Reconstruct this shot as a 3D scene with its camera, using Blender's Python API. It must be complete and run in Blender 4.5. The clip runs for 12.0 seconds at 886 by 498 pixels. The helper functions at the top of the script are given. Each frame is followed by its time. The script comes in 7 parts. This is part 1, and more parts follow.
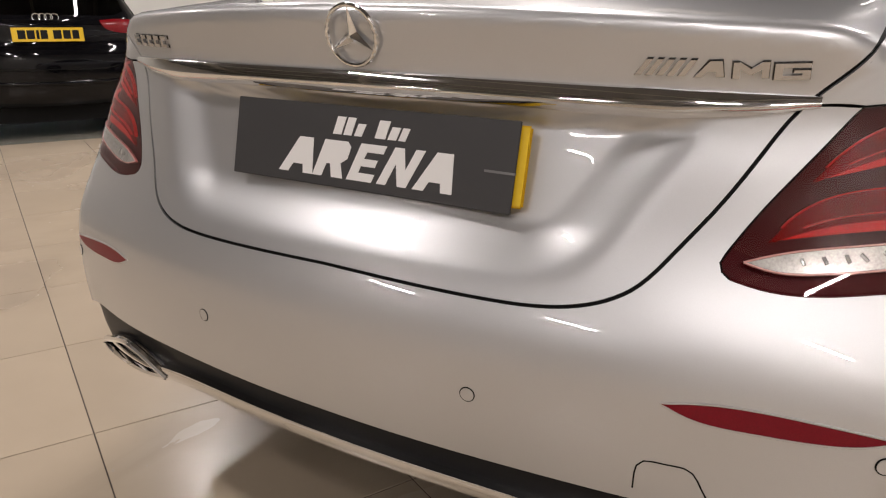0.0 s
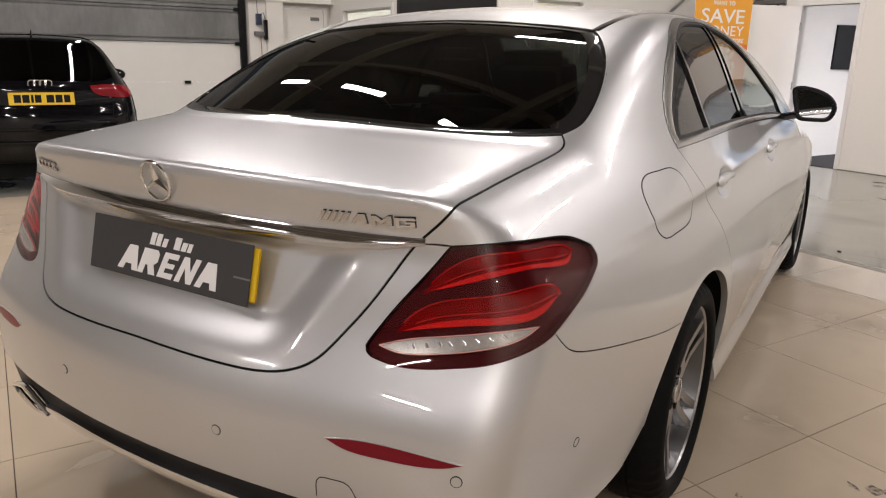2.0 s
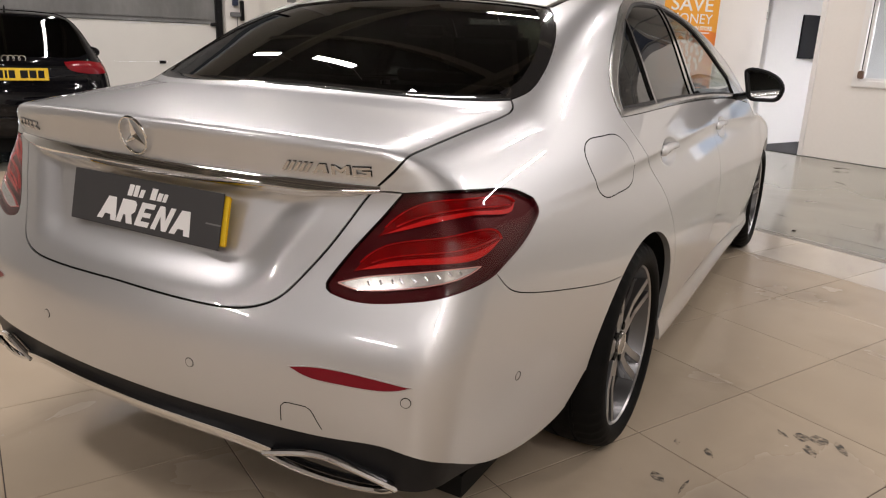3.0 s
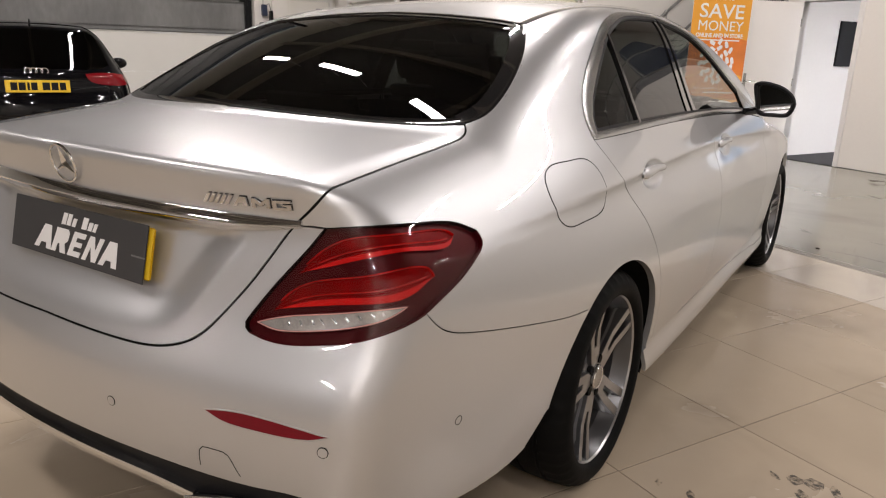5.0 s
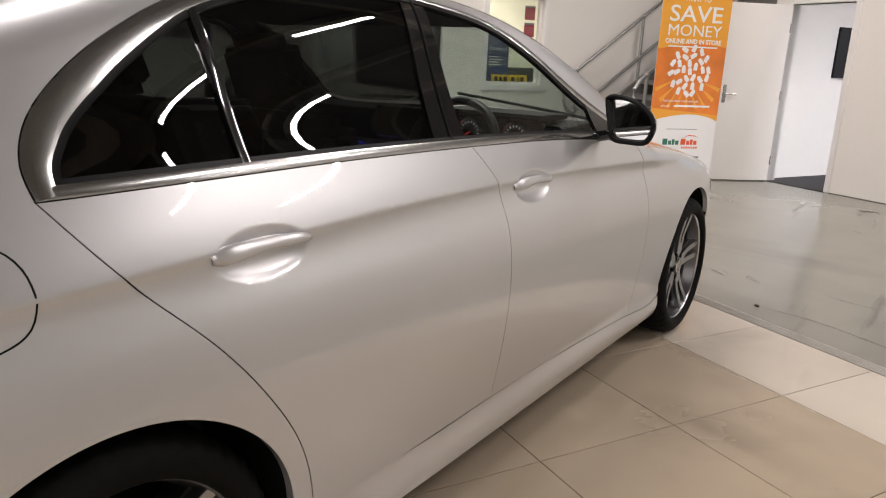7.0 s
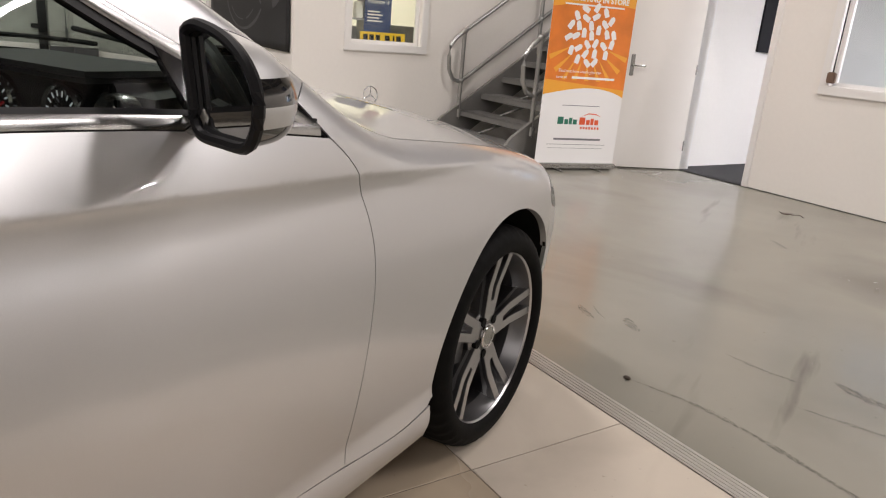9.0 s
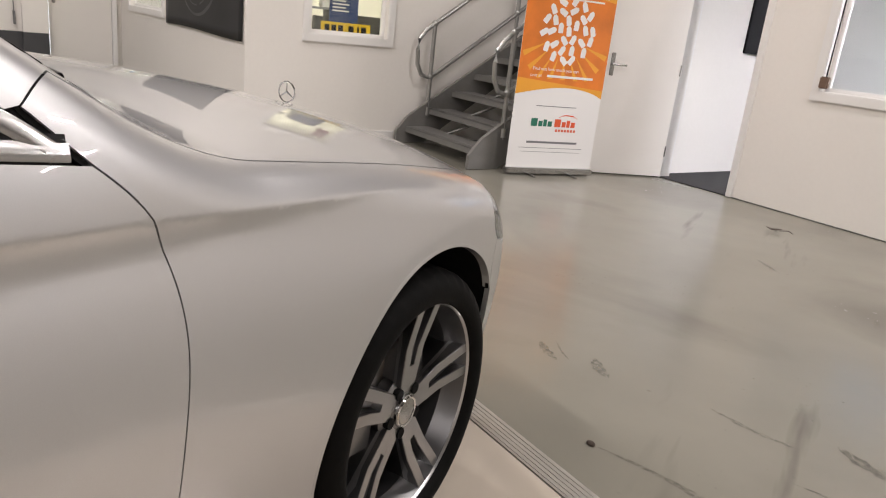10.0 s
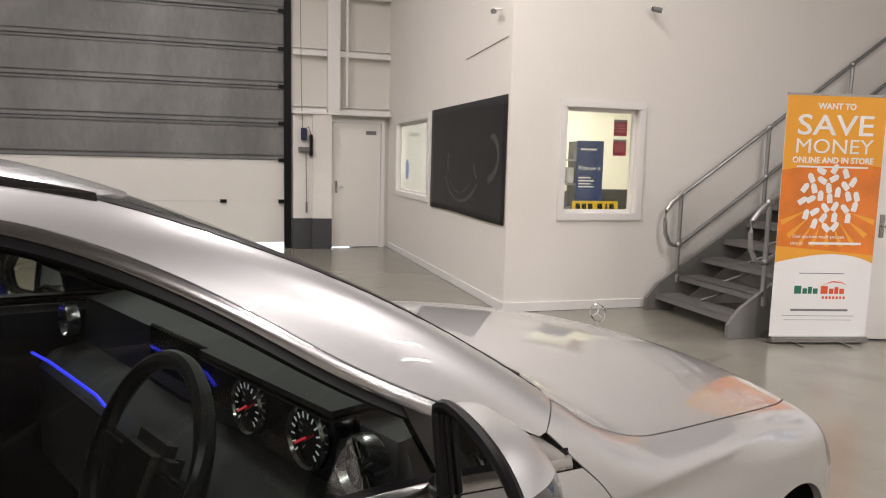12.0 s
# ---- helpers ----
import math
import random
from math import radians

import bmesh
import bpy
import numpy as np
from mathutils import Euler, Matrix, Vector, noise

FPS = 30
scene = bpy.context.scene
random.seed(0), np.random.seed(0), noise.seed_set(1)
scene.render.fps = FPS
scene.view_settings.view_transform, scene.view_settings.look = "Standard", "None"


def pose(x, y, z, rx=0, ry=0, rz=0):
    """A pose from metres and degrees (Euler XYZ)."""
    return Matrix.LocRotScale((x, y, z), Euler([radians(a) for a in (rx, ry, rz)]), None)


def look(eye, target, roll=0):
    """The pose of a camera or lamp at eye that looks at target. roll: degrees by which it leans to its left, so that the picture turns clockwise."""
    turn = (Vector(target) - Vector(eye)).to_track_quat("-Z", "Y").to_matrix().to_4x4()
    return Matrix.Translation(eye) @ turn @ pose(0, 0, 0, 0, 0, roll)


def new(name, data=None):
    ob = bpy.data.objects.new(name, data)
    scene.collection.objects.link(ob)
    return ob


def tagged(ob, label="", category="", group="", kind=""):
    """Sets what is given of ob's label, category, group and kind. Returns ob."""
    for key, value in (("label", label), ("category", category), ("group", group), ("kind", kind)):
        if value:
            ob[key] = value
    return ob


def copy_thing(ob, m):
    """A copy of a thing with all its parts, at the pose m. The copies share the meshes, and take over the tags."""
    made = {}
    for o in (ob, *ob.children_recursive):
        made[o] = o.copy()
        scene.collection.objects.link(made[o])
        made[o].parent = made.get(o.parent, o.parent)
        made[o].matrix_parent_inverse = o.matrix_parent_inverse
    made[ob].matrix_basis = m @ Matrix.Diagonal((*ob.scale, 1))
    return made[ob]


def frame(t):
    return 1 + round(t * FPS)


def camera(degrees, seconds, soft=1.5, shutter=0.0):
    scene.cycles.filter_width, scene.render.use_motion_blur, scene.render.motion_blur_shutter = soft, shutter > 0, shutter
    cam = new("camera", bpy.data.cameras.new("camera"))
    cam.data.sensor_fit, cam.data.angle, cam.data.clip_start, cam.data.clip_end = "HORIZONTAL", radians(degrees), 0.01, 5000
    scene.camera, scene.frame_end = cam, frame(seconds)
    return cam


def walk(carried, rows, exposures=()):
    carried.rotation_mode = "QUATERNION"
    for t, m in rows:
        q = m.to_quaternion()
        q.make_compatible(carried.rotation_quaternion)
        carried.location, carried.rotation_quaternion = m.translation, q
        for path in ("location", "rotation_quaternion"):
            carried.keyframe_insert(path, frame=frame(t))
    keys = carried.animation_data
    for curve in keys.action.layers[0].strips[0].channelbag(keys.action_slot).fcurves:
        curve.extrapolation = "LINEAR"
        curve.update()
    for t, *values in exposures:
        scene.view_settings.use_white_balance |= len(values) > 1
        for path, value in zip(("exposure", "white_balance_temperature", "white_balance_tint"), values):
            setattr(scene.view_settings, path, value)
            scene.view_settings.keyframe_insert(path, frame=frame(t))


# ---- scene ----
cam = camera(63.3, 12.0, soft=1.15)
PATH = [
    (0, (0.66, -1.936, 1.048), (-0.299, -0.297, 0.419), 0.6),
    (0.5, (0.762, -1.989, 1.023), (-0.282, -0.396, 0.41), 1.3),
    (1, (0.972, -1.961, 1.067), (-0.074, -0.362, 0.476), 1.6),
    (1.5, (1.186, -1.941, 1.178), (0.157, -0.319, 0.621), 1.3),
    (2, (1.294, -2.039, 1.279), (0.293, -0.387, 0.761), 1.3),
    (2.5, (1.374, -2.149, 1.268), (0.43, -0.464, 0.749), 1.8),
    (3, (1.424, -2.151, 1.24), (0.481, -0.475, 0.69), 2.2),
    (3.2, (1.427, -2.162, 1.256), (0.479, -0.497, 0.682), 2.2),
    (4.8, (1.516, -2.075, 1.267), (0.489, -0.447, 0.722), 2.0),
    (5, (1.552, -1.947, 1.282), (0.517, -0.322, 0.745), 1.9),
    (5.5, (1.63, -1.647, 1.312), (0.578, -0.028, 0.79), 1.5),
    (6, (1.698, -1.299, 1.3), (0.625, 0.311, 0.794), 1.7),
    (6.5, (1.8, -0.91, 1.274), (0.711, 0.689, 0.766), 2.1),
    (7, (1.879, -0.512, 1.277), (0.774, 1.073, 0.761), 2.4),
    (8.8, (1.757, 0.997, 1.209), (0.803, 2.657, 0.635), 4.9),
    (9, (1.716, 1.158, 1.195), (0.773, 2.821, 0.608), 4.9),
    (9.5, (1.646, 1.515, 1.167), (0.728, 3.18, 0.546), 5.9),
    (10, (1.601, 1.683, 1.178), (0.703, 3.369, 0.585), 6.3),
    (10.5, (1.676, 1.617, 1.321), (0.699, 3.307, 0.886), 4.2),
    (11, (1.789, 1.42, 1.535), (0.659, 3.049, 1.269), 1.7),
    (11.5, (1.597, 1.181, 1.52), (0.324, 2.714, 1.348), 1.1),
    (12, (1.515, 1.265, 1.468), (0.073, 2.628, 1.224), 1.4),
]
walk(cam, [(t, look(eye, target, roll)) for t, eye, target, roll in PATH])

# ---------------------------------------------------------------- light
from mathutils.geometry import delaunay_2d_cdt

world = bpy.data.worlds.new("world")
scene.world = world
world.use_nodes = True
world.node_tree.nodes["Background"].inputs[0].default_value = (.5, .52, .55, 1)
world.node_tree.nodes["Background"].inputs[1].default_value = .1
scene.view_settings.exposure = 0.0

# ---------------------------------------------------------------- materials
def mat(name, color, rough=.5, metal=0.0, spec=.5, coat=0.0, coat_rough=.03, coat_ior=1.5, var=0.0, var_scale=6.0, bump=0.0, bump_scale=60.0, rvar=0.0, fine=0.0, fine_scale=90.0, stretch=None):
    m = bpy.data.materials.new(name)
    m.use_nodes = True
    nt = m.node_tree
    b = nt.nodes["Principled BSDF"]
    b.inputs["Base Color"].default_value = (*color, 1)
    b.inputs["Roughness"].default_value = rough
    b.inputs["Metallic"].default_value = metal
    b.inputs["Specular IOR Level"].default_value = spec
    b.inputs["Coat Weight"].default_value = coat
    b.inputs["Coat Roughness"].default_value = coat_rough
    b.inputs["Coat IOR"].default_value = coat_ior
    tc = nt.nodes.new("ShaderNodeTexCoord")
    if var or fine or rvar:
        n1 = nt.nodes.new("ShaderNodeTexNoise")
        n1.inputs["Scale"].default_value, n1.inputs["Detail"].default_value = var_scale, 4
        n2 = nt.nodes.new("ShaderNodeTexNoise")
        n2.inputs["Scale"].default_value, n2.inputs["Detail"].default_value = fine_scale, 3
        src = tc.outputs["Object"]
        if stretch:
            mp = nt.nodes.new("ShaderNodeMapping")
            mp.inputs["Scale"].default_value = stretch
            nt.links.new(src, mp.inputs["Vector"])
            src = mp.outputs[0]
        for n in (n1, n2):
            nt.links.new(src, n.inputs["Vector"])
        ma = nt.nodes.new("ShaderNodeMath")
        ma.operation, ma.inputs[1].default_value, ma.inputs[2].default_value = "MULTIPLY_ADD", 2 * var, 1 - var
        nt.links.new(n1.outputs["Fac"], ma.inputs[0])
        mb = nt.nodes.new("ShaderNodeMath")
        mb.operation, mb.inputs[1].default_value, mb.inputs[2].default_value = "MULTIPLY_ADD", 2 * fine, 1 - fine
        nt.links.new(n2.outputs["Fac"], mb.inputs[0])
        mm = nt.nodes.new("ShaderNodeMath")
        mm.operation = "MULTIPLY"
        nt.links.new(ma.outputs[0], mm.inputs[0]), nt.links.new(mb.outputs[0], mm.inputs[1])
        mx = nt.nodes.new("ShaderNodeVectorMath")
        mx.operation, mx.inputs[0].default_value = "SCALE", color
        nt.links.new(mm.outputs[0], mx.inputs["Scale"])
        nt.links.new(mx.outputs[0], b.inputs["Base Color"])
        if rvar:
            mr = nt.nodes.new("ShaderNodeMath")
            mr.operation, mr.inputs[1].default_value, mr.inputs[2].default_value = "MULTIPLY_ADD", 2 * rvar, rough - rvar
            nt.links.new(n1.outputs["Fac"], mr.inputs[0])
            nt.links.new(mr.outputs[0], b.inputs["Roughness"])
    if bump:
        n3 = nt.nodes.new("ShaderNodeTexNoise")
        n3.inputs["Scale"].default_value, n3.inputs["Detail"].default_value = bump_scale, 3
        nt.links.new(tc.outputs["Object"], n3.inputs["Vector"])
        bp = nt.nodes.new("ShaderNodeBump")
        bp.inputs["Strength"].default_value, bp.inputs["Distance"].default_value = bump, .002
        nt.links.new(n3.outputs["Fac"], bp.inputs["Height"])
        nt.links.new(bp.outputs[0], b.inputs["Normal"])
    return m


def stone(name, color, dirt, rough=.15, spec=.4, amount=.5, scale=1.0, scuffs=.25):
    """A hard floor: broad clouds, dirty patches and drawn-out scuffs over the place, a shade of its own for each piece."""
    m = bpy.data.materials.new(name)
    m.use_nodes = True
    nt = m.node_tree
    b = nt.nodes["Principled BSDF"]
    b.inputs["Specular IOR Level"].default_value = spec
    where = nt.nodes.new("ShaderNodeNewGeometry").outputs["Position"]

    def noise(sc, detail, stretch=None, turn=0.0, dist=0.0):
        n = nt.nodes.new("ShaderNodeTexNoise")
        n.inputs["Scale"].default_value, n.inputs["Detail"].default_value, n.inputs["Distortion"].default_value = sc, detail, dist
        src = where
        if stretch:
            mp = nt.nodes.new("ShaderNodeMapping")
            mp.inputs["Scale"].default_value, mp.inputs["Rotation"].default_value = stretch, (0, 0, turn)
            nt.links.new(src, mp.inputs["Vector"])
            src = mp.outputs[0]
        nt.links.new(src, n.inputs["Vector"])
        return n.outputs["Fac"]

    def ramp(v, lo, hi, to=1.0):
        r = nt.nodes.new("ShaderNodeMapRange")
        r.inputs["From Min"].default_value, r.inputs["From Max"].default_value, r.inputs["To Max"].default_value = lo, hi, to
        nt.links.new(v, r.inputs["Value"])
        return r.outputs[0]

    def op(kind, u, v):
        o = nt.nodes.new("ShaderNodeMath")
        o.operation, o.use_clamp = kind, kind == "ADD"
        for i, q in enumerate((u, v)):
            if isinstance(q, (int, float)):
                o.inputs[i].default_value = q
            else:
                nt.links.new(q, o.inputs[i])
        return o.outputs[0]

    patch = ramp(noise(scale, 6, dist=.8), .50, .78, amount)
    streak = op("MULTIPLY", ramp(noise(5, 4, (1, .12, 1), .6), .62, .74, scuffs), ramp(noise(.8, 2), .48, .62))
    speck = op("MULTIPLY", ramp(noise(38, 2), .70, .76, .8), ramp(noise(1.6, 2), .52, .62))
    dirty = op("ADD", op("ADD", patch, streak), speck)
    mix = nt.nodes.new("ShaderNodeMix")
    mix.data_type = "RGBA"
    mix.inputs["A"].default_value, mix.inputs["B"].default_value = (*color, 1), (*dirt, 1)
    nt.links.new(dirty, mix.inputs["Factor"])
    shade = op("ADD", op("MULTIPLY", nt.nodes.new("ShaderNodeObjectInfo").outputs["Random"], .08), ramp(noise(2.5, 5), .2, .8, .12))
    hv = nt.nodes.new("ShaderNodeHueSaturation")
    nt.links.new(mix.outputs["Result"], hv.inputs["Color"])
    nt.links.new(op("SUBTRACT", 1.09, shade), hv.inputs["Value"])
    nt.links.new(hv.outputs[0], b.inputs["Base Color"])
    nt.links.new(op("ADD", rough, op("MULTIPLY", dirty, .16)), b.inputs["Roughness"])
    return m


def glass(name, tint, rough=0.0, face=.07):
    """A thin pane: clear or tinted straight through, a mirror at grazing angles; face is its gloss seen square on."""
    m = bpy.data.materials.new(name)
    m.use_nodes = True
    nt = m.node_tree
    for n in list(nt.nodes):
        nt.nodes.remove(n)
    out = nt.nodes.new("ShaderNodeOutputMaterial")
    tr, gl, mix, lw, pw, ma = (nt.nodes.new("ShaderNode" + k) for k in ("BsdfTransparent", "BsdfGlossy", "MixShader", "LayerWeight", "Math", "Math"))
    tr.inputs["Color"].default_value = (*tint, 1)
    gl.inputs["Roughness"].default_value = rough
    lw.inputs["Blend"].default_value = .5
    pw.operation, pw.inputs[1].default_value = "POWER", 5
    ma.operation, ma.inputs[1].default_value, ma.inputs[2].default_value = "MULTIPLY_ADD", 1 - face, face
    nt.links.new(lw.outputs["Facing"], pw.inputs[0])
    nt.links.new(pw.outputs[0], ma.inputs[0])
    nt.links.new(ma.outputs[0], mix.inputs[0])
    nt.links.new(tr.outputs[0], mix.inputs[1]), nt.links.new(gl.outputs[0], mix.inputs[2])
    nt.links.new(mix.outputs[0], out.inputs["Surface"])
    return m


def glow(name, color, strength):
    m = bpy.data.materials.new(name)
    m.use_nodes = True
    b = m.node_tree.nodes["Principled BSDF"]
    b.inputs["Base Color"].default_value = (*color, 1)
    b.inputs["Emission Color"].default_value = (*color, 1)
    b.inputs["Emission Strength"].default_value = strength
    return m


# ---------------------------------------------------------------- mesh helpers
ROOM = pose(0, 0, 0, 0, 0, -26.6)


def link(name, verts, faces, material, parent=None, label="", normals=None, smooth=False, m=None):
    me = bpy.data.meshes.new(name)
    me.from_pydata([tuple(v) for v in verts], [], [tuple(f) for f in faces])
    me.materials.append(material)
    if smooth:
        me.shade_smooth()
    if normals is not None:
        me.normals_split_custom_set_from_vertices([tuple(n) for n in normals])
    me.update()
    ob = new(name, me)
    if parent:
        ob.parent = parent
    if m is not None:
        ob.matrix_basis = m
    if label:
        ob["label"] = label
    return ob


def part(name, bm, material, parent=None, label="", smooth=False, m=None, bevel=0.0, angle=40):
    if bevel:
        es = [e for e in bm.edges if len(e.link_faces) == 2 and e.calc_face_angle(0) > radians(angle)]
        bmesh.ops.bevel(bm, geom=es, offset=bevel, segments=2, affect="EDGES", clamp_overlap=True)
    bmesh.ops.recalc_face_normals(bm, faces=bm.faces)
    me = bpy.data.meshes.new(name)
    bm.to_mesh(me)
    bm.free()
    me.materials.append(material)
    if smooth:
        me.shade_smooth()
        me.set_sharp_from_angle(angle=radians(35))
    ob = new(name, me)
    if parent:
        ob.parent = parent
    if m is not None:
        ob.matrix_basis = m
    if label:
        ob["label"] = label
    return ob


def base(name, m=None, label="", category="", group="", kind=""):
    ob = new(name)
    ob.empty_display_size = .1
    if m is not None:
        ob.matrix_basis = m
    return tagged(ob, label, category, group, kind)


def box(bm, x0, x1, y0, y1, z0, z1, m=None):
    g = bmesh.ops.create_cube(bm, size=1)
    mm = Matrix.Translation(((x0 + x1) / 2, (y0 + y1) / 2, (z0 + z1) / 2)) @ Matrix.Diagonal((abs(x1 - x0), abs(y1 - y0), abs(z1 - z0), 1))
    bmesh.ops.transform(bm, matrix=(m or Matrix()) @ mm, verts=g["verts"])
    return bm


def cyl(bm, p, q, r, r2=None, n=16, caps=True):
    p, q = Vector(p), Vector(q)
    g = bmesh.ops.create_cone(bm, cap_ends=caps, segments=n, radius1=r, radius2=r if r2 is None else r2, depth=(q - p).length)
    turn = (q - p).to_track_quat("Z", "Y").to_matrix().to_4x4()
    bmesh.ops.transform(bm, matrix=Matrix.Translation((p + q) / 2) @ turn, verts=g["verts"])
    return bm


def pipe(bm, pts, r, n=10, closed=False):
    """A round bar along points."""
    pts = [Vector(p) for p in pts]
    k = len(pts)
    rings = []
    up = Vector((0, 0, 1))
    for i, p in enumerate(pts):
        a = pts[(i - 1) % k] if closed or i else p
        b = pts[(i + 1) % k] if closed or i < k - 1 else p
        d = (b - a).normalized()
        side = d.cross(up if abs(d.z) < .95 else Vector((0, 1, 0))).normalized()
        top = side.cross(d)
        rings.append([bm.verts.new(p + r * (math.cos(w) * side + math.sin(w) * top)) for w in (2 * math.pi * j / n for j in range(n))])
    for i in range(k if closed else k - 1):
        A, B = rings[i], rings[(i + 1) % k]
        for j in range(n):
            bm.faces.new((A[j], A[(j + 1) % n], B[(j + 1) % n], B[j]))
    if not closed:
        bm.faces.new(rings[0][::-1]), bm.faces.new(rings[-1])
    return bm


def lathe(bm, profile, n=48, axis="X", m=None, closed=False):
    """Turns (radius, along) pairs round an axis."""
    rings = []
    for r, h in profile:
        ring = []
        for j in range(n):
            w = 2 * math.pi * j / n
            v = Vector((h, r * math.cos(w), r * math.sin(w)))
            ring.append(bm.verts.new((m @ v) if m else v))
        rings.append(ring)
    for i in range(len(rings) if closed else len(rings) - 1):
        A, B = rings[i], rings[(i + 1) % len(rings)]
        for j in range(n):
            bm.faces.new((A[j], A[(j + 1) % n], B[(j + 1) % n], B[j]))
    return bm


def prism(bm, outline, d0, d1, m):
    """An outline in a plane, given depth from d0 to d1 along the plane's normal (m maps x, y, depth)."""
    A = [bm.verts.new(m @ Vector((x, y, d0))) for x, y in outline]
    B = [bm.verts.new(m @ Vector((x, y, d1))) for x, y in outline]
    n = len(outline)
    bm.faces.new(A[::-1]), bm.faces.new(B)
    for i in range(n):
        bm.faces.new((A[i], A[(i + 1) % n], B[(i + 1) % n], B[i]))
    return bm


def writing(name, text, size, m, material, parent=None, depth=.0008, align="CENTER", shear=0.0, bold=0.0, squeeze=1.0, label=""):
    cu = bpy.data.curves.new(name, "FONT")
    cu.body, cu.size, cu.extrude, cu.align_x, cu.align_y, cu.shear, cu.offset = text, size, depth, align, "CENTER", shear, bold
    cu.resolution_u = 3
    tmp = bpy.data.objects.new(name + "_tmp", cu)
    me = bpy.data.meshes.new_from_object(tmp)
    bpy.data.objects.remove(tmp)
    me.name = name
    me.materials.clear()
    me.materials.append(material)
    ob = new(name, me)
    if parent:
        ob.parent = parent
    ob.matrix_basis = m @ Matrix.Diagonal((squeeze, 1, 1, 1))
    if label:
        ob["label"] = label
    return ob

mat_paint = mat("silver_paint", (.58, .585, .595), rough=.38, metal=.70, coat=1.0, coat_rough=.012, coat_ior=1.7, fine=.06, fine_scale=900)
mat_seal = mat("black_rubber", (.006, .006, .006), rough=.7, spec=.12)
mat_black = mat("black_plastic", (.008, .008, .009), rough=.4, spec=.18, fine=.1, fine_scale=200)
mat_gloss = mat("black_gloss", (.008, .008, .009), rough=.08, coat=1.0)
mat_chrome = mat("chrome", (.78, .78, .78), rough=.06, metal=1.0)
mat_badge = mat("dark_chrome", (.58, .58, .59), rough=.10, metal=1.0)
mat_satin = mat("satin_trim", (.46, .46, .455), rough=.20, metal=1.0)
mat_alloy = mat("machined_alloy", (.46, .46, .47), rough=.28, metal=1.0, fine=.08, fine_scale=300)
mat_alloy_grey = mat("painted_alloy", (.23, .23, .235), rough=.30, metal=1.0, coat=.6, fine=.08, fine_scale=400)
mat_flange = mat("grey_rim_paint", (.13, .13, .133), rough=.35, metal=.9)
mat_barrel = mat("dark_alloy", (.05, .05, .052), rough=.4, metal=.5)
mat_tyre = mat("tyre_rubber", (.0055, .0055, .0055), rough=.65, spec=.08, var=.2, var_scale=9, bump=.3, bump_scale=120)
mat_glass = glass("clear_glass", (.66, .72, .69))
mat_glass_dark = glass("privacy_glass", (.06, .065, .065), face=.05)
mat_lens = glass("lamp_lens", (.7, .72, .72))
mat_lamp_red = glass("red_lens", (.92, .60, .60), face=.045)
mat_wall = mat("white_wall", (.80, .775, .73), rough=.7, var=.03, var_scale=1.3, fine=.02, fine_scale=30, bump=.08, bump_scale=80)
mat_floor = stone("grey_screed", (.240, .230, .192), (.085, .078, .066), rough=.17, spec=.45, amount=.7, scale=.55, scuffs=.95)
mat_tile = stone("beige_tile", (.47, .388, .290), (.27, .22, .165), rough=.24, spec=.38, amount=.7, scale=1.1, scuffs=.4)
mat_ceiling = mat("roof_sheet", (.15, .145, .14), rough=.7, var=.1)
mat_beam = mat("cream_beam", (.36, .335, .29), rough=.6, var=.08)
mat_white = mat("white_plastic", (.8, .79, .77), rough=.35)
mat_reflector = mat("reflector_red", (.17, .004, .012), rough=.3, spec=.25, fine=.3, fine_scale=500)
mat_yellow = mat("plate_yellow", (.75, .50, .02), rough=.35, coat=.3)
mat_card = mat("printed_card", (.045, .045, .048), rough=.45, var=.08)
mat_print = mat("white_print", (.82, .82, .82), rough=.5)
mat_lamp_bar = mat("lamp_bar_red", (.20, .0015, .004), rough=.25, spec=.1, var=.7, var_scale=28, fine=.3, fine_scale=260)
mat_lamp_hot = mat("lamp_edge_red", (.62, .012, .012), rough=.3, spec=.3, var=.3, var_scale=30, fine=.6, fine_scale=420)
mat_lamp_dark = mat("lamp_dark", (.052, .002, .007), rough=.3, spec=.2)
mat_lamp_clear = mat("lamp_clear", (.42, .40, .38), rough=.2, metal=.5, coat=1.0, var=.3, var_scale=40, fine=.4, fine_scale=330)
mat_lamp_pink = mat("lamp_rim", (.62, .30, .28), rough=.2, coat=1.0)
mat_lamp_silver = mat("lamp_silver", (.55, .56, .57), rough=.15, metal=1.0)
mat_disc = mat("brake_steel", (.30, .29, .28), rough=.4, metal=1.0, var=.2, var_scale=30)
mat_mirror = mat("mirror_silver", (.85, .86, .86), rough=.0, metal=1.0)
mat_trim = mat("cabin_trim", (.022, .022, .023), rough=.6, fine=.15, fine_scale=250, bump=.2, bump_scale=400)
mat_leather = mat("black_leather", (.028, .027, .027), rough=.45, fine=.2, fine_scale=120, bump=.3, bump_scale=200)
mat_wheelrim = mat("wheel_leather", (.015, .015, .015), rough=.32)
mat_dial = glow("dial_white", (.8, .85, .9), .28)
mat_needle = glow("dial_red", (.9, .03, .05), .45)
mat_blue_glow = glow("blue_light", (.03, .04, 1.0), 1.6)
BATTEN_POWER = 106
mat_wall_cool = mat("cool_white_wall", (.80, .79, .80), rough=.6, var=.02)
mat_cladding = mat("pale_cladding", (.70, .68, .63), rough=.55, var=.06, var_scale=1.2, fine=.03)
mat_bounce_wall = mat("pale_bounce_wall", (.76, .74, .70), rough=.7, var=.06)
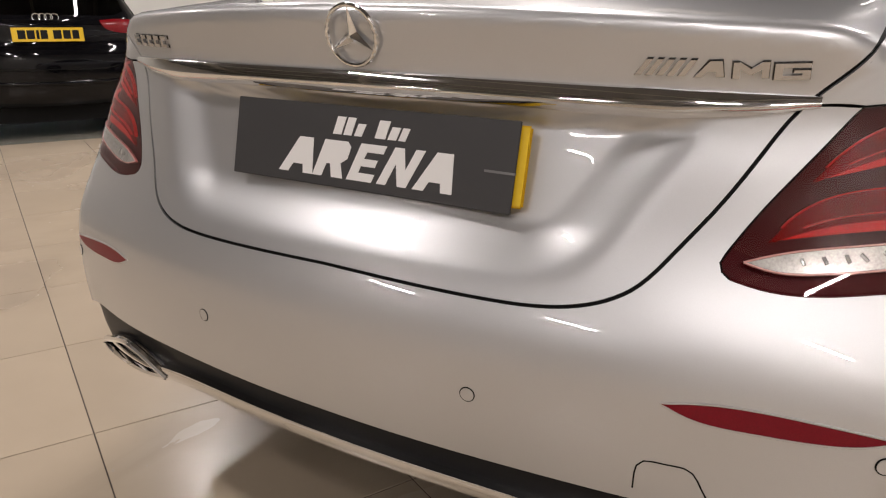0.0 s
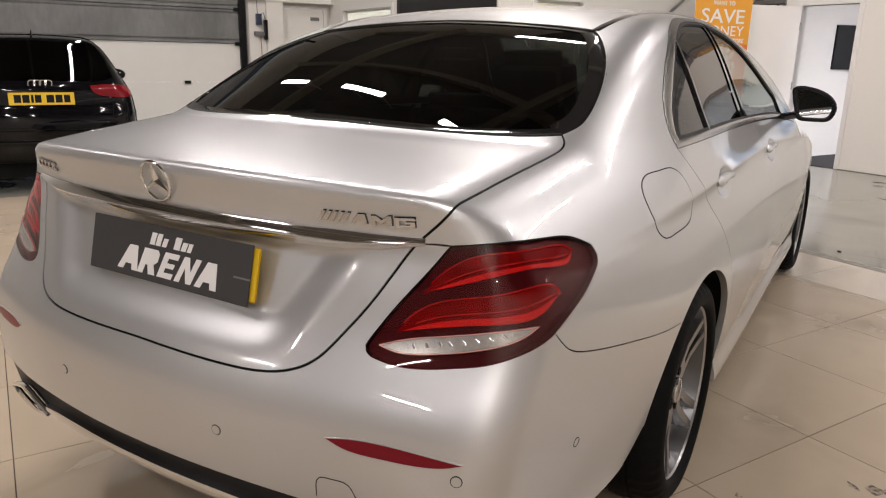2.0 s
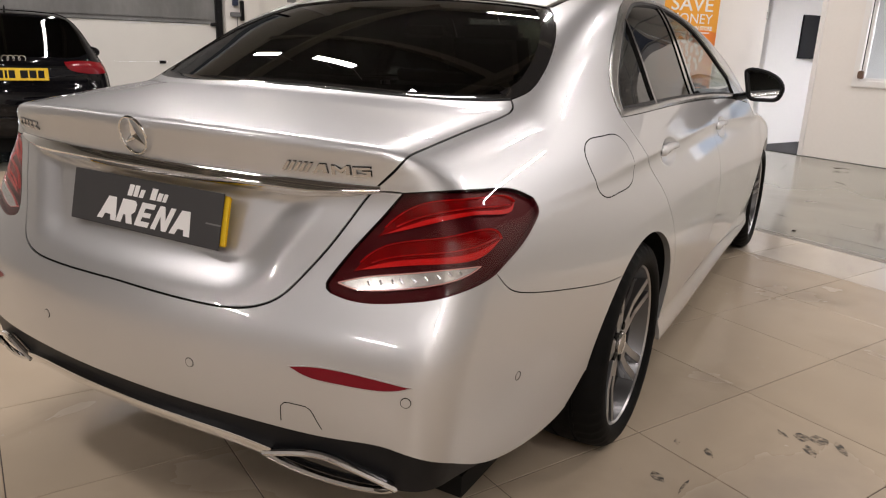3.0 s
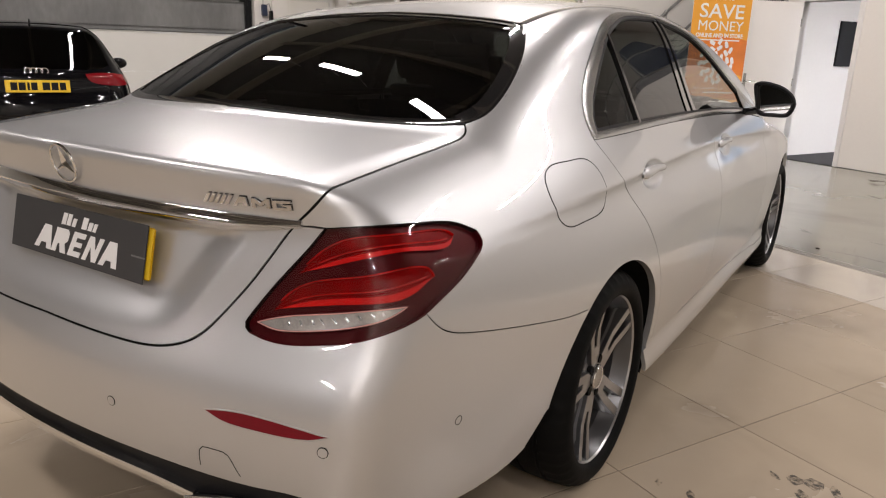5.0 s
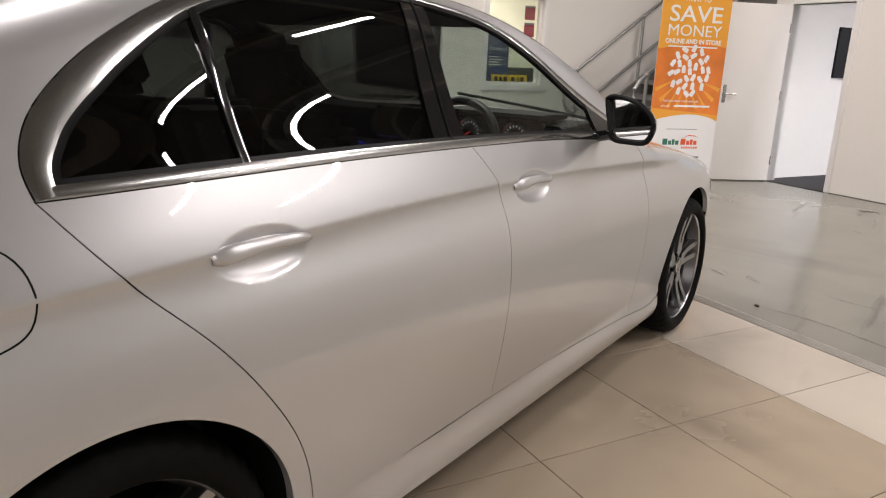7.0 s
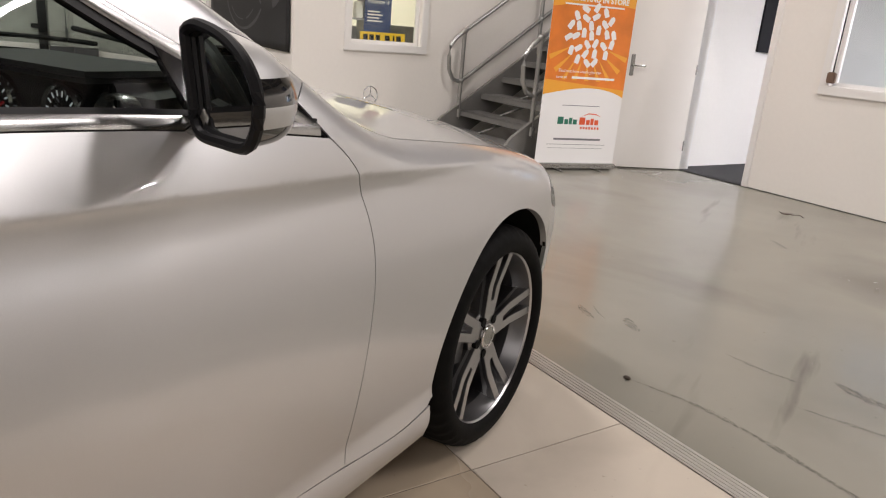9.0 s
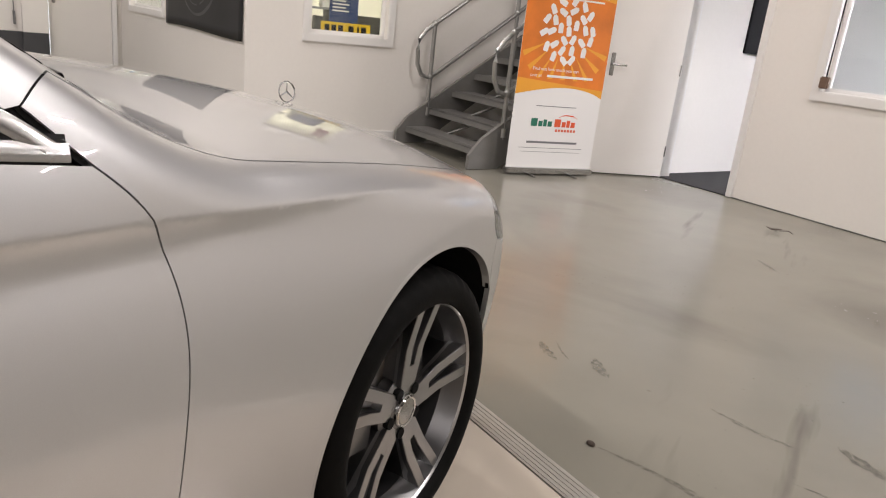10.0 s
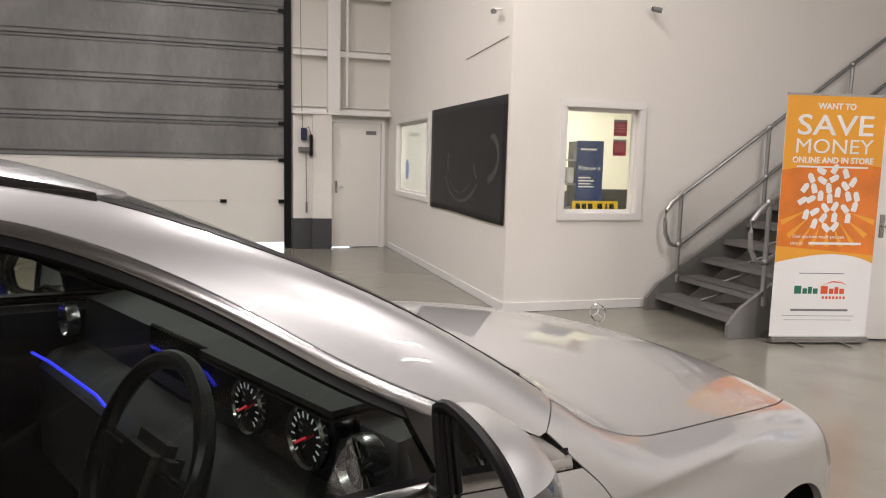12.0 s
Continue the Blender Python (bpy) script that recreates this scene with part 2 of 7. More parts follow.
mat_carpet = mat("dark_carpet", (.035, .035, .037), rough=.95, fine=.3, fine_scale=300, bump=.5, bump_scale=500)
mat_cream = mat("cream_wall", (.82, .79, .69), rough=.7, var=.03)
mat_daylight = glow("daylight", (.86, .92, 1.0), 5.0)
mat_door_white = mat("door_panel_white", (.76, .745, .70), rough=.45, var=.05, var_scale=2.5, fine=.03)
mat_door_grey = mat("door_panel_grey", (.175, .175, .172), rough=.5, var=.55, var_scale=1.5, fine=.22, fine_scale=14, stretch=(1, 1, .45), bump=.2, bump_scale=90)
mat_block = mat("painted_block", (.76, .73, .69), rough=.6, var=.04, bump=.25, bump_scale=30)
mat_plinth = mat("dark_grey_paint", (.055, .056, .06), rough=.5, var=.1)
mat_dkblue = mat("dark_blue_plastic", (.02, .03, .07), rough=.4)
mat_boxgrey = mat("grey_plastic", (.17, .17, .175), rough=.45, var=.06)
mat_doorleaf = mat("white_door_paint", (.80, .775, .735), rough=.38, var=.02, fine=.01)
mat_pane = glass("window_pane", (.96, .98, .97), face=.04)
mat_sheet = mat("dark_print", (.024, .024, .025), rough=.5, spec=.2, var=.35, var_scale=2.2, fine=.05)
mat_sheet_light = mat("print_sweep", (.080, .080, .083), rough=.5, spec=.2, var=.6, var_scale=4)
mat_poster_blue = mat("blue_print", (.010, .035, .14), rough=.35, var=.3, var_scale=3)
mat_red_notice = mat("red_print", (.28, .012, .03), rough=.45)
mat_sticker = mat("pale_blue", (.30, .46, .70), rough=.4)
mat_steel = mat("grey_steel_paint", (.20, .195, .185), rough=.5, metal=.3, var=.18, var_scale=7, fine=.1)
mat_galv = mat("galvanised_tube", (.42, .42, .41), rough=.38, metal=.9, var=.15, var_scale=16)
mat_cardboard = mat("cardboard", (.42, .25, .11), rough=.85, var=.08)
mat_brown = mat("brown_plastic", (.16, .10, .07), rough=.5)
mat_twig = mat("dry_leaf", (.06, .045, .035), rough=.9, var=.3)
mat_ban_white = mat("banner_white", (.80, .79, .77), rough=.5)
mat_ban_orange = mat("banner_orange", (.80, .36, .03), rough=.5, var=.10, var_scale=3)
mat_ban_deep = mat("banner_deep_orange", (.70, .19, .016), rough=.5, var=.5, var_scale=3.5)
mat_green = mat("print_green", (.02, .16, .10), rough=.5)
mat_redorange = mat("print_red", (.70, .10, .03), rough=.5)
mat_alu = mat("ribbed_aluminium", (.56, .54, .50), rough=.4, metal=.7, var=.08)
mat_grout = mat("dark_grout", (.07, .055, .045), rough=.9)
mat_tile_pale = stone("pale_tile", (.57, .51, .43), (.30, .25, .20), rough=.12, spec=.38, amount=.4, scale=1.3)
mat_blackpaint = mat("black_car_paint", (.003, .003, .004), rough=.05, spec=.3)
mat_hatch_lamp = mat("dark_red_lamp", (.17, .004, .008), rough=.1, spec=.4)


# ---------------------------------------------------------------- shapes of car bodies
def spline(*pts):
    """A natural cubic through (t, v) pairs, straight beyond its ends."""
    t, v = np.array(pts, float).T
    n, h = len(t), np.diff(t)
    A, r = np.eye(n), np.zeros(n)
    for i in range(1, n - 1):
        A[i, i - 1:i + 2] = h[i - 1], 2 * (h[i - 1] + h[i]), h[i]
        r[i] = 6 * ((v[i + 1] - v[i]) / h[i] - (v[i] - v[i - 1]) / h[i - 1])
    m = np.linalg.solve(A, r)

    def f(q):
        q = np.asarray(q, float)
        c = np.clip(q, t[0], t[-1])
        i = np.clip(np.searchsorted(t, c, side="right") - 1, 0, n - 2)
        a, b = t[i + 1] - c, c - t[i]
        out = (m[i] * a ** 3 + m[i + 1] * b ** 3) / (6 * h[i]) + (v[i] / h[i] - m[i] * h[i] / 6) * a + (v[i + 1] / h[i] - m[i + 1] * h[i] / 6) * b
        s0 = (v[1] - v[0]) / h[0] - h[0] * m[1] / 6
        s1 = (v[-1] - v[-2]) / h[-1] + h[-1] * m[-2] / 6
        return out + np.where(q < t[0], (q - t[0]) * s0, 0) + np.where(q > t[-1], (q - t[-1]) * s1, 0)
    return f


def smax(a, b, k):
    h = np.clip(k - np.abs(a - b), 0, None) / k
    return np.maximum(a, b) + h * h * k / 4


def step(v, lo, hi):
    s = np.clip((v - lo) / (hi - lo), 0, 1)
    return s * s * (3 - 2 * s)


PLAN = spline((-1.2, .775), (-.95, .825), (-.6, .877), (-.2, .926), (.3, .946), (1.2, .944), (2.2, .938), (2.9, .930), (3.3, .89), (3.6, .805), (3.85, .665))
PROF = spline((.12, -.10), (.25, -.05), (.4, -.02), (.55, -.003), (.67, 0), (.77, -.008), (.84, -.022), (.90, -.045), (.95, -.067), (1.02, -.105), (1.07, -.134), (1.18, -.189), (1.28, -.24), (1.38, -.304), (1.48, -.39))
WAIST = spline((-1.2, .26), (-.6, .22), (-.3, .12), (0, .01), (.25, -.03), (.6, -.02), (1.1, 0), (1.8, -.06), (2.25, -.2), (2.7, -.1), (3.1, .2), (3.7, .6))
DECK = spline((-1.25, 1.028), (-1.0, 1.067), (-.7, 1.099), (-.4, 1.126), (.6, 1.14), (2.0, 1.07), (2.5, 1.038), (2.9, .994), (3.2, .942), (3.5, .860), (3.7, .76), (3.9, .63))
DECKC = spline((-1.2, .10), (-.4, .07), (1.0, .08), (1.9, .10), (2.5, .128), (3.2, .155), (3.8, .2))
CABIN = spline((-.9, .97), (-.62, 1.113), (-.33, 1.245), (-.02, 1.358), (.1, 1.392), (.28, 1.433), (.5, 1.463), (.75, 1.482), (1.05, 1.492), (1.4, 1.48), (1.65, 1.43), (1.9, 1.328), (2.1, 1.22), (2.3, 1.093), (2.5, .96), (2.7, .82))
CABINC = spline((-.6, .21), (-.3, .17), (0, .11), (.5, .09), (1.5, .10), (2.5, .13))
REAR0 = spline((.12, -1.03), (.25, -1.12), (.4, -1.17), (.55, -1.187), (.65, -1.177), (.72, -1.142), (.79, -1.11), (.87, -1.082), (.94, -1.062), (1.0, -1.068), (1.05, -1.08))
REARK = spline((.1, .2), (.57, .215), (.75, .245), (.94, .25), (1.06, .25))
FRONT0 = spline((.12, 3.62), (.25, 3.72), (.45, 3.775), (.6, 3.765), (.75, 3.70), (.85, 3.60), (.95, 3.40))


CREST = spline((-1.0, .87), (-.34, .908), (0, .926), (.5, .942), (1.0, .947), (1.5, .940), (1.95, .924), (2.25, .911), (2.5, .895), (2.82, .873), (3.2, .845))


def bowl(y, z):
    """Depth of a door handle's cup: a shallow dish with a firm edge."""
    r = 1 - (y / .108) ** 2 - ((z - .918) / .046) ** 2
    r = (r + np.sqrt(r * r + .004)) / 2
    return .0150 * (1 - np.exp(-1.6 * r))


def saloon(p):
    x, y, z = np.abs(p[..., 0]), p[..., 1], p[..., 2]
    zc = CREST(y)
    crease = step(y, -.75, -.1) * (1 - step(y, 2.65, 3.1))
    under = ((zc - z) + np.sqrt((zc - z) ** 2 + .0022 ** 2)) / 2
    lip = crease * .0165 * (under / .062) * np.exp(1 - under / .062)
    cup = sum(bowl(y - yc, z) for yc in (.340, 1.380))
    skirt = .035 * step(.335 - z, 0, .12) * step(y, .10, .24) * (1 - step(y, 2.72, 2.9))
    side = x - (PLAN(y) + PROF(z) + skirt - WAIST(y) * np.clip(z - .87, 0, None) - lip - cup)
    deck = DECK(y) - DECKC(y) * x * x
    cab = CABIN(y) - CABINC(y) * x * x
    top = z - smax(deck, cab, .012 + .06 * step(y, 1.6, 2.2))
    hw = .335 + .62 * (z - .745)
    recess = .029 * step(.932 - z, 0, .03) * step(z, .706, .784) * (1 - step(x, hw - .05, hw + .07))
    rear = REAR0(z) + REARK(z) * x * x + recess - y
    front = y - FRONT0(z) + .42 * x * x
    m = smax(top, rear, .025)
    m = smax(m, front, .10)
    m = smax(m, side, .07)
    return np.maximum(m, .15 - z)


def cast(field, org, way, far=6.0, near=0.0, n=160):
    """First crossing from outside to inside along rays; nan where none."""
    org, way = np.broadcast_arrays(np.asarray(org, float), np.asarray(way, float))
    ts = np.linspace(near, far, n)
    v = np.stack([field(org + way * t) for t in ts])
    inside = v < 0
    hit = inside.any(0)
    i = np.clip(inside.argmax(0), 1, n - 1)
    lo, hi = ts[i - 1], ts[i]
    for _ in range(30):
        mid = (lo + hi) / 2
        ins = field(org + way * mid[..., None]) < 0
        hi, lo = np.where(ins, mid, hi), np.where(ins, lo, mid)
    return np.where(hit[..., None], org + way * hi[..., None], np.nan)


def grow(field, org, way, far=2.6):
    """Where rays that start inside a body leave it."""
    lo, hi = np.zeros(len(way)), np.full(len(way), far)
    ts = np.linspace(.1, far, 60)
    v = np.stack([field(org + way * t) for t in ts]) > 0
    i = np.where(v.any(0), v.argmax(0), len(ts) - 1)
    hi = ts[i]
    lo = np.where(i > 0, ts[np.maximum(i - 1, 0)], 0)
    for _ in range(26):
        mid = (lo + hi) / 2
        out = field(org + way * mid[:, None]) > 0
        hi, lo = np.where(out, mid, hi), np.where(out, lo, mid)
    return org + way * hi[:, None]


def slope(field, p, e=.004):
    g = np.stack([field(p + e * d) - field(p - e * d) for d in np.eye(3)], -1)
    return g / np.maximum(np.linalg.norm(g, axis=1, keepdims=True), 1e-9)


def smooth_line(pts, gap=.012):
    """A rounded line through points, resampled at even gaps."""
    p = np.array(pts, float)
    if len(p) == 2:
        n = max(2, int(np.linalg.norm(p[1] - p[0]) / gap) + 1)
        return p[0] + (p[1] - p[0]) * np.linspace(0, 1, n)[:, None]
    d = np.r_[0, np.cumsum(np.linalg.norm(np.diff(p, axis=0), axis=1) ** .7)]
    fs = [spline(*zip(d, p[:, k])) for k in range(p.shape[1])]
    fine = np.stack([f(np.linspace(0, d[-1], 40 * len(p))) for f in fs], -1)
    s = np.r_[0, np.cumsum(np.linalg.norm(np.diff(fine, axis=0), axis=1))]
    q = np.linspace(0, s[-1], max(3, int(s[-1] / gap) + 1))
    return np.stack([np.interp(q, s, fine[:, k]) for k in range(p.shape[1])], -1)


class Skin:
    """Panels, lights and glass laid on a body's surface."""

    def __init__(self, field, low=.6, heart=(0, -.35, .62)):
        self.field, self.low, self.heart = field, low, np.array(heart)

    def side(self, pts, gap=.012, mirror=1, from_x=3.0):
        q = smooth_line(pts, gap)
        o = np.c_[np.full(len(q), from_x), q]
        r = cast(self.field, o, np.array([-1.0, 0, 0]), far=from_x, n=300)
        return r * (mirror, 1, 1)

    def back(self, pts, gap=.012, d=1.0):
        q = smooth_line(pts, gap)
        o = np.c_[q[:, 0], np.full(len(q), -4.0 if d > 0 else 7.0), q[:, 1]]
        return cast(self.field, o, np.array([0, d, 0.0]), far=5, n=700)

    def above(self, pts, gap=.012):
        q = smooth_line(pts, gap)
        o = np.c_[q, np.full(len(q), 2.5)]
        return cast(self.field, o, np.array([0, 0, -1.0]), far=2.4, n=300)

    def fix(self, pts):
        """Snaps 3D points to the surface by a few steps down its slope."""
        p = np.array(pts, float)
        for _ in range(8):
            g = np.stack([self.field(p + .002 * d) - self.field(p - .002 * d) for d in np.eye(3)], -1) / .004
            p = p - g * (self.field(p) / np.maximum((g * g).sum(1), .05))[:, None]
        return p

    def line(self, pts, gap=.012):
        return self.fix(smooth_line(pts, gap))

    def flat(self, p, how):
        if how == "tube":
            return np.c_[p[:, 1], .8 * np.arctan2(p[:, 0], p[:, 2] - self.low)]
        d = p - self.heart
        return .75 * np.c_[np.arctan2(d[:, 0], -d[:, 1]), np.arctan2(d[:, 2], np.hypot(d[:, 0], d[:, 1]))]

    def lift(self, q, how):
        if how == "tube":
            w = q[:, 1] / .8
            org = np.c_[np.zeros(len(q)), q[:, 0], np.full(len(q), self.low)]
            way = np.c_[np.sin(w), np.zeros(len(q)), np.cos(w)]
        else:
            lo, la = q[:, 0] / .75, q[:, 1] / .75
            org = np.repeat(self.heart[None], len(q), 0)
            way = np.c_[np.sin(lo) * np.cos(la), -np.cos(lo) * np.cos(la), np.sin(la)]
        return grow(self.field, org, way)

    def panel(self, name, lines, material, parent, how="tube", gap=.02, cut=.0012, deep=.014, sink=0.0, label="", extra=(), turn=True):
        """One sheet inside a closed run of lines on the surface, with its edges turned inwards."""
        edge = np.concatenate([l[:-1] if np.linalg.norm(l[-1] - k[0]) < .02 else l for l, k in zip(lines, lines[1:] + lines[:1])])
        edge = edge[~np.isnan(edge).any(1)]
        q = self.flat(edge, how)
        keep = np.r_[True, np.linalg.norm(np.diff(q, axis=0), axis=1) > .002]
        q = q[keep]
        area = np.sum(q[:, 0] * np.roll(q[:, 1], -1) - np.roll(q[:, 0], -1) * q[:, 1])
        if area < 0:
            q = q[::-1]
        t = np.roll(q, -1, 0) - np.roll(q, 1, 0)
        t /= np.maximum(np.linalg.norm(t, axis=1, keepdims=True), 1e-9)
        q = q + cut * np.c_[-t[:, 1], t[:, 0]]
        lo, hi = q.min(0), q.max(0)
        gx, gy = np.meshgrid(np.arange(lo[0], hi[0], gap), np.arange(lo[1], hi[1], gap * .87))
        gx = gx + (np.arange(gx.shape[0]) % 2)[:, None] * gap / 2
        g = np.c_[gx.ravel(), gy.ravel()]
        for e in extra:
            g = np.r_[g, self.flat(e, how)]
        inside = np.zeros(len(g), bool)
        a, b = q, np.roll(q, -1, 0)
        for (x0, y0), (x1, y1) in zip(a, b):
            c = (y0 > g[:, 1]) != (y1 > g[:, 1])
            inside ^= c & (g[:, 0] < (x1 - x0) * (g[:, 1] - y0) / (y1 - y0 + 1e-15) + x0)
        g = g[inside]
        if len(g):
            near = np.full(len(g), 9.0)
            for i in range(0, len(q), 200):
                near = np.minimum(near, np.linalg.norm(g[:, None] - q[None, i:i + 200], axis=2).min(1))
            g = g[near > .45 * min(gap, .014)]
        n = len(q)
        pts = [Vector(v) for v in np.r_[q, g]]
        vs, _, fs, *_ = delaunay_2d_cdt(pts, [(i, (i + 1) % n) for i in range(n)], [], 1, 1e-6)
        w = np.array([tuple(v) for v in vs])
        p = self.lift(w, how)
        nor = slope(self.field, p)
        tri = np.array([f[:3] for f in fs if len(f) == 3] + [(f[0], f[i], f[i + 1]) for f in fs if len(f) > 3 for i in range(1, len(f) - 1)])
        fn = np.cross(p[tri[:, 1]] - p[tri[:, 0]], p[tri[:, 2]] - p[tri[:, 0]])
        flip = (fn * nor[tri[:, 0]]).sum(1) < 0
        tri[flip] = tri[flip][:, ::-1]
        p = p - sink * nor
        verts, faces, normals = p, tri.tolist(), nor
        if turn:
            cnt = {}
            for f in faces:
                for i in range(3):
                    cnt[(f[i], f[(i + 1) % 3])] = 1
            rim = [(i, j) for i, j in cnt if (j, i) not in cnt]
            idx = sorted({i for e in rim for i in e})
            pos = {v: len(p) + k for k, v in enumerate(idx)}
            pos2 = {v: len(p) + len(idx) + k for k, v in enumerate(idx)}
            out = {}
            for i, j in rim:
                d = p[j] - p[i]
                o = np.cross(d, nor[i])
                o /= max(np.linalg.norm(o), 1e-9)
                out[i] = out.get(i, 0) + o
                out[j] = out.get(j, 0) + o
            on = np.array([out[i] / max(np.linalg.norm(out[i]), 1e-9) for i in idx])
            verts = np.r_[p, p[idx], p[idx] - deep * nor[idx]]
            normals = np.r_[nor, on, on]
            faces = faces + [(pos[j], pos[i], pos2[i], pos2[j]) for i, j in rim]
        return link(name, verts, faces, material, parent, label, normals, smooth=True)

    def strip(self, name, pts, material, parent, width=.008, high=.0, deep=.004, label="", round_=True):
        """A narrow moulding along a line on the surface: high stands proud, deep goes in."""
        pts = pts[~np.isnan(pts).any(1)]
        nor = slope(self.field, pts)
        d = np.gradient(pts, axis=0)
        d /= np.maximum(np.linalg.norm(d, axis=1, keepdims=True), 1e-9)
        s = np.cross(d, nor)
        w = np.broadcast_to(np.asarray(width, float), (len(pts),))[:, None] / 2
        rows = [(-1, -deep), (-1, high * .5), (-.6, high), (.6, high), (1, high * .5), (1, -deep)]
        k = len(rows)
        v = np.concatenate([pts + s * w * a + nor * b for a, b in rows]).reshape(k, len(pts), 3).transpose(1, 0, 2).reshape(-1, 3)
        f = [(i * k + j, i * k + j + 1, (i + 1) * k + j + 1, (i + 1) * k + j) for i in range(len(pts) - 1) for j in range(k - 1)]
        f += [tuple(range(k))[::-1], tuple((len(pts) - 1) * k + j for j in range(k))]
        ob = link(name, v, f, material, parent, label, smooth=True)
        ob.data.set_sharp_from_angle(angle=radians(50))
        return ob

# ---------------------------------------------------------------- the hall
def slab(name, x0, x1, y0, y1, z0, z1, material, label="", category="", kind="structure"):
    """A block of the building, in the hall's own axes."""
    ob = part(name, box(bmesh.new(), x0, x1, y0, y1, z0, z1), material, m=ROOM)
    return tagged(ob, label, category, "", kind)


def wall_with_holes(name, along, at, thick, span, z0, z1, holes, material, label):
    """A wall along one axis of the hall with openings (from, to, low, high) cut through it."""
    bm = bmesh.new()
    cuts = sorted({span[0], span[1], *(v for h in holes for v in h[:2])})
    for a, b in zip(cuts, cuts[1:]):
        mid = (a + b) / 2
        solid = [(z0, z1)]
        for h in holes:
            if h[0] <= mid <= h[1]:
                solid = [(l, min(u, h[2])) for l, u in solid if l < h[2]] + [(max(l, h[3]), u) for l, u in solid if u > h[3]]
        for l, u in solid:
            if along == "x":
                box(bm, a, b, at, at + thick, l, u)
            else:
                box(bm, at, at + thick, a, b, l, u)
    bmesh.ops.remove_doubles(bm, verts=bm.verts, dist=1e-4)
    return tagged(part(name, bm, material, m=ROOM), label, "wall", "", "structure")


TOP = 6.4
WEST, CORNER, OFFICE, STORE = -11.1, -5.70, 4.40, 7.86
tagged(part("floor", box(bmesh.new(), -14, 10, -17, 14.5, -.25, -.004), mat_floor, m=ROOM), "polished grey concrete floor with scuffs", "floor", "", "structure")
bm = bmesh.new()
box(bm, -12, 9.5, -16.5, 14.2, TOP, TOP + .1)
for k in range(12):
    box(bm, -11.1, 9, -15.8 + 2.5 * k, -15.68 + 2.5 * k, TOP - .22, TOP)
for x in (-7.5, -1.8, 3.9):
    box(bm, x, x + .18, -16, 14, TOP - .62, TOP - .6)
    box(bm, x + .08, x + .10, -16, 14, TOP - .6, TOP - .24)
    box(bm, x, x + .18, -16, 14, TOP - .24, TOP - .22)
roof_ = tagged(part("ceiling", bm, mat_ceiling, m=ROOM), "dark grey sheet roof on cream steel beams", "ceiling", "", "structure")
roof_.data.materials.append(mat_beam)
for f_ in roof_.data.polygons:
    f_.material_index = int(f_.center.z < TOP - .01)
wall_with_holes("wall_west", "y", WEST - .3, .3, (-16, OFFICE), 0, TOP, [(-3.2, 2.70, 0, 5.2), (3.44, 4.30, 0, 2.05)], mat_cladding, "pale clad wall round the roller door")
# closing walls out of view, kept pale to throw light onto the car
slab("closing_wall_south", WEST - .3, 9.3, -16.3, -16, 0, TOP, mat_wall, "white far wall added out of view, lightening the car tail", "wall")
slab("closing_wall_east", 9, 9.3, -16, 14, 0, TOP, mat_bounce_wall, "pale side wall added out of view, lightening the car flank", "wall")
slab("wall_west_office", WEST - .3, WEST, OFFICE, 14.3, 0, TOP, mat_white, "white outer wall behind the office", "wall")
slab("wall_north", WEST, 9.3, 14, 14.3, 0, TOP, mat_wall, "white end wall of the hall", "wall")
wall_with_holes("office_wall_south", "x", OFFICE, .15, (WEST, CORNER), 0, TOP, [(-10.42, -8.60, .98, 2.02)], mat_wall, "white painted office wall with a window")
wall_with_holes("office_wall_east", "y", CORNER - .15, .15, (OFFICE + .15, 14), 0, TOP, [(5.0, 5.80, .98, 2.02)], mat_wall, "white painted office wall beside the stairs")
wall_with_holes("store_wall", "x", STORE, .12, (-4.03, 9), 0, 2.58, [(-3.80, -3.05, 0, 2.01), (-2.44, -1.2, .99, 2.0)], mat_wall, "white painted store wall with a doorway")
slab("store_side_wall", -4.03, -3.91, STORE + .12, 13, 0, 2.58, mat_wall, "white side wall of the store", "wall")
slab("store_back_wall", -3.91, 9, 10.2, 10.32, 0, 2.4, mat_wall_cool, "white back wall of the store", "wall")
slab("store_roof", -3.91, 9, STORE + .12, 13, 2.44, 2.58, mat_wall, "boarded top of the store", "ceiling")
slab("store_floor", -3.91, 9, STORE - .0, 10.2, -.003, .004, mat_carpet, "dark carpet behind the doorway", "floor")
# the office behind its windows
slab("office_back_wall", -8.4, -8.28, OFFICE + .15, 9, 0, 2.7, mat_cream, "cream back wall of the office", "wall")
slab("office_end_wall", -8.3, CORNER - .15, 8.0, 8.12, 0, 2.7, mat_cream, "cream end wall of the office", "wall")
slab("office_floor", WEST, CORNER - .15, OFFICE + .15, 9, -.003, .006, mat_carpet, "dark office carpet", "floor")
slab("office_ceiling", WEST, CORNER - .15, OFFICE + .15, 9, 2.6, 2.7, mat_white, "white office ceiling", "ceiling")
slab("office_rear_room_wall", WEST, -8.4, 6.6, 6.7, 0, 2.7, mat_white, "white wall behind the rear office window", "wall")
bm = bmesh.new()
box(bm, WEST + .002, CORNER, OFFICE - .014, OFFICE - .001, 0, .09)
tagged(part("baseboard", bm, mat_white, m=ROOM), "white painted skirting board", "skirting", "", "structure")
bm = bmesh.new()
box(bm, CORNER + .001, CORNER + .014, OFFICE - .014, 5.96, 0, .09)
tagged(part("baseboard", bm, mat_white, m=ROOM), "white painted skirting board", "skirting", "", "structure")

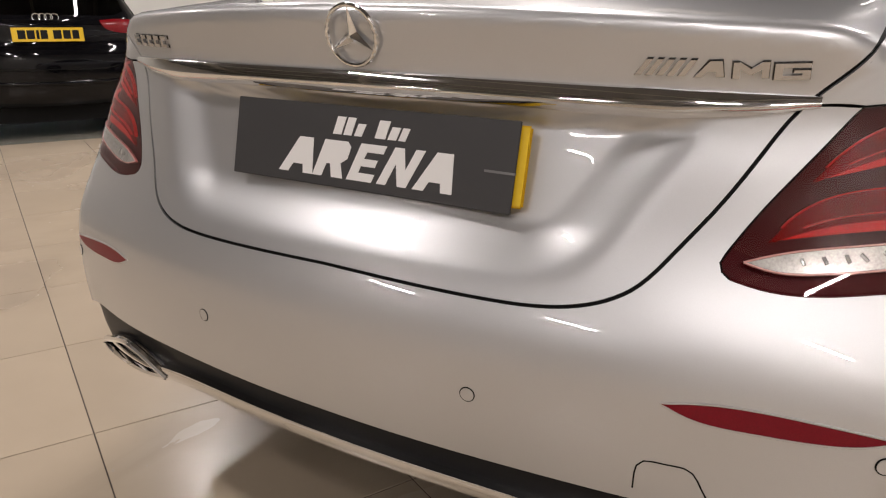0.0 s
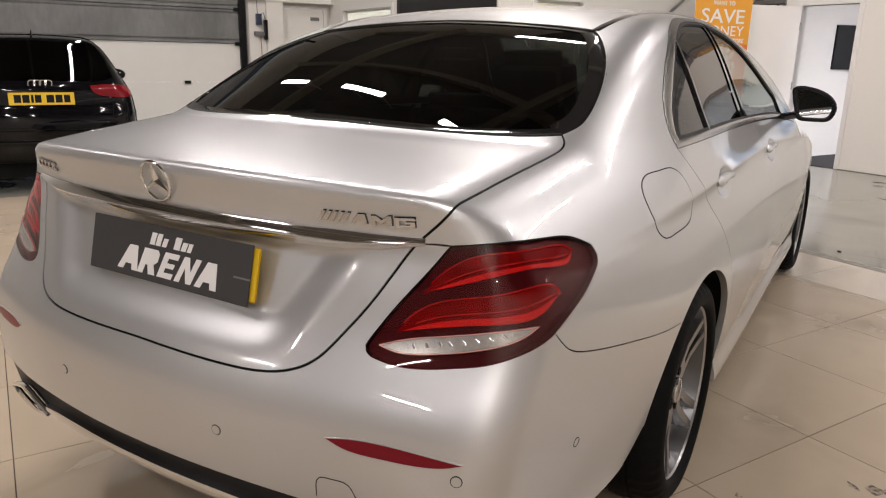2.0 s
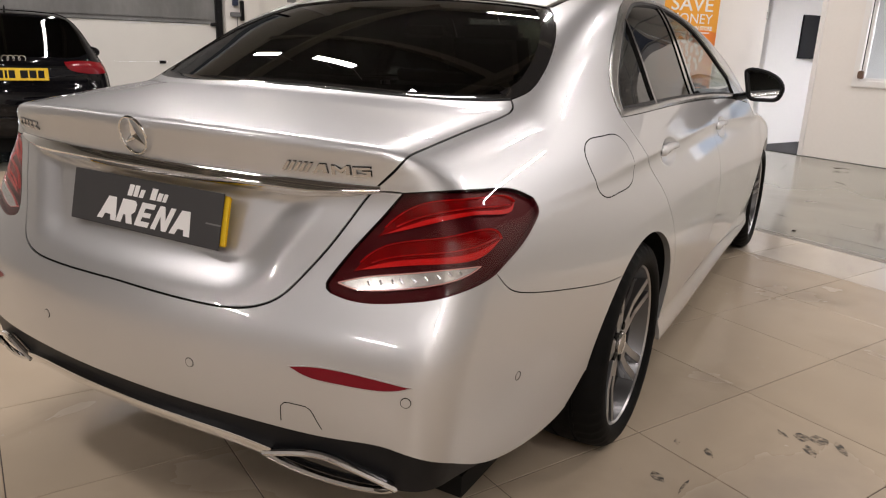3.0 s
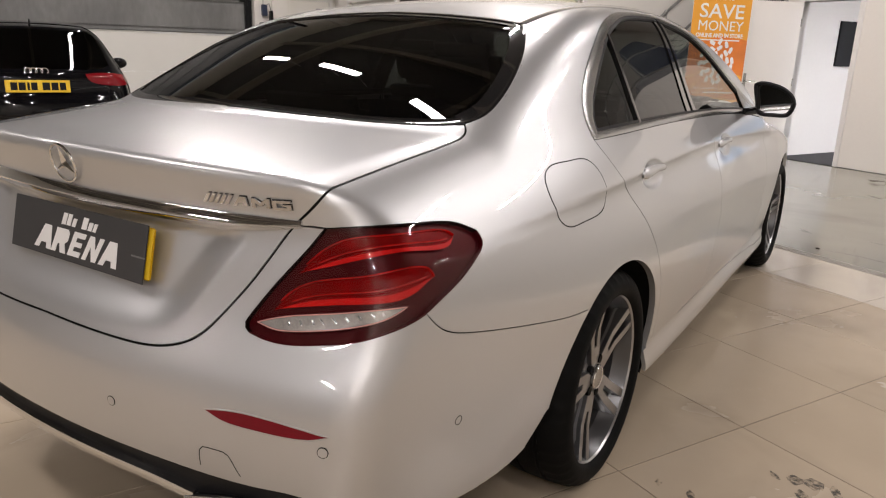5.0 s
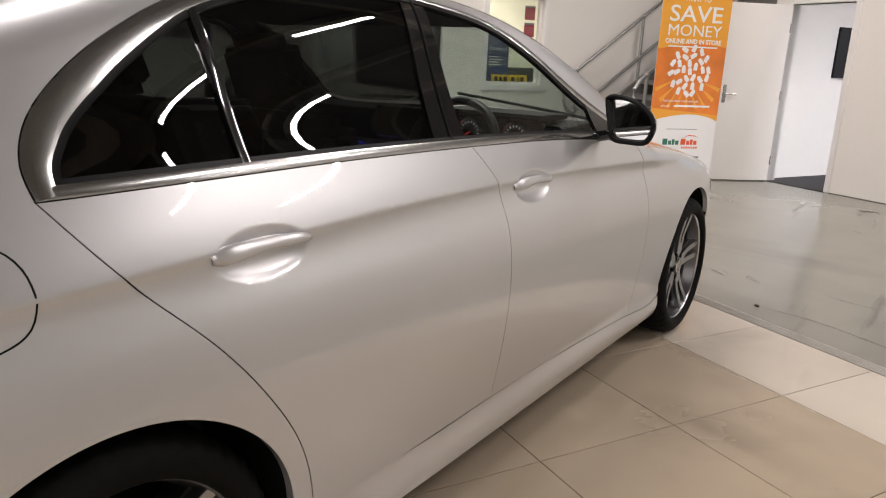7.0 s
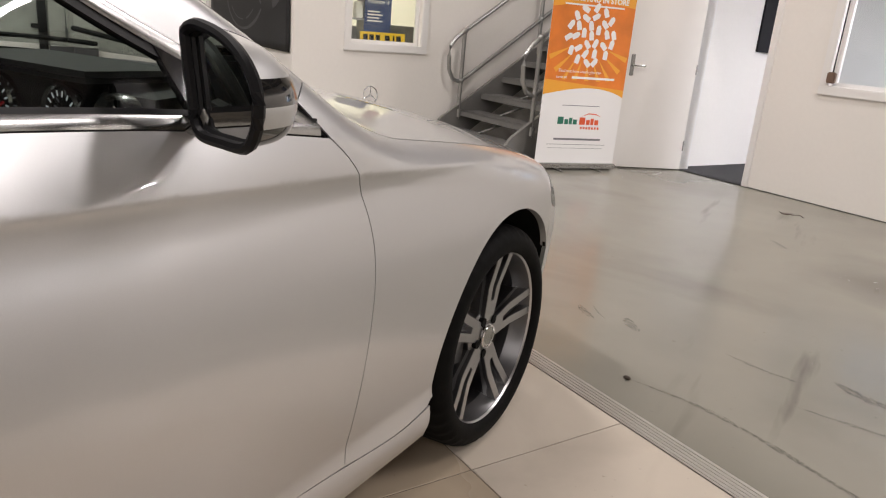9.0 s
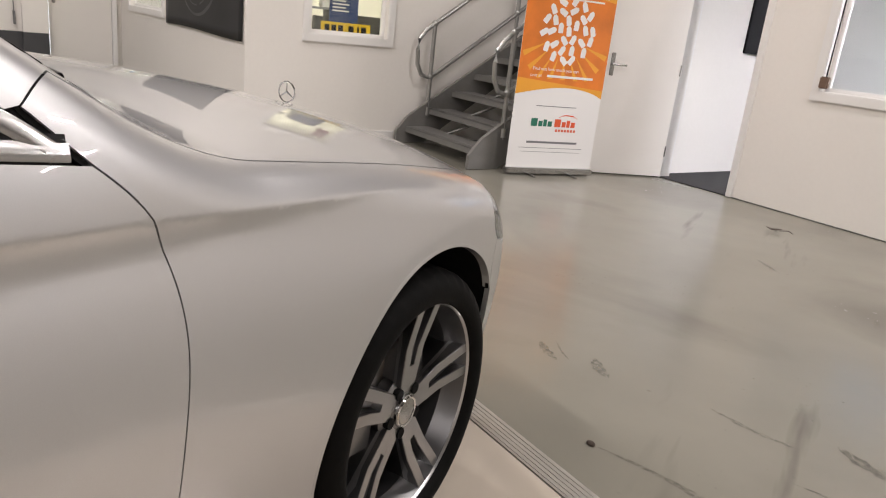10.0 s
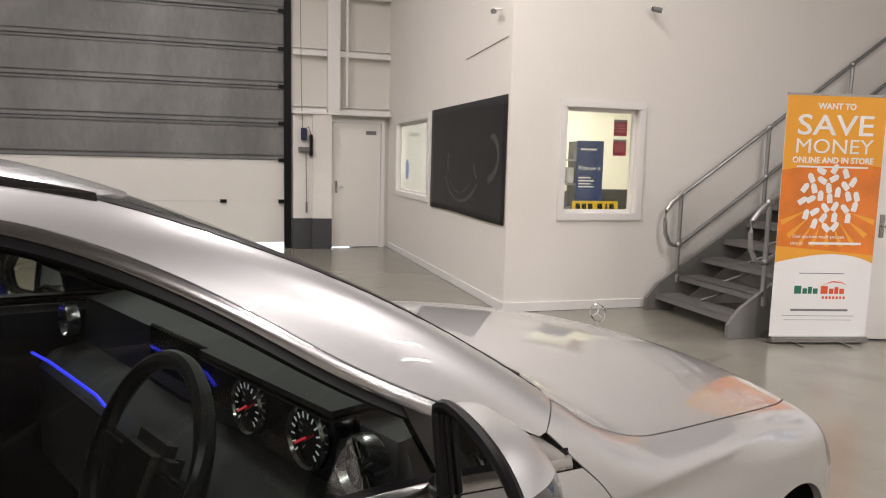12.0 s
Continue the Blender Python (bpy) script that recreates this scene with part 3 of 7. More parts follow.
# lights: battens under the roof, some traced from reflections, the rest added for brightness
BATTENS = [(x, .7) for x in (-7.9, -4.7, -1.5)] + [(-4.0, 3.6), (-.6, 6.1), (2.6, 6.1), (1.9, 8.6), (5.0, 11.2)] + [(x, -4.0) for x in (-7.9, -1.5, 4.9, 7.8)] + [(5.6, -1.4), (4.9, -8.7), (.2, -11.0)]
for x, y in BATTENS:
    fit_ = base("batten_light", ROOM @ pose(x, y, TOP - .9, 0, 0, 90), "white linear batten light hung out of view under the roof", "light", "battens under the roof")
    bm = bmesh.new()
    box(bm, -.05, .05, -.76, .76, .012, .07)
    for e in (-.6, .6):
        cyl(bm, (0, e, .07), (0, e, .90), .006, n=8)
    part("housing", bm, mat_white, fit_)
    lamp = bpy.data.lights.new("tube", "AREA")
    lamp.shape, lamp.size, lamp.size_y, lamp.energy, lamp.color = "RECTANGLE", .10, 1.5, BATTEN_POWER, (1.0, .918, .895)
    tube = new("tube", lamp)
    tube.parent = fit_
# unseen panel lights added to brighten the offices and the store
for x, y, z, w, h, e, c in ((-7.0, 6.2, 2.58, .6, .6, 60, (1, .93, .8)), (-9.6, 5.6, 2.58, .6, .6, 45, (1, .95, .88)), (-.4, 9.0, 2.42, 1.2, 1.2, 190, (.93, .92, 1.0))):
    panel_ = part("ceiling_panel_light", box(bmesh.new(), -w / 2, w / 2, -h / 2, h / 2, .004, .02), mat_white, m=ROOM @ pose(x, y, z - .02))
    tagged(panel_, "flat square panel light, added unseen to brighten the rooms", "light")
    lamp = bpy.data.lights.new("panel", "AREA")
    lamp.shape, lamp.size, lamp.size_y, lamp.energy, lamp.color = "RECTANGLE", w, h, e, c
    ob = new("panel_glow", lamp)
    ob.parent = panel_
# daylight under the roller door
day = part("daylight_yard", box(bmesh.new(), WEST - 1.6, WEST - 1.5, -4, 4, -.2, 1.2), mat_daylight, m=ROOM)
tagged(day, "bright daylight outside the roller door", "backdrop", "", "structure")

# ---------------------------------------------------------------- the silver saloon
saloon_car = base("saloon_car", None, "silver metallic four-door saloon with red tail lamps, parked on beige tiles", "car")
skin = Skin(saloon)
GAP = mat_seal
both = (("", 1), ("", -1))


def flip(l, s):
    return l * np.array((s, 1, 1))


# seams of the right-hand side; s = -1 mirrors them
BELT = skin.side([(-.018, 1.049), (.337, 1.053), (.697, 1.053), (1.118, 1.047), (1.619, 1.033), (1.955, 1.012), (2.19, .986)])
BELT_R = skin.side([(-.018, 1.049), (0.337, 1.053), (0.697, 1.053), (1.118, 1.047)])
BELT_F = skin.side([(1.118, 1.047), (1.619, 1.033), (1.955, 1.012), (2.19, .986)])
SEAM_R = skin.side([(-.018, 1.049), (.022, .99), (.078, .918), (0.196, 0.793), (0.303, 0.652), (0.383, 0.509), (0.424, 0.368), (0.429, 0.329)])
SEAM_M = skin.side([(1.118, 1.047), (1.183, 0.934), (1.187, 0.810), (1.164, 0.616), (1.152, 0.438), (1.144, 0.327)])
SEAM_F = skin.side([(2.19, .986), (2.255, .912), (2.283, .768), (2.268, .628), (2.249, .409), (2.233, .280)])
SILL_R = skin.side([(0.429, 0.329), (0.783, 0.329), (1.144, 0.327)])
SILL_F = skin.side([(1.144, 0.327), (1.714, 0.308), (2.233, 0.280)])
DLO = skin.side([(-.018, 1.049), (-.022, 1.09), (-.012, 1.13), (.014, 1.172), (.066, 1.222), (.13, 1.268), (.205, 1.31), (.31, 1.357), (.446, 1.394), (.60, 1.42), (.74, 1.432), (.935, 1.438), (1.12, 1.436), (1.30, 1.418), (1.48, 1.383), (1.666, 1.293), (1.785, 1.214), (1.90, 1.148), (2.0, 1.100), (2.07, 1.068), (2.112, 1.047)])
DLO_FOOT = skin.side([(2.112, 1.047), (2.132, 1.033), (2.160, 1.009)])
ARCH = [(.375 * math.cos(w), .337 + .375 * math.sin(w)) for w in np.linspace(radians(128), radians(-6), 24)]
ARCH_R = skin.side(ARCH)
reach = lambda w: np.interp(math.degrees(w), [28, 60, 90, 135, 187], [.425, .402, .390, .374, .354])
ARCH_F = skin.side([(2.939 + reach(w) * math.cos(w), .337 + reach(w) * math.sin(w)) for w in np.linspace(radians(187), radians(28), 28)])
LID_SIDE = skin.line([(.650, -.452, 1.108), (.667, -.473, 1.093), (.673, -.512, 1.079), (.672, -.60, 1.066), (.666, -.76, 1.047), (0.660, -0.935, 1.023), (0.633, -0.965, 0.984), (0.593, -0.974, 0.944), (0.560, -0.996, 0.891), (0.522, -1.030, 0.824), (0.482, -1.063, 0.766), (0.441, -1.096, 0.718), (0.369, -1.126, 0.691), (0.261, -1.145, 0.685), (0.142, -1.155, 0.687), (0.000, -1.158, 0.690)])
cut_lid = int(np.argmin(np.abs(LID_SIDE[:, 2] - .954) + (LID_SIDE[:, 1] > -.9)))
LID_TOP, LID_LOW = LID_SIDE[:cut_lid + 1], LID_SIDE[cut_lid:]
LAMP_TOP = skin.line([(.653, -.955, .946), (.718, -.919, .954), (.756, -.836, .950), (.774, -.754, .943), (.790, -.700, .933), (.812, -.652, .911)])
LAMP_OUT = skin.line([(.812, -.652, .911), (.826, -.650, .889), (.834, -.675, .870), (.837, -.740, .836), (.834, -.796, .813), (.830, -.863, .788)])
LAMP_LOW = skin.line([(.830, -.863, .788), (.812, -.915, .774), (.762, -.981, .753), (.702, -1.011, .741), (.639, -1.036, .733), (.585, -1.051, .735), (.548, -1.057, .743)])
LAMP_IN = skin.line([(.548, -1.057, .743), (.535, -1.055, .755), (.540, -1.045, .773), (.569, -1.017, .823), (.611, -.983, .884), (.653, -.955, .946)])
LAMP_GAP = skin.line([(0.593, -0.974, 0.944), (0.624, -0.964, 0.947), (0.653, -0.955, 0.946)])
BUMP_SEAM = skin.line([(.830, -.863, .788), (0.841, -0.822, 0.746), (0.855, -0.745, 0.717), (0.873, -0.622, 0.690), (0.891, -0.500, 0.667), (0.914, -0.324, 0.639), ARCH_R[0]])
GLASS_SIDE = skin.line([(.650, -.452, 1.108), (.668, -.400, 1.123), (.671, -.330, 1.155), (.656, -.225, 1.212), (.622, -.11, 1.277), (.585, -.03, 1.318), (.552, .03, 1.343), (.515, .085, 1.362)])
GLASS_TOP = skin.line([(.515, .085, 1.362), (.48, .092, 1.367), (.30, .105, 1.381), (0, .12, 1.395)])
GLASS_LOW = skin.line([(.650, -.452, 1.108), (.620, -.474, 1.106), (.52, -.525, 1.104), (.38, -.572, 1.108), (.20, -.603, 1.113), (0, -.613, 1.117)])
DITCH = skin.line([(.515, .085, 1.362), (.525, .22, 1.395), (.540, .45, 1.43), (.55, .83, 1.45), (.55, 1.14, 1.455), (.555, 1.40, 1.44), (.58, 1.56, 1.41)])
SCREEN_TOP = skin.line([(.58, 1.56, 1.41), (.53, 1.61, 1.41), (.33, 1.67, 1.42), (0, 1.695, 1.42)])
SCREEN_SIDE = skin.line([(.58, 1.56, 1.41), (.64, 1.74, 1.335), (.695, 1.93, 1.235), (.738, 2.08, 1.145), (.765, 2.19, 1.07)])
SCREEN_LOW = skin.line([(.765, 2.19, 1.07), (.70, 2.245, 1.05), (.345, 2.335, 1.06), (0, 2.365, 1.06)])
HOOD_REAR = skin.line([(.814, 2.237, 1.055), (.70, 2.33, 1.02), (.4, 2.465, .99), (0, 2.50, .99)])
HOOD_SIDE = skin.line([(.814, 2.237, 1.055), (.818, 2.31, 1.01), (.824, 2.40, .975), (.830, 2.50, .955), (.832, 2.65, .936), (.826, 2.85, .91), (.808, 3.068, .875), (.775, 3.24, .835), (.745, 3.33, .81)])
HOOD_FRONT = skin.line([(.745, 3.33, .80), (.66, 3.385, .80), (.5, 3.445, .81), (.25, 3.50, .82), (0, 3.52, .82)])
PILLAR_EDGE, PILLAR_JOIN, PILLAR_FOOT = skin.line([(.814, 2.237, 1.055), (.800, 2.178, 1.07)]), skin.line([(.800, 2.178, 1.07), (.826, 2.152, 1.065), (.846, 2.129, 1.05)]), skin.line([(.846, 2.129, 1.05), (.862, 2.161, 1.016), (.875, 2.19, .986)])
PILLAR_GAP = np.r_[PILLAR_EDGE, PILLAR_JOIN[1:], PILLAR_FOOT[1:]]
HLAMP_OUT = skin.line([(.745, 3.33, .80), (.80, 3.315, .795), (.86, 3.28, .775), (.885, 3.275, .72), (.885, 3.305, .675)])
FBUMP_SEAM = skin.line([(.885, 3.305, .675), (.888, 3.29, .60), ARCH_F[-1]])
HLAMP_LOW = skin.line([(.885, 3.305, .675), (.80, 3.40, .64), (.68, 3.50, .635), (.56, 3.56, .65)])
HLAMP_IN = skin.line([(.56, 3.56, .65), (.56, 3.50, .725), (.60, 3.42, .79), (.66, 3.385, .80)])


def rev(l):
    return l[::-1]


def crease_lines():
    ys = np.arange(-.60, 3.05, .015)
    return [skin.side(np.c_[ys, CREST(ys) + d], gap=.015) for d in (-.090, -.070, -.052, -.038, -.026, -.016, -.009, -.004, 0, .004, .009)]


CREASE = crease_lines()
CUPS = np.array([(3.0, yc + dy, z) for yc in (.335, 1.375) for dy in np.arange(-.126, .137, .0065) for z in np.arange(.864, .978, .005)])
CUPS = [cast(saloon, CUPS, np.array([-1.0, 0, 0]), far=3.0, n=300)]
for _, s in both:
    f = lambda l: flip(l, s)
    door = skin.panel("rear_door", [f(SEAM_M), f(rev(SILL_R)), f(rev(SEAM_R)), f(BELT_R)], mat_paint, saloon_car, extra=[f(c) for c in CREASE + CUPS])
    door_f = skin.panel("front_door", [f(SEAM_F), f(rev(SILL_F)), f(rev(SEAM_M)), f(BELT_F)], mat_paint, saloon_car, extra=[f(c) for c in CREASE + CUPS])
    # the body side: rear wing, roof rail and windscreen pillar in one pressing
    skin.panel("body_side", [f(rev(LID_TOP)), f(GLASS_SIDE), f(DITCH), f(SCREEN_SIDE), f(skin.line([(.765, 2.19, 1.07), (.814, 2.237, 1.055)])), f(np.r_[PILLAR_EDGE, PILLAR_JOIN[1:]]), f(skin.line([PILLAR_JOIN[-1], DLO[-1]])), f(rev(DLO)), f(SEAM_R),
                             f(skin.side([(0.429, 0.329), (0.386, 0.313), (0.348, 0.310)])), f(rev(ARCH_R)), f(rev(BUMP_SEAM)), f(rev(LAMP_OUT)), f(rev(LAMP_TOP)), f(rev(LAMP_GAP))], mat_paint, saloon_car, gap=.018, extra=[f(c) for c in CREASE])
    skin.panel("front_wing", [f(SEAM_F), f(skin.side([(2.233, 0.280), (2.450, 0.267), (2.577, 0.280)])), f(ARCH_F), f(rev(FBUMP_SEAM)), f(rev(HLAMP_OUT)), f(rev(HOOD_SIDE)), f(PILLAR_GAP)], mat_paint, saloon_car, gap=.018, extra=[f(c) for c in CREASE])
    skin.panel("sill_panel", [f(skin.side([(0.347, 0.310), (0.386, 0.313), (0.429, 0.329), (0.783, 0.329), (1.144, 0.327), (1.714, 0.308), (2.233, 0.280), (2.450, 0.267), (2.577, 0.278)])), f(skin.side([(2.577, 0.278), (2.574, 0.186)])), f(skin.side([(2.574, 0.186), (1.506, 0.193), (0.370, 0.226)])), f(skin.side([(0.370, 0.226), (0.347, 0.310)]))], mat_paint, saloon_car)
    skin.panel("tail_lamp", [f(LAMP_TOP), f(LAMP_OUT), f(LAMP_LOW), f(LAMP_IN)], mat_lamp_red, saloon_car, how="ball", cut=0, turn=False, label="dark red tail lamp lens")
    skin.panel("headlamp", [f(HLAMP_OUT), f(HLAMP_LOW), f(HLAMP_IN), f(skin.line([(.66, 3.385, .80), (.745, 3.33, .80)]))], mat_lens, saloon_car, label="clear headlamp lens")
    # black strips sunk behind the panel gaps to keep them dark
    for l, n in ((SEAM_R, "seal"), (SEAM_M, "seal"), (SEAM_F, "seal"), (LID_SIDE, "seal"), (BUMP_SEAM, "seal"), (HOOD_SIDE, "seal"), (PILLAR_GAP, "seal"), (FBUMP_SEAM, "seal"), (HLAMP_OUT, "seal"), (SILL_R, "seal"), (SILL_F, "seal")):
        skin.strip(n, f(l), GAP, saloon_car, width=.014, high=-.005, deep=.012)
    skin.strip("roof_strip", f(DITCH), mat_gloss, saloon_car, width=.026, high=.001, deep=.012, label="black roof joint strip")
    for l in (LAMP_TOP, LAMP_IN):
        skin.strip("seal", f(l), GAP, saloon_car, width=.003, high=-.001, deep=.012)
    for l in (LAMP_OUT, LAMP_LOW):
        skin.strip("lamp_rim", f(l), mat_lamp_dark, saloon_car, width=.004, high=-.001, deep=.012)

full = lambda l: np.r_[l, flip(l[::-1][1:], -1)]
skin.panel("boot_lid", [LID_SIDE, flip(rev(LID_SIDE), -1)[1:], flip(GLASS_LOW, -1), rev(GLASS_LOW)], mat_paint, saloon_car, how="ball", gap=.012, cut=.003)
skin.panel("rear_window", [GLASS_SIDE, GLASS_TOP, flip(rev(GLASS_TOP), -1), flip(rev(GLASS_SIDE), -1), flip(GLASS_LOW, -1), rev(GLASS_LOW)], mat_glass_dark, saloon_car, sink=.004, turn=False, label="dark tinted rear window")
skin.panel("roof", [DITCH, SCREEN_TOP, flip(rev(SCREEN_TOP), -1), flip(rev(DITCH), -1), flip(GLASS_TOP, -1), rev(GLASS_TOP)], mat_paint, saloon_car)
skin.panel("windscreen", [SCREEN_SIDE, SCREEN_LOW, flip(rev(SCREEN_LOW), -1), flip(rev(SCREEN_SIDE), -1), flip(SCREEN_TOP, -1), rev(SCREEN_TOP)], mat_glass, saloon_car, sink=.004, turn=False)
skin.panel("bonnet", [HOOD_SIDE, HOOD_FRONT, flip(rev(HOOD_FRONT), -1), flip(rev(HOOD_SIDE), -1), flip(HOOD_REAR, -1), rev(HOOD_REAR)], mat_paint, saloon_car)
BUMP_EDGE = skin.line([(0.889, -0.343, 0.388), (0.860, -0.452, 0.300), (0.829, -0.642, 0.279), (0.810, -0.851, 0.327), (0.800, -0.969, 0.386), (0.716, -1.074, 0.444), (0.606, -1.104, 0.446), (0.383, -1.149, 0.450), (0.000, -1.181, 0.455)])
ARCH_B = skin.side([(.375 * math.cos(w), .337 + .375 * math.sin(w)) for w in np.linspace(radians(128), radians(172), 10)])
skin.panel("rear_bumper", [BUMP_SEAM, ARCH_B, skin.line([ARCH_B[-1], (0.860, -0.452, 0.300)]), BUMP_EDGE[int(np.argmin(np.abs(BUMP_EDGE[:, 1] + .44))):], flip(rev(BUMP_EDGE[int(np.argmin(np.abs(BUMP_EDGE[:, 1] + .44))):]), -1), flip(skin.line([(0.860, -0.452, 0.300), ARCH_B[-1]]), -1), flip(rev(ARCH_B), -1), flip(rev(BUMP_SEAM), -1), flip(LAMP_LOW, -1), flip(LAMP_IN, -1), flip(rev(LAMP_GAP), -1), flip(LID_LOW, -1), rev(LID_LOW), LAMP_GAP, rev(LAMP_IN), rev(LAMP_LOW)], mat_paint, saloon_car, how="ball", gap=.016)
skin2 = Skin(saloon, heart=(0, 2.9, .55))


# lower black apron, chrome strip and exhaust trims
def lower(l, dz, steps=None):
    return skin.fix(l + np.array((0, 0, dz)))


EDGE = BUMP_EDGE[int(np.argmin(np.abs(BUMP_EDGE[:, 1] + .60))):]
APRON_LOW = skin.line([(EDGE[0, 0] - .004, EDGE[0, 1], EDGE[0, 2] - .03), (.81, -.90, .315), (.715, -1.05, .325), (.60, -1.09, .329), (.50, -1.11, .342), (.43, -1.125, .362), (.36, -1.14, .374), (.2, -1.16, .382), (0, -1.168, .384)])
skin.panel("rear_apron", [EDGE, flip(rev(EDGE), -1), flip(APRON_LOW, -1), rev(APRON_LOW)], mat_black, saloon_car, how="ball", gap=.03, sink=.012, label="black plastic diffuser apron")
STRIP = skin.line([(.44, -1.125, .375), (.36, -1.14, .388), (.2, -1.16, .396), (0, -1.168, .398)])
skin.strip("apron_strip", np.r_[STRIP, flip(rev(STRIP), -1)[1:]], mat_chrome, saloon_car, width=.026, high=.006, deep=.02, label="chrome strip")
for _, s in both:
    ring = skin.line([(.425, -1.13, .371), (.49, -1.12, .39), (.56, -1.11, .400), (.64, -1.09, .380), (.715, -1.06, .345), (.68, -1.07, .335), (.59, -1.09, .336), (.50, -1.11, .350), (.425, -1.13, .371)])
    bm = bmesh.new()
    nr = slope(saloon, ring)
    pipe(bm, [tuple(flip(p + .004 * n, s)) for p, n in zip(ring[:-1:2], nr[:-1:2])], .008, 8, closed=True)
    part("exhaust_trim", bm, mat_chrome, saloon_car, "chrome exhaust trim", smooth=True)
    skin.panel("exhaust_opening", [flip(ring, s)], mat_gloss, saloon_car, how="ball", gap=.02, sink=.006)
    refl = [skin.line([(.499, -1.133, .596), (.56, -1.117, .604), (.666, -1.09, .599), (.754, -1.062, .588)]), skin.line([(.754, -1.062, .588), (.715, -1.077, .576), (.609, -1.108, .574), (.535, -1.126, .581), (.499, -1.133, .596)])]
    skin.panel("reflector", [flip(l, s) for l in refl], mat_reflector, saloon_car, how="ball", gap=.012, sink=-.0015, label="red bumper reflector")
    skin.strip("reflector_rim", flip(np.r_[refl[0], refl[1][1:]], s), mat_paint, saloon_car, width=.003, high=.0015, deep=.004)
    for sx, sz in ((.254, .555), (.744, .556)):
        p = skin.back([(s * sx, sz), (s * sx + .001, sz)])[0]
        n = Vector(slope(saloon, p[None])[0])
        bm = bmesh.new()
        q = n.to_track_quat("X", "Z").to_matrix().to_4x4()
        lathe(bm, [(.0098, -.004), (.0098, .0006), (.0112, .0006), (.0112, -.004)], 24, m=Matrix.Translation(Vector(p)) @ q)
        part("sensor_ring", bm, mat_seal, saloon_car, smooth=True)
        bm = bmesh.new()
        cyl(bm, Vector(p) - .004 * n, Vector(p) + .0012 * n, .0097, n=24)
        part("parking_sensor", bm, mat_paint, saloon_car)
    p = skin.side([(-.76, .52), (-.759, .52)])[0] * (s, 1, 1)
    n = Vector(slope(saloon, p[None])[0])
    bm = bmesh.new()
    lathe(bm, [(.0098, -.004), (.0098, .0006), (.0112, .0006), (.0112, -.004)], 24, m=Matrix.Translation(Vector(p)) @ n.to_track_quat("X", "Z").to_matrix().to_4x4())
    part("sensor_ring", bm, mat_seal, saloon_car, smooth=True)
TOW = skin.line([(.478, -1.138, .466), (.478, -1.137, .485), (.480, -1.136, .503), (.487, -1.135, .511), (.512, -1.130, .512), (.537, -1.125, .511), (.547, -1.122, .505), (.558, -1.118, .485), (.570, -1.114, .464)])
skin.strip("tow_cover_seam", TOW, mat_seal, saloon_car, width=.0022, high=.0004, deep=.003)

# chrome bar over the number plate, badges, plate and its card
CH_T = skin.line([(.612, -.968, .957), (.452, -1.012, .960), (.24, -1.048, .963), (0, -1.062, .966)])
CH_B = skin.line([(.602, -.972, .943), (.55, -.985, .932), (.422, -1.015, .924), (.24, -1.049, .928), (0, -1.063, .930)])
xs = np.linspace(-.61, .61, 81)
bt, bb = (np.array([np.interp(np.abs(xs), l[::-1, 0], l[::-1, k]) for k in (0, 1, 2)]).T for l in (CH_T, CH_B))
tall = bt[:, 2] - bb[:, 2]
thick = np.clip(tall / .034, .12, 1)
BAR = [(0, .02), (0, -.004), (-.06, -.0075), (-.50, -.016), (-.57, -.0165), (-.94, -.009), (-1, -.006), (-1, .02)]
v = np.array([[(x, t[1] + (k if k > 0 else k * w), t[2] + u * h) for u, k in BAR] for x, t, h, w in zip(xs, bt, tall, thick)]).reshape(-1, 3)
K = len(BAR)
fcs = [(i * K + j, i * K + j + 1, (i + 1) * K + j + 1, (i + 1) * K + j) for i in range(len(xs) - 1) for j in range(K - 1)] + [tuple(range(K)), tuple((len(xs) - 1) * K + j for j in range(K))]
bar_ = link("boot_handle_bar", v, fcs, mat_chrome, saloon_car, "chrome bar across the boot lid", smooth=True)
bar_.data.set_sharp_from_angle(angle=radians(35))


def on_tail(x, z, lift=.004):
    p = skin.back([(x, z), (x + .0005, z)])[0]
    n = slope(saloon, p[None])[0]
    n = Vector(n)
    right = Vector((1, 0, 0)) - n * n.x
    right.normalize()
    up = n.cross(right)
    m = Matrix((right, up, n)).transposed().to_4x4()
    return Matrix.Translation(Vector(p) + lift * n) @ m


def badge(name, outline, m, label=""):
    """A raised chrome shape over a slightly larger black outline, put in for its shade."""
    bm = bmesh.new()
    prism(bm, outline, .0012, .0058, m)
    ob = part(name, bm, mat_badge, saloon_car, label, bevel=.0008)
    c = np.mean(outline, axis=0)
    bm = bmesh.new()
    prism(bm, [(x + math.copysign(.0013, x - c[0]), y + math.copysign(.0013, y - c[1])) for x, y in outline], -.001, .0014, m)
    part("badge_shade", bm, mat_gloss, ob)


m0 = on_tail(.002, 1.015, .004)
bm = bmesh.new()
pipe(bm, [m0 @ Vector((.043 * math.cos(w), .043 * math.sin(w), .003)) for w in np.linspace(0, 2 * math.pi, 48, endpoint=False)], .0034, 8, closed=True)
for k in range(3):
    w = math.pi / 2 + k * 2 * math.pi / 3
    d, e = Vector((math.cos(w), math.sin(w), 0)), Vector((-math.sin(w), math.cos(w), 0))
    c = bm.verts.new(m0 @ Vector((0, 0, .0075)))
    a, b, t = (bm.verts.new(m0 @ v) for v in (d * .004 + e * .0085, d * .004 - e * .0085, d * .042 + Vector((0, 0, .004))))
    bm.faces.new((c, a, t)), bm.faces.new((c, t, b))
part("emblem", bm, mat_chrome, saloon_car, "chrome ring emblem", smooth=True)
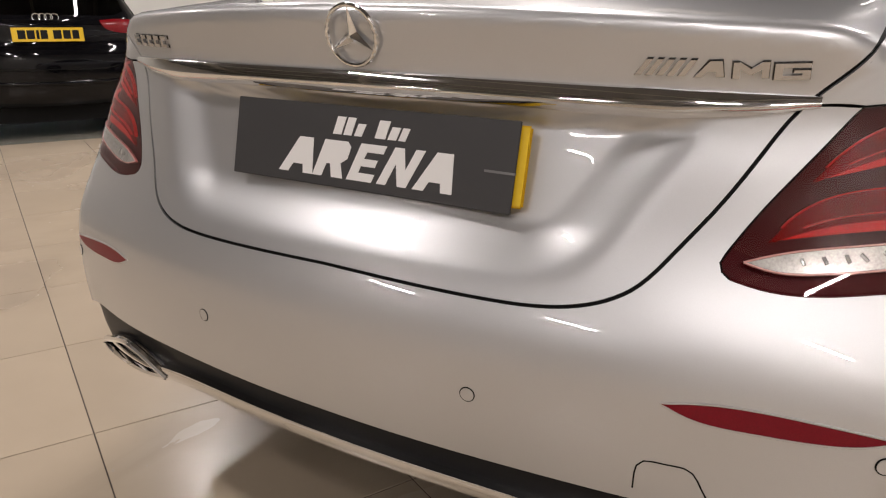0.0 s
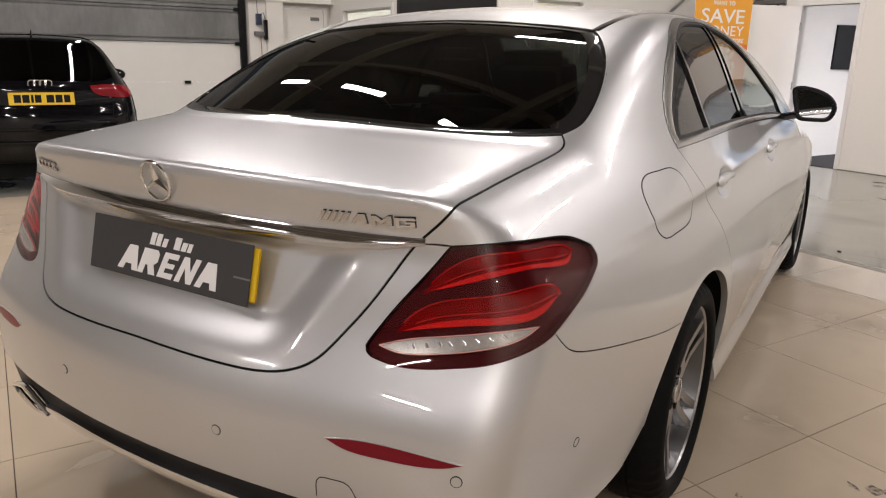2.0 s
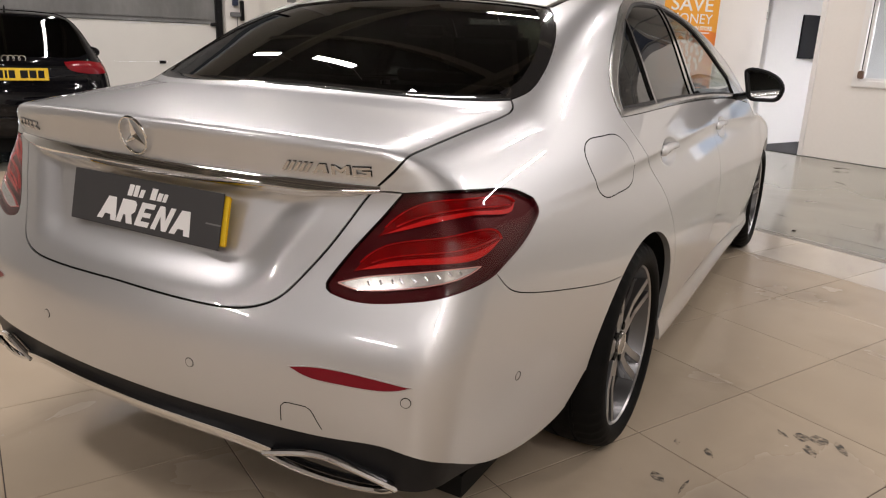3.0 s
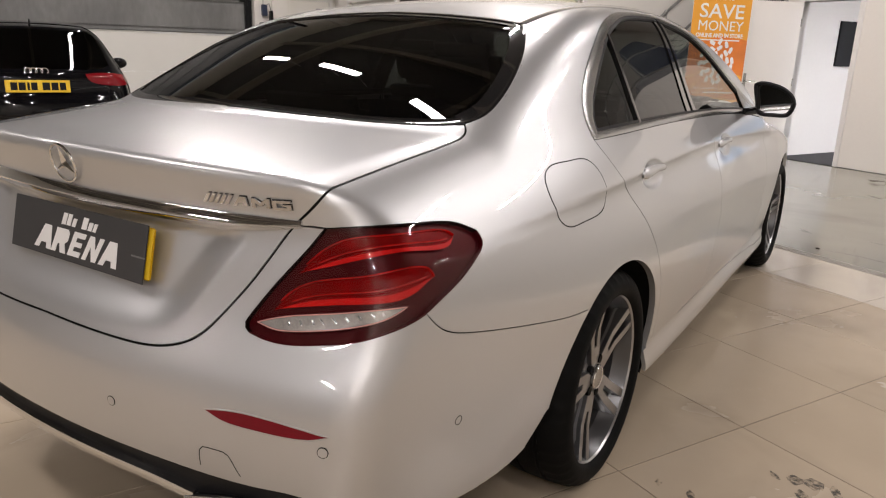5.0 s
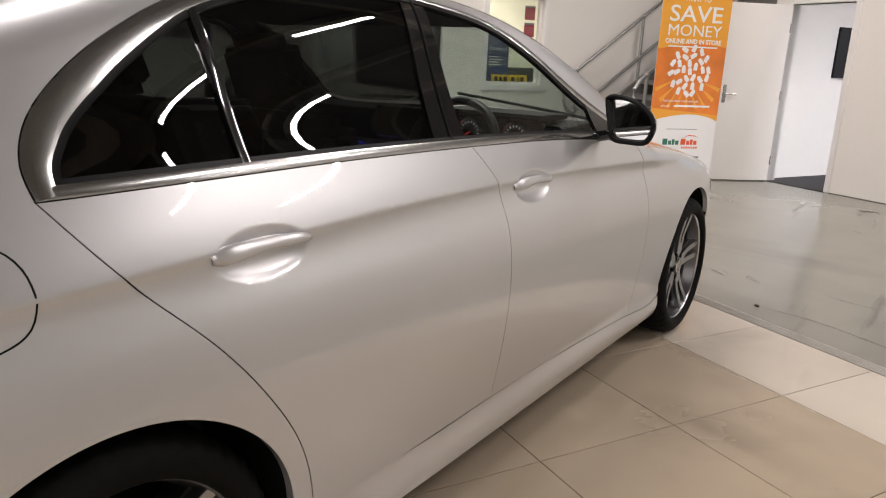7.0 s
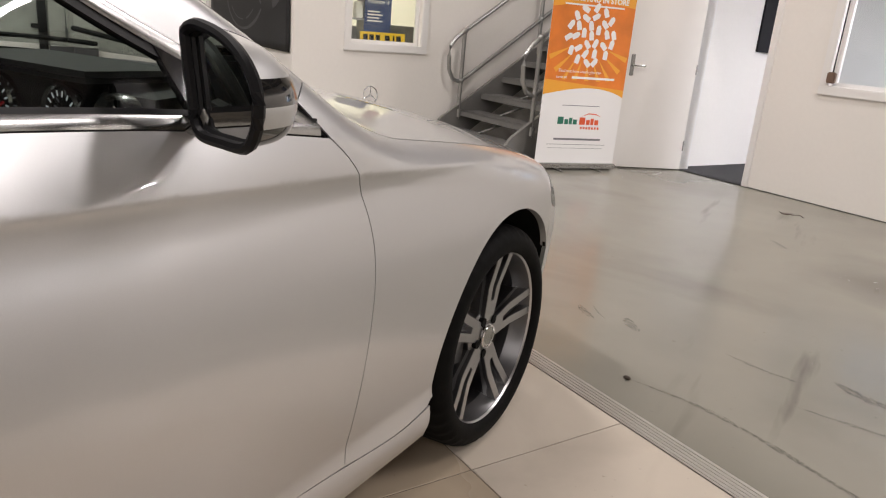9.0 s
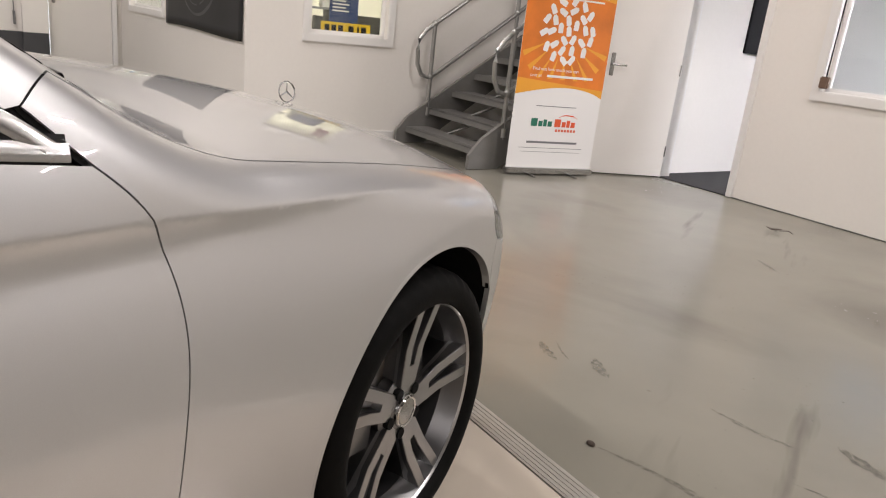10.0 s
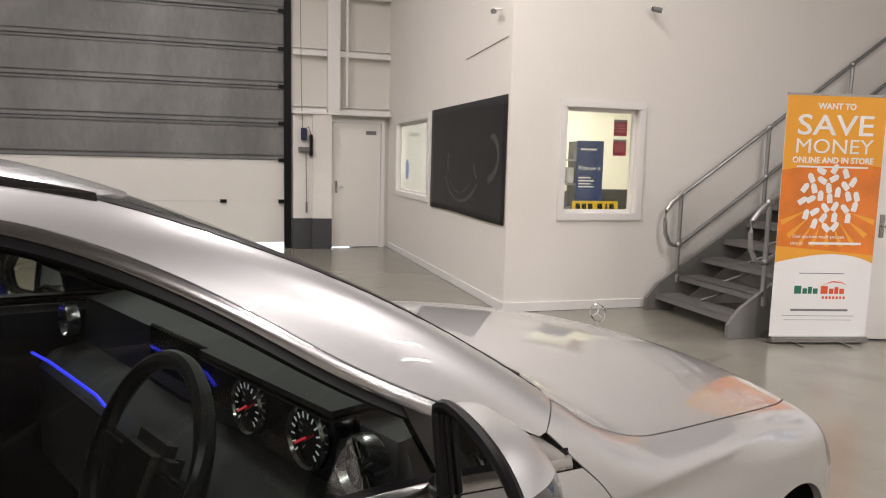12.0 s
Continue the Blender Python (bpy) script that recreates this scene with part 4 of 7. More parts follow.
for k in range(5):
    badge("badge_stripe", [(-.010, -.0095), (-.002, -.0095), (.0115, .0095), (.0035, .0095)], on_tail(.410 + .0125 * k, .9865, .0005), "slanted chrome badge stripe")
for x0, shape in ((.486, [(-.018, -.0095), (-.009, -.0095), (-.004, -.003), (.006, -.003), (.007, -.0095), (.016, -.0095), (.013, .0095), (-.001, .0095)]),
                  (.530, [(-.020, -.0095), (-.012, -.0095), (-.012, .001), (0, -.006), (.012, .001), (.012, -.0095), (.020, -.0095), (.020, .0095), (.012, .0095), (0, .0015), (-.012, .0095), (-.020, .0095)]),
                  (.574, [(-.020, -.0095), (.019, -.0095), (.019, .0015), (.001, .0015), (.001, -.002), (.010, -.002), (.010, -.0045), (-.011, -.0045), (-.011, .0045), (.019, .0045), (.019, .0095), (-.020, .0095)])):
    badge("badge_block", shape, on_tail(x0, .986, .0005))
for k in range(5):
    badge("badge_block", [(-.010, -.010), (.009, -.010), (.010, -.004), (-.002, -.004), (-.002, .003), (.010, .003), (.010, .010), (-.010, .010)], on_tail(-.585 + .027 * k, .990, .0005))
plate = part("number_plate", box(bmesh.new(), -.26, .26, -.006, 0, -.0555, .0555), mat_yellow, saloon_car, "yellow number plate", m=pose(.022, -1.065, .850, -12.5), bevel=.004)
card = part("dealer_card", box(bmesh.new(), -.266, .246, -.0115, -.0085, -.065, .060), mat_card, plate, "dark grey printed card taped over the plate", bevel=.001)
part("card_tape", box(bmesh.new(), .20, .2475, -.0122, -.0116, -.012, -.0085), mat_boxgrey, card, "thin torn strip of clear tape")
part("card_backing", box(bmesh.new(), -.258, .235, -.0085, -.006, -.05, .05), mat_card, plate)
# slanted shapes of the printed mark: outline pieces as (across, up) from 0 to 1, then left edge and width
A_ = [[(0, 0), (.28, 0), (.41, .24), (.70, .24), (.72, 0), (1, 0), (.95, 1), (.55, 1)]]
R_ = [[(0, 0), (.30, 0), (.36, .36), (.48, .36), (.62, 0), (.98, 0), (.80, .40), (.98, .54), (1.0, .86), (.86, 1), (.13, 1)]]
E_ = [[(0, 0), (.86, 0), (.90, .22), (.34, .22), (.37, .40), (.84, .40), (.87, .60), (.40, .60), (.44, .78), (.98, .78), (1.02, 1), (.16, 1)]]
N_ = [[(0, 0), (.26, 0), (.34, .58), (.60, 0), (.84, 0), (1.0, 1), (.74, 1), (.66, .44), (.42, 1), (.16, 1)]]
for shape, x0, wide, lean in ((A_, -.166, .069, 0), (R_, -.097, .060, .012), (E_, -.031, .054, .014), (N_, .025, .062, .018), (A_, .088, .066, 0)):
    bm = bmesh.new()
    for o in shape:
        prism(bm, [(x0 + wide * x + lean * y, -.050 + .0565 * y) for x, y in o], 0, .0008, pose(0, -.0116, 0, 90))
    part("printed_block", bm, mat_print, card, "white printed block")
for x0, w, h in ((-.064, .016, .027), (-.044, .015, .027), (-.024, .014, .019), (.014, .019, .027), (.037, .015, .019), (.056, .012, .019)):
    bm = bmesh.new()
    prism(bm, [(x0, .016), (x0 + w, .016), (x0 + w + .007, .016 + h), (x0 + .007, .016 + h)], 0, .0008, pose(0, -.0116, 0, 90))
    part("printed_block", bm, mat_print, card)

# tail lamp insides
for _, s in both:
    f = lambda pts: flip(skin.line(pts), s)
    groups = ([(.615, -.991, .859), (.646, -.968, .898), (.691, -.944, .928), (.757, -.873, .937), (.791, -.733, .922), (.799, -.723, .913)], [(.799, -.723, .913), (.806, -.742, .898), (.786, -.838, .900), (.744, -.922, .898), (.661, -.97, .872), (.615, -.991, .859)]), \
             ([(.581, -1.027, .787), (.604, -1.008, .819), (.649, -.984, .847), (.756, -.935, .87), (.813, -.828, .867), (.82, -.822, .852)], [(.82, -.822, .852), (.817, -.873, .832), (.80, -.918, .821), (.708, -.978, .810), (.581, -1.027, .787)])
    for a, b in groups:
        skin.panel("lamp_bar", [f(a), f(b)], mat_lamp_bar, saloon_car, how="ball", gap=.010, sink=.006, turn=False, label="bright red lamp bar")
        A, B = f(a), f(b)
        skin.strip("lamp_edge", A[2:], mat_lamp_hot, saloon_car, width=.0022, high=-.003, deep=.008)
        u = np.linspace(0, 1, 40)
        even = lambda l: np.stack([np.interp(u, np.linspace(0, 1, len(l)), l[:, k]) for k in range(3)], -1)
        mid = skin.fix(even(A) * .45 + even(B[::-1]) * .55)
        low = skin.fix(even(A) * .30 + even(B[::-1]) * .70)
        skin.panel("lamp_glow_bar", [low[3:-2], B], mat_lamp_hot, saloon_car, how="ball", gap=.008, sink=.0045, turn=False, label="bright red stippled lamp strip")
        skin.strip("lamp_rib", mid[5:-3], mat_lamp_hot, saloon_car, width=.0022, high=-.003, deep=.008)
    w = [f([(.559, -1.044, .763), (.606, -1.024, .778), (.71, -.981, .796), (.812, -.903, .810)]), f([(.812, -.903, .810), (.799, -.931, .796), (.762, -.968, .780), (.645, -1.022, .757), (.593, -1.038, .755), (.559, -1.044, .763)])]
    skin.panel("reversing_lamp", w, mat_lamp_clear, saloon_car, how="ball", gap=.010, sink=-.0012, turn=False, label="clear ribbed reversing lamp")
    skin.strip("reversing_rim", np.r_[w[0], w[1][1:]], mat_lamp_pink, saloon_car, width=.0028, high=.002, deep=.004)
    for k in range(9):
        t = .22 + .62 * k / 8
        i, j = int(t * (len(w[0]) - 1)), int((1 - t) * (len(w[1]) - 1))
        skin.strip("reversing_rib", skin.fix(w[0][i] + (w[1][j] - w[0][i]) * np.linspace(.30, .62, 4)[:, None]), mat_lamp_silver, saloon_car, width=.006, high=.0016, deep=.004)
    skin.panel("lamp_back", [flip(LAMP_TOP, s), flip(LAMP_OUT, s), flip(LAMP_LOW, s), flip(LAMP_IN, s)], mat_lamp_dark, saloon_car, how="ball", gap=.012, sink=.011, turn=False)

# fuel flap
FUEL = skin.side([(-.345, .935), (-.336, .975), (-.295, 1.003), (-.197, 1.010), (-.105, 1.005), (-.070, .977), (-.060, .933), (-.070, .890), (-.110, .868), (-.214, .860), (-.299, .862), (-.335, .886), (-.345, .935)])
skin.panel("fuel_flap", [FUEL], mat_paint, saloon_car, gap=.012, sink=-.0008, cut=.0022, deep=.003)
skin.strip("fuel_flap_seam", FUEL, mat_seal, saloon_car, width=.0030, high=.0006, deep=.004)

# door handles in their cups
for _, s in both:
    for dy in (0.0, 1.04):
        ys = np.linspace(.226 + dy, .462 + dy, 22)
        bar = skin.side(np.c_[ys, .926 + .006 * np.sin((ys - dy - .226) / .236 * math.pi)], gap=.011)
        u = np.linspace(0, 1, len(bar))
        bar[:, 0] = np.linspace(bar[0, 0], bar[-1, 0], len(bar))
        nn = slope(saloon, bar - (0, 0, .06))
        c = bar + nn * (.011 * np.clip(np.minimum(u, 1 - u) * 7, 0, 1) ** .6 - .004)[:, None]
        rows, K = [], 12
        upv = np.cross(np.gradient(c, axis=0), nn)
        upv /= np.linalg.norm(upv, axis=1, keepdims=True)
        wid = .0185 * (1 - .45 * u) * np.clip(np.minimum(u, 1 - u) * 14, .25, 1) ** .5
        v = np.concatenate([[flip(c[i] + upv[i] * wid[i] * math.cos(a) + nn[i] * .008 * math.sin(a), s) for a in np.linspace(0, 2 * math.pi, K, endpoint=False)] for i in range(len(c))])
        fcs = [(i * K + j, i * K + (j + 1) % K, (i + 1) * K + (j + 1) % K, (i + 1) * K + j) for i in range(len(c) - 1) for j in range(K)] + [tuple(range(K)), tuple((len(c) - 1) * K + j for j in range(K))]
        h = link("door_handle", v, fcs, mat_paint, saloon_car, "silver pull handle", smooth=True)

# side glazing
for _, s in both:
    f = lambda pts: flip(skin.side(pts), s)
    skin.panel("quarter_glass", [f([(.027, 1.072), (.033, 1.11), (.046, 1.145), (.077, 1.185), (.126, 1.226), (.175, 1.257), (.24, 1.294), (.345, 1.343)]), f([(.345, 1.343), (.349, 1.215), (.355, 1.074)]), f([(.355, 1.074), (.027, 1.072)])], mat_glass_dark, saloon_car, sink=.007, turn=False, label="dark tinted glass")
    skin.panel("rear_door_glass", [f([(.372, 1.074), (.368, 1.215), (.366, 1.352), (.46, 1.383), (.60, 1.408), (.76, 1.422), (.93, 1.429), (1.07, 1.428)]), f([(1.07, 1.428), (1.0, 1.265), (.972, 1.072)]), f([(.972, 1.072), (.372, 1.074)])], mat_glass_dark, saloon_car, sink=.007, turn=False, label="dark tinted glass")
    skin.panel("front_door_glass", [f([(1.108, 1.069), (1.108, 1.22), (1.168, 1.42), (1.30, 1.402), (1.48, 1.366), (1.62, 1.30), (1.75, 1.22), (1.88, 1.14)]), f([(1.88, 1.14), (1.92, 1.042)]), f([(1.92, 1.042), (1.60, 1.058), (1.108, 1.069)])], mat_glass, saloon_car, sink=.007, turn=False, label="clear glass")
    skin.panel("door_pillar", [f([(.966, 1.058), (1.0, 1.265), (1.07, 1.436)]), f([(1.07, 1.436), (1.17, 1.434)]), f([(1.17, 1.434), (1.110, 1.22), (1.110, 1.056)]), f([(1.110, 1.056), (.966, 1.058)])], mat_gloss, saloon_car, sink=.003, label="gloss black pillar")
    skin.strip("pillar_seam", f([(1.04, 1.060), (1.06, 1.25), (1.122, 1.438)]), mat_seal, saloon_car, width=.006, high=.001, deep=.006)
    skin.strip("glass_divider", f([(.364, 1.064), (.358, 1.215), (.356, 1.352)]), mat_gloss, saloon_car, width=.020, high=.001, deep=.012)
    skin.panel("mirror_corner", [f([(1.872, 1.146), (1.96, 1.103), (2.04, 1.065), (2.10, 1.038), (2.132, 1.014)]), f([(2.132, 1.014), (1.99, 1.022), (1.912, 1.030)]), f([(1.912, 1.030), (1.872, 1.146)])], mat_gloss, saloon_car, sink=-.001, gap=.015)
    d = flip(np.r_[DLO, DLO_FOOT[1:]], s)
    nn = len(d)
    w = np.interp(np.arange(nn) / nn, [0, .04, .10, .20, .5, .8, 1], [.034, .048, .050, .032, .018, .020, .024])
    inn = np.cross(np.gradient(d, axis=0), slope(saloon, d))
    inn /= np.maximum(np.linalg.norm(inn, axis=1, keepdims=True), 1e-9)
    if inn[nn // 2, 2] > 0:
        inn = -inn
    ctr = skin.fix(d + inn * (w / 2 + .001)[:, None])
    skin.strip("window_trim", ctr, mat_satin, saloon_car, width=w, high=.003, deep=.012, label="bright metal window surround")
    skin.strip("window_seal", skin.fix(d + inn * (w + .006)[:, None]), mat_black, saloon_car, width=.016, high=-.001, deep=.014)
    bl = flip(BELT, s)
    bl = bl[bl[:, 1] < 2.178]
    skin.strip("door_gap", flip(skin.side([(1.92, 1.146), (2.0, 1.107), (2.07, 1.074), (2.118, 1.051), (2.14, 1.034), (2.168, 1.008), (2.188, .989)]), s), GAP, saloon_car, width=.016, high=-.004, deep=.012)
    skin.strip("belt_trim", skin.fix(bl + (0, 0, .0135)), mat_satin, saloon_car, width=.022, high=.003, deep=.012, label="bright metal belt strip")
    skin.strip("belt_seal", skin.fix(bl + (0, 0, .029)), mat_black, saloon_car, width=.014, high=.0, deep=.014)
    skin.strip("belt_gap", skin.fix(bl + (0, 0, .001)), mat_seal, saloon_car, width=.004, high=.0004, deep=.006)
skin.strip("rear_glass_seal", GLASS_LOW, mat_seal, saloon_car, width=.010, high=.001, deep=.008)
for _, s in both:
    skin.strip("rear_glass_seal", flip(GLASS_SIDE, s), mat_gloss, saloon_car, width=.012, high=-.0005, deep=.010)
    skin.strip("rear_glass_seal", flip(GLASS_TOP, s), mat_gloss, saloon_car, width=.010, high=.0, deep=.010)
    for l, w in ((GLASS_SIDE, .044), (GLASS_TOP, .040), (GLASS_LOW, .030)):
        way = np.array((0, -.22, 1.24)) - l
        way /= np.linalg.norm(way, axis=1, keepdims=True)
        skin.strip("glass_border", flip(skin.fix(l + way * w * .52), s), mat_gloss, saloon_car, width=w, high=-.0025, deep=.006, label="black printed edge of the rear window")
    skin.strip("screen_seal", flip(SCREEN_SIDE, s), mat_black, saloon_car, width=.016, high=.001, deep=.010)
    skin.strip("arch_lip", flip(np.r_[ARCH_B[::-1], ARCH_R[1:]], s), mat_paint, saloon_car, width=.008, high=.0006, deep=.02)
    skin.strip("arch_lip", flip(ARCH_F, s), mat_paint, saloon_car, width=.008, high=.0006, deep=.02)

# front end: bumper, grille, cowl
FB_LOW = skin2.line([ARCH_F[-1], (.88, 3.35, .40), (.84, 3.45, .27), (.7, 3.58, .22), (.4, 3.68, .20), (0, 3.72, .20)])
FB_TOP = skin2.line([(.56, 3.56, .65), (.50, 3.60, .70), (.47, 3.58, .76), (.5, 3.445, .81)])


def bumper_front():
    def fl(p, how):
        d = p - skin2.heart
        return .75 * np.c_[np.arctan2(d[:, 0], d[:, 1]), np.arctan2(d[:, 2], np.hypot(d[:, 0], d[:, 1]))]

    def li(q, how):
        lo, la = q[:, 0] / .75, q[:, 1] / .75
        return grow(saloon, np.repeat(skin2.heart[None], len(q), 0), np.c_[np.sin(lo) * np.cos(la), np.cos(lo) * np.cos(la), np.sin(la)])
    skin2.flat, skin2.lift = fl, li
    half = [FBUMP_SEAM, FB_LOW, flip(rev(FB_LOW), -1), flip(rev(FBUMP_SEAM), -1), flip(HLAMP_LOW, -1), flip(FB_TOP, -1), flip(HOOD_FRONT[HOOD_FRONT[:, 0] < .5], -1), rev(HOOD_FRONT[HOOD_FRONT[:, 0] < .5]), rev(FB_TOP), rev(HLAMP_LOW)]
    skin2.panel("front_bumper", half, mat_paint, saloon_car, gap=.025)
    for _, s in both:
        skin2.panel("headlamp_back", [flip(HLAMP_OUT, s), flip(HLAMP_LOW, s), flip(HLAMP_IN, s), flip(skin.line([(.66, 3.385, .80), (.745, 3.33, .80)]), s)], mat_lamp_silver, saloon_car, gap=.03, sink=.03, turn=False)
    g = [skin2.line([(.44, 3.64, .70), (0, 3.70, .72)]), skin2.line([(0, 3.70, .72), (-.44, 3.64, .70)]), skin2.line([(-.44, 3.64, .70), (-.40, 3.70, .48), (0, 3.77, .46)]), skin2.line([(0, 3.77, .46), (.40, 3.70, .48), (.44, 3.64, .70)])]
    skin2.panel("grille", g, mat_black, saloon_car, gap=.04, sink=-.004)
    skin2.strip("grille_rim", np.concatenate(g), mat_chrome, saloon_car, width=.02, high=.008, deep=.004)


bumper_front()
COWL = [SCREEN_LOW, flip(rev(SCREEN_LOW), -1)[1:], flip(HOOD_REAR, -1), rev(HOOD_REAR)]
skin.panel("cowl", COWL, mat_black, saloon_car, gap=.03, sink=.018, turn=False, label="black plastic scuttle")
for x0, x1 in ((.62, -.02), (-.05, -.62)):
    bm = bmesh.new()
    q = skin.above([(x0, 2.36 - .10 * abs(x0) ** 2), ((x0 + x1) / 2, 2.33), (x1, 2.28)], gap=.05)
    pipe(bm, [tuple(p + (0, 0, .012)) for p in q], .007, 6)
    part("wiper", bm, mat_black, saloon_car)
bm = bmesh.new()
for k in range(1):
    pipe(bm, [(.033 * math.cos(w), 3.50, .918 + .033 * math.sin(w)) for w in np.linspace(0, 2 * math.pi, 32, endpoint=False)], .0025, 6, closed=True)
    for a in range(3):
        w = math.pi / 2 + a * 2 * math.pi / 3
        cyl(bm, (0, 3.50, .918), (.032 * math.cos(w), 3.50, .918 + .032 * math.sin(w)), .004, .0012, n=6)
    cyl(bm, (0, 3.50, .83), (0, 3.50, .886), .009, .004, n=10)
part("bonnet_ornament", bm, mat_chrome, saloon_car, "upright chrome ring ornament", smooth=True)


# wheels
def arm(bm, w, t0, t1, u0, u1, r0, r1, base_h, h0, h1, inset=0.0):
    """One bar of a spoke: t0..t1 across at the hub, u0..u1 at the rim."""
    d, e = Vector((0, math.cos(w), math.sin(w))), Vector((0, -math.sin(w), math.cos(w)))
    rm, hm = (r0 + r1) / 2, (h0 + h1) / 2 - .008
    low, top = [], []
    for r, a, b, h in ((r0, t0, t1, h0), (rm, (t0 + u0) / 2, (t1 + u1) / 2, hm), (r1, u0, u1, h1)):
        a, b = a + inset, b - inset
        low.append([bm.verts.new(d * r + e * k + Vector((base_h, 0, 0))) for k in (a - .004, b + .004)])
        top.append([bm.verts.new(d * r + e * k + Vector((h, 0, 0))) for k in (a, b)])
    for i in range(2):
        bm.faces.new((top[i][0], top[i][1], top[i + 1][1], top[i + 1][0]))
        bm.faces.new((low[i][1], low[i][0], low[i + 1][0], low[i + 1][1]))
        bm.faces.new((low[i][0], top[i][0], top[i + 1][0], low[i + 1][0]))
        bm.faces.new((top[i][1], low[i][1], low[i + 1][1], top[i + 1][1]))
    bm.faces.new((low[0][0], low[0][1], top[0][1], top[0][0]))
    bm.faces.new((low[2][1], low[2][0], top[2][0], top[2][1]))


def wheel_parts():
    out = {}
    bm = bmesh.new()
    lathe(bm, [(.254, .097), (.257, .102), (.2605, .105), (.2645, .105), (.2645, .097), (.260, .092)], 72)
    out["rim_lip"] = (bm, mat_alloy)
    bm = bmesh.new()
    lathe(bm, [(.236, .045), (.243, .06), (.250, .088), (.254, .0975)], 72)
    out["rim_flange"] = (bm, mat_flange)
    bm = bmesh.new()
    lathe(bm, [(.2358, .046), (.233, .0), (.230, -.06), (.245, -.10)], 64)
    out["rim_barrel"] = (bm, mat_barrel)
    bm = bmesh.new()
    prof = [(.240, .100), (.247, .113), (.258, .1195), (.275, .1225), (.292, .1215), (.306, .1175), (.318, .110), (.327, .099), (.3335, .084), (.3355, .066), (.3365, .040), (.332, .038), (.332, .030), (.337, .028), (.337, -.028), (.332, -.030), (.332, -.038), (.3365, -.04), (.3355, -.066), (.331, -.09), (.318, -.11), (.29, -.12), (.25, -.113), (.24, -.10)]
    prof = [(r if r > .306 else .257 + (r - .24) * .049 / .066, h) for r, h in prof]
    n = 132
    rings = [[bm.verts.new((h - (.004 if j % 3 == 0 and 5 < i < 10 else 0), (r - (.0035 if j % 3 == 0 and 5 < i < 11 else 0)) * math.cos(2 * math.pi * j / n), (r - (.0035 if j % 3 == 0 and 5 < i < 11 else 0)) * math.sin(2 * math.pi * j / n))) for j in range(n)] for i, (r, h) in enumerate(prof)]
    for A, B in zip(rings, rings[1:]):
        for j in range(n):
            bm.faces.new((A[j], A[(j + 1) % n], B[(j + 1) % n], B[j]))
    out["tyre"] = (bm, mat_tyre)
    bm = bmesh.new()
    lathe(bm, [(.001, .072), (.050, .074), (.062, .070), (.078, .058), (.082, .03)], 40)
    out["hub"] = (bm, mat_alloy_grey)
    bm = bmesh.new()
    lathe(bm, [(.0005, .084), (.024, .084), (.034, .083), (.0385, .080), (.040, .072)], 32)
    out["hub_cap"] = (bm, mat_satin)
    bm = bmesh.new()
    lathe(bm, [(.031, .0838), (.035, .0852), (.0375, .0820)], 32)
    out["cap_ring"] = (bm, mat_chrome)
    bm = bmesh.new()
    lathe(bm, [(.06, .026), (.165, .026), (.165, .0), (.06, .0)], 48)
    out["brake_disc"] = (bm, mat_disc)
    # black disc added behind the spokes, keeping the openings as dark as shade
    bm = bmesh.new()
    lathe(bm, [(.02, -.06), (.228, -.058)], 32)
    out["backing"] = (bm, mat_seal)
    bm = bmesh.new()
    box(bm, -.02, .05, -.17, -.09, -.07, .07)
    out["caliper"] = (bm, mat_alloy_grey)
    for k in range(5):
        w = radians(90 + 72 * k)
        bm = bmesh.new()
        for sg in (-1, 1):
            a, b = (.003, .030) if sg > 0 else (-.030, -.003)
            c, d = (.020, .047) if sg > 0 else (-.047, -.020)
            arm(bm, w, a, b, c, d, .046, .252, .004, .073, .095)
        arm(bm, w, -.010, .010, -.030, .030, .045, .250, .0, .050, .058)
        out[f"spoke{k}"] = (bm, mat_alloy_grey)
        bm = bmesh.new()
        for sg in (-1, 1):
            a, b = (.0045, .0285) if sg > 0 else (-.0285, -.0045)
            c, d = (.0215, .0455) if sg > 0 else (-.0455, -.0215)
            arm(bm, w, a, b, c, d, .052, .2525, .055, .0745, .0966)
        d, e = Vector((0, math.cos(w), math.sin(w))), Vector((0, -math.sin(w), math.cos(w)))
        root = [[bm.verts.new(d * r + e * q + Vector((h, 0, 0))) for q in (-b, b)] for r, b, h in ((.046, .026, .0742), (.078, .022, .0752), (.108, .014, .0760), (.108, .013, .040))]
        for A, B in zip(root, root[1:]):
            bm.faces.new((A[0], A[1], B[1], B[0]))
        out[f"spoke_face{k}"] = (bm, mat_alloy)
        # bolt hole drawn as a black plug, in place of the shade inside
        bm = bmesh.new()
        wb = w + radians(36)
        p = Vector((0, .056 * math.cos(wb), .056 * math.sin(wb)))
        cyl(bm, p + Vector((.05, 0, 0)), p + Vector((.0785, 0, 0)), .0135, n=14)
        out[f"bolt_hole{k}"] = (bm, mat_seal)
    return out


WHEEL = {}
for name, (bm, mm) in wheel_parts().items():
    bmesh.ops.recalc_face_normals(bm, faces=bm.faces)
    me = bpy.data.meshes.new(name.rstrip("01234"))
    bm.to_mesh(me)
    bm.free()
    me.materials.append(mm)
    me.shade_smooth()
    me.set_sharp_from_angle(angle=radians(32))
    WHEEL[name] = me


